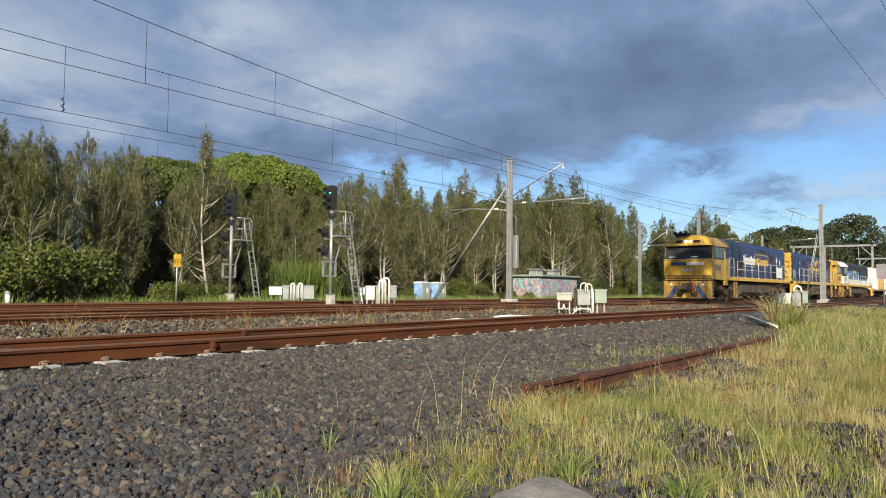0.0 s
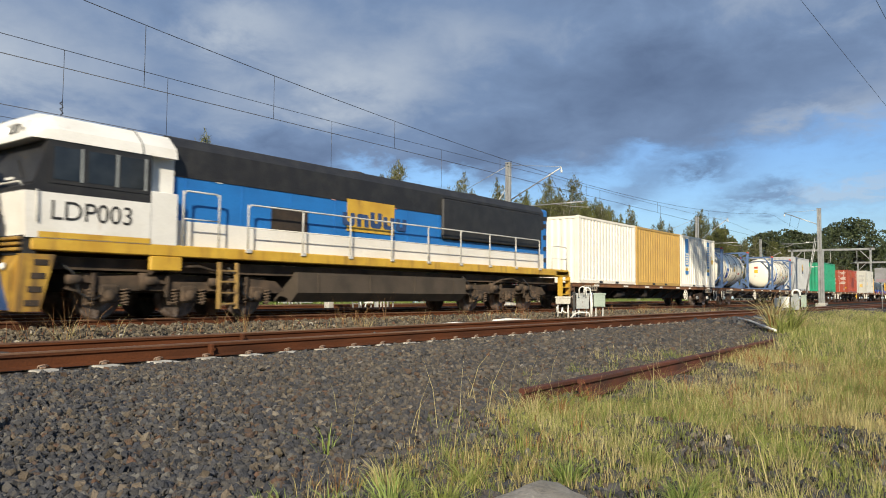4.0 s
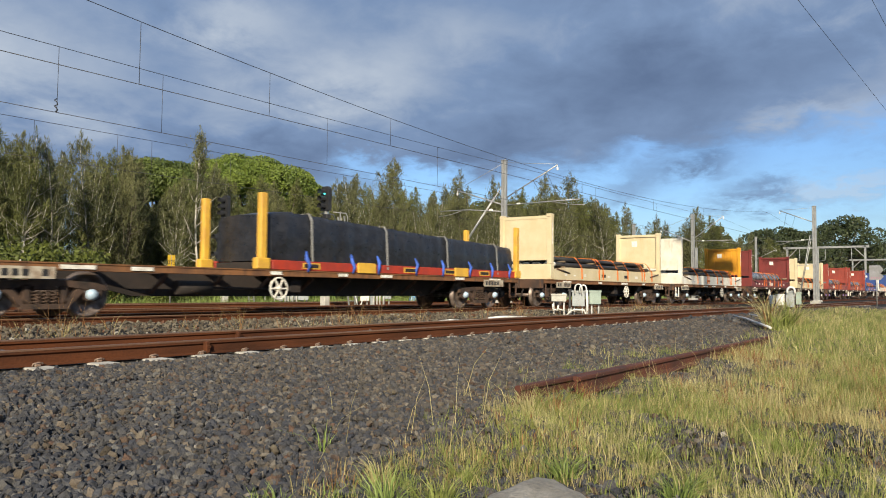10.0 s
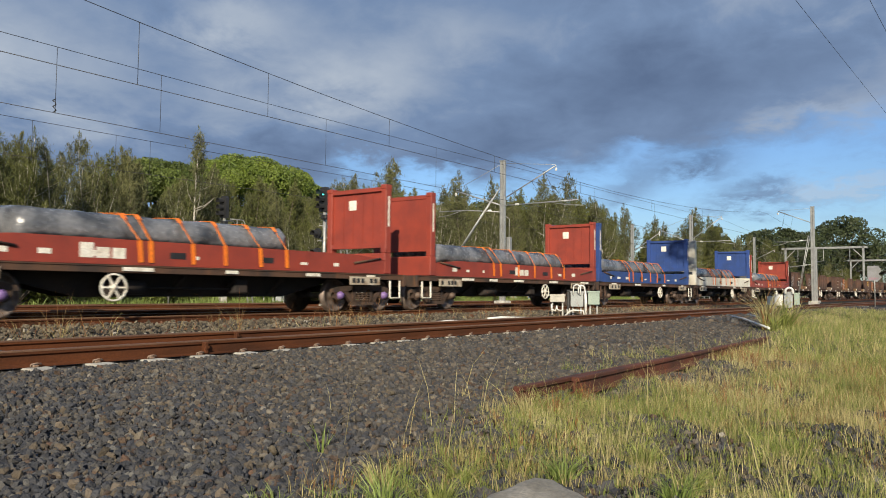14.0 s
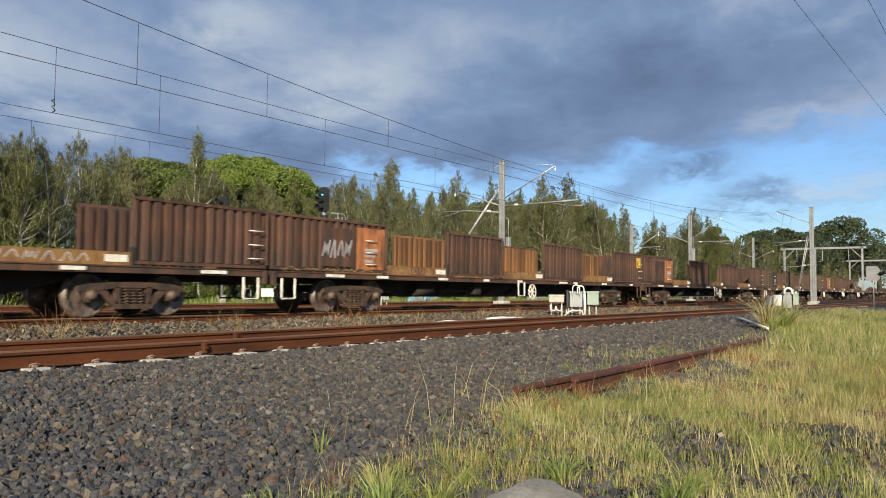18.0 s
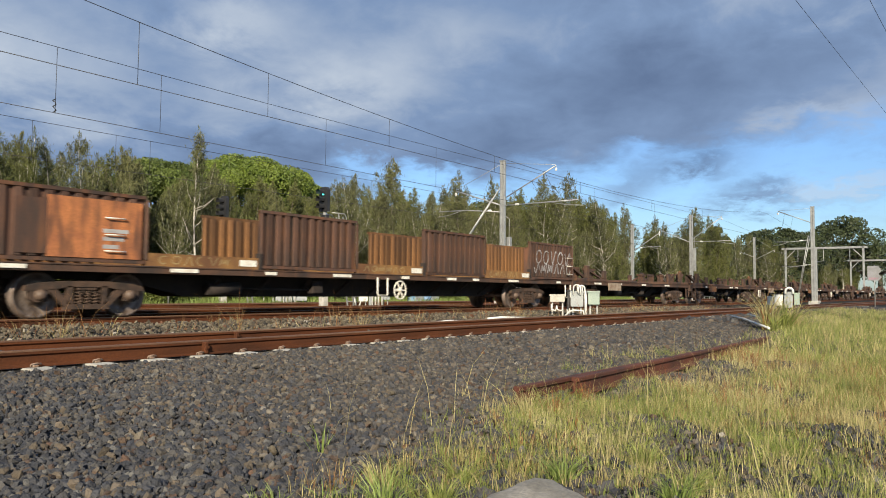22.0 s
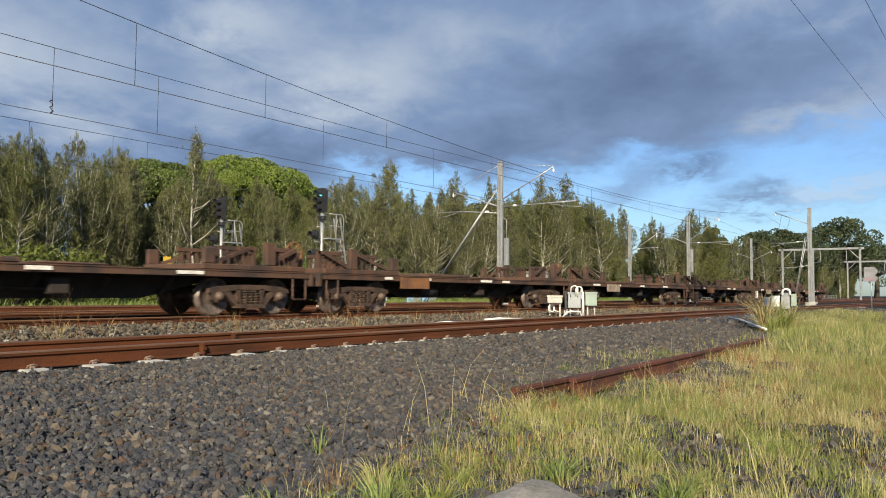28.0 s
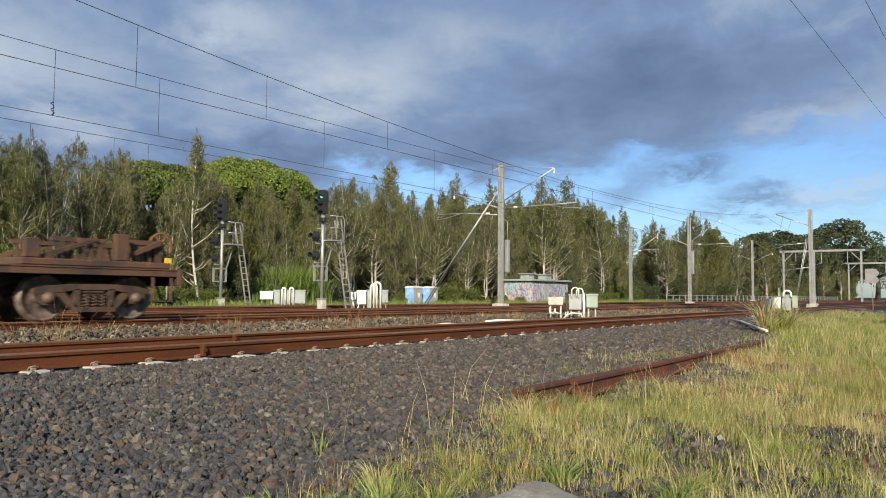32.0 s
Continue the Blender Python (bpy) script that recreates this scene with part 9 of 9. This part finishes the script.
for k, (x, y, h, n, material) in enumerate(((3.35, 3.40, 0.20, 16, M_LUSH), (2.28, 2.72, 0.13, 22, M_LUSH), (2.42, 2.74, 0.12, 22, M_LUSH), (2.62, 2.62, 0.13, 26, M_LUSH), (2.55, 2.20, 0.24, 110, M_LUSH), (2.75, 2.05, 0.22, 90, M_GRASS), (3.75, 1.95, 0.20, 120, M_LUSH), (3.55, 1.25, 0.19, 110, M_LUSH), (3.9, 1.30, 0.18, 90, M_GRASS), (4.4, 1.75, 0.2, 90, M_GRASS), (2.32, 2.02, 0.14, 60, M_LUSH), (3.15, 1.28, 0.18, 90, M_LUSH), (3.0, 2.62, 0.16, 70, M_STRAW), (3.35, 2.35, 0.17, 90, M_GRASS))):
    tuft_plant(x, y, h, n, material, ("small fresh green tuft alone on the stones", "fresh green tussock on the stony ground", "yellow-green tussock on the stony ground", "dry pale tussock on the stones")[0 if n < 30 else 3 if material is M_STRAW else 1 if material is M_LUSH else 2], 200 + k)


for k, (x, y, h, n) in enumerate(((20.3, 4.75, 1.05, 150), (20.9, 4.5, 0.95, 130), (21.6, 4.4, 0.8, 110), (19.6, 4.45, 0.6, 90))):
    tuft_plant(x, y, h, n, M_GRASS if k % 2 else M_STRAW, "tall arching pale grass in front of the cable boxes", 260 + k, 0.011, 0.55)
for k, (x, y, h) in enumerate(((20.2, 4.9, 1.55), (19.9, 4.7, 1.4))):
    tuft_plant(x, y, h, 5, M_REDGRASS, "tall reddish seed plumes above the grass", 280 + k, 0.012, 0.9)
for k, (x, y) in enumerate(((5.15, 2.98), (5.3, 3.02), (5.5, 2.95), (5.7, 2.98), (5.35, 3.12), (5.95, 3.0), (6.25, 3.02), (5.6, 3.08))):
    tuft_plant(x, y, 0.26, 60, (M_STRAW, M_GRASS, M_REDGRASS, M_GRASS)[k % 4], "dry grass tuft against the old rail", 300 + k, 0.003, 0.45)


# ---- ballast and rocks ----
ICO_V = np.array([(-1, 1.618, 0), (1, 1.618, 0), (-1, -1.618, 0), (1, -1.618, 0), (0, -1, 1.618), (0, 1, 1.618), (0, -1, -1.618), (0, 1, -1.618), (1.618, 0, -1), (1.618, 0, 1), (-1.618, 0, -1), (-1.618, 0, 1)]) / 1.9
ICO_F = np.array([(0, 11, 5), (0, 5, 1), (0, 1, 7), (0, 7, 10), (0, 10, 11), (1, 5, 9), (5, 11, 4), (11, 10, 2), (10, 7, 6), (7, 1, 8), (3, 9, 4), (3, 4, 2), (3, 2, 6), (3, 6, 8), (3, 8, 9), (4, 9, 5), (2, 4, 11), (6, 2, 10), (8, 6, 7), (9, 8, 1)])
CUBE_V = np.array([(x, y, z) for z in (-0.8, 0.8) for y in (-0.8, 0.8) for x in (-0.8, 0.8)])
CUBE_F = np.array([(0, 3, 1), (0, 2, 3), (4, 5, 7), (4, 7, 6), (0, 1, 5), (0, 5, 4), (2, 6, 7), (2, 7, 3), (0, 4, 6), (0, 6, 2), (1, 3, 7), (1, 7, 5)])


def stones(rng, x, y, z, size, base_v, base_f):
    n = len(x)
    s = size[:, None] * rng.uniform(0.5, 1.35, (n, 3)) * [1.0, 0.95, 0.90]
    loc = base_v[None] * (1 + rng.normal(size=(n, len(base_v), 3)) * 0.24) * s[:, None]
    q = rng.normal(size=(n, 4)) * [1.0, 0.6, 0.6, 1.0]
    q /= np.linalg.norm(q, axis=1, keepdims=True)
    w, a, b, c = q.T
    R = np.stack([1 - 2 * (b * b + c * c), 2 * (a * b - w * c), 2 * (a * c + w * b), 2 * (a * b + w * c), 1 - 2 * (a * a + c * c), 2 * (b * c - w * a), 2 * (a * c - w * b), 2 * (b * c + w * a), 1 - 2 * (a * a + b * b)], 1).reshape(n, 3, 3)
    v = np.einsum("nij,nkj->nki", R, loc) + np.stack([x, y, z], 1)[:, None]
    f = (np.arange(n) * len(base_v))[:, None, None] + base_f[None]
    return v.reshape(-1, 3), f.reshape(-1, 3)


def build_ballast():
    rng = np.random.default_rng(31)

    def sow(n, x0, x1, y0, y1, size, shape, name, material, label, lift=0.42, test=None, wide=False, heap=1.0):
        x, y = rng.uniform(x0, x1, n), rng.uniform(y0, y1, n)
        ok = (x > 0.41 * y - 0.6) | wide
        if test is not None:
            ok &= test(x, y)
        x, y = x[ok], y[ok]
        s = size * rng.uniform(0.5, 1.5, len(x)) ** 1.2
        z = ground_height(x, y) + s * lift + size * rng.uniform(-0.5, 0.9, len(x)) * heap
        v, f = stones(rng, x, y, z, s, *shape)
        stuff(name, v, f, material, label, "ballast")

    near = (ICO_V, ICO_F)
    cube = (CUBE_V, CUBE_F)
    open_ = lambda x, y: rng.uniform(0, 1, len(x)) > 0.75 * grass_mask(x, y)
    # share of the lighter, browner stones, growing along the track
    dusty = lambda x: 0.72 * np.clip((x - 2.0) / 3.5, 0, 1)
    grey_ = lambda x, y: open_(x, y) & (rng.uniform(0, 1, len(x)) > dusty(x))
    brown_ = lambda x, y: open_(x, y) & (rng.uniform(0, 1, len(x)) < dusty(x))
    for material, pick, tone in ((M_STONE, grey_, "dark grey"), (M_STONE_BROWN, brown_, "mid-brown")):
        sow(60000, 0.2, 6.2, 1.0, 7.46, 0.0200, near, "ballast", material, tone + " crushed ballast stones by the near track", test=pick)
        sow(36000, 6.2, 10.5, 1.5, 7.46, 0.0205, cube, "ballast", material, tone + " ballast stones beside the old rail", test=pick)
        sow(50000, 10.5, 22, 1.5, 7.46, 0.0245, cube, "ballast", material, tone + " ballast stones along the near track", test=pick)
    sow(14000, -9, 2.6, -2.0, 7.58, 0.034, cube, "ballast", M_STONE, "dark grey ballast stones spread over bare ground", test=lambda x, y: x < 0.41 * y - 0.5, wide=True)
    sow(9000, 22, 55, 4.5, 7.58, 0.045, cube, "ballast", M_STONE, "dark ballast stones far along the near track", test=open_)
    sow(15000, 2.4, 8.5, -0.5, 1.0, 0.0185, cube, "ballast", M_STONE, "dark stones in the bare soil among the grass", test=open_)
    sow(450, 0.2, 14, 1.5, 7.4, 0.023, near, "pale_stones", M_STONE_LIGHT, "scattered pale and brown stones in the ballast", 0.75, open_)
    sow(5200, 2.8, 30, 7.1, 7.47, 0.020, cube, "shoulder_ballast", M_STONE, "ballast stones heaped against the sleeper ends", 0.1, heap=0.3)
    sow(7000, 2.8, 30, 8.1, 9.3, 0.030, cube, "crib_ballast", M_STONE, "ballast stones between the near rails", 0.6)
    sow(26000, 3.2, 48, 9.55, 14.3, 0.026, cube, "path_ballast", M_STONE_LIGHT, "pale brown stones between the tracks", 0.3)
    sow(7000, 5, 40, 14.3, 18.7, 0.032, cube, "path_ballast", M_STONE_LIGHT, "pale brown stones under the main line", 0.3)


build_ballast()


def flat_rock():
    """The pale weathered slab in the grass."""
    rng = np.random.default_rng(4)
    n, m = 24, 9
    v = []
    for k in range(m):
        q = 1 - k / (m - 1)
        for i in range(n):
            a = 2 * math.pi * i / n
            r = (0.42 + 0.06 * math.sin(3 * a + 1) + 0.03 * math.sin(7 * a)) * math.sqrt(q) * (1 + rng.normal() * 0.015)
            v.append((r * math.cos(a) * 1.5, r * math.sin(a) * 0.85, 0.10 * (1 - q ** 3) + rng.normal() * 0.004))
    f = [(k * n + i, k * n + (i + 1) % n, (k + 1) * n + (i + 1) % n, (k + 1) * n + i) for k in range(m - 1) for i in range(n)]
    g = Geo().poly(v, f, True)
    solid("flat_rock", g, M_ROCK, "pale weathered flat rock half sunk in the ground", "rock", m=pose(2.86, 1.63, -0.425, 2, -2, 20))


M_ROCK = mat("weathered sandstone", (0.34, 0.31, 0.26), (0.21, 0.19, 0.155), 0.9, scale=5, fine=40, bump=0.7, vary=0.3)
flat_rock()


def loose_pipe(pts, r, label):
    t = solid("loose_pipe", Geo().tube(pts, r, 7), M_PVC, label, "pipe", "loose pipes")
    return t


loose_pipe([(14.8, 11.3, -0.19), (15.3, 11.15, -0.15), (16.0, 10.8, -0.18)], 0.035, "white plastic pipe lying on the stones")
loose_pipe([(18.4, 12.0, -0.19), (19.0, 11.9, -0.16), (19.7, 11.5, -0.18)], 0.035, "white plastic pipe lying between the tracks")
loose_pipe([(25.5, 7.1, -0.13), (23.5, 6.2, -0.14), (20.7, 5.1, -0.18), (18.9, 4.4, -0.20)], 0.03, "white plastic pipe running down the ballast")
loose_pipe([(27.5, 7.1, -0.13), (25.2, 6.1, -0.15), (22.4, 5.2, -0.18)], 0.03, "white plastic pipe running down the ballast to the grass")
loose_pipe([(30.5, 7.1, -0.13), (27.5, 6.2, -0.14), (25.0, 5.5, -0.17)], 0.03, "bent white pipe on the ballast")


# ---- movement ----
def run(t):
    """How far the train has come after t seconds, in metres."""
    return 21.05 * t - 0.0225 * t * t


def motions():
    for ob, dist, turn in TRAIN:
        walk(ob, [(t, pose(dist + 46.0 - run(t), LINE_Y, 0, 0, 0, turn)) for t in range(0, 33, 2)])
        # the wheels roll while their vehicle is near the camera
        times = [k / FPS for k in range(32 * FPS + 1) if -4.0 < dist + 46.0 - run(k / FPS) < 46.0]
        if not times:
            continue
        for w in [o for o in ob.children_recursive if o.name.startswith("wheelset")]:
            x, r = w.location.x, w.location.z
            s = -1 if turn == 0 else 1
            rows = [(t, pose(x, 0, r) @ Matrix.Rotation(s * (run(t) - run(times[0])) / r, 4, "Y")) for t in times]
            if times[0] > 0:
                rows.insert(0, (0.0, rows[0][1]))
            if times[-1] < 32:
                rows.append((32.0, rows[-1][1]))
            walk(w, rows)


motions()
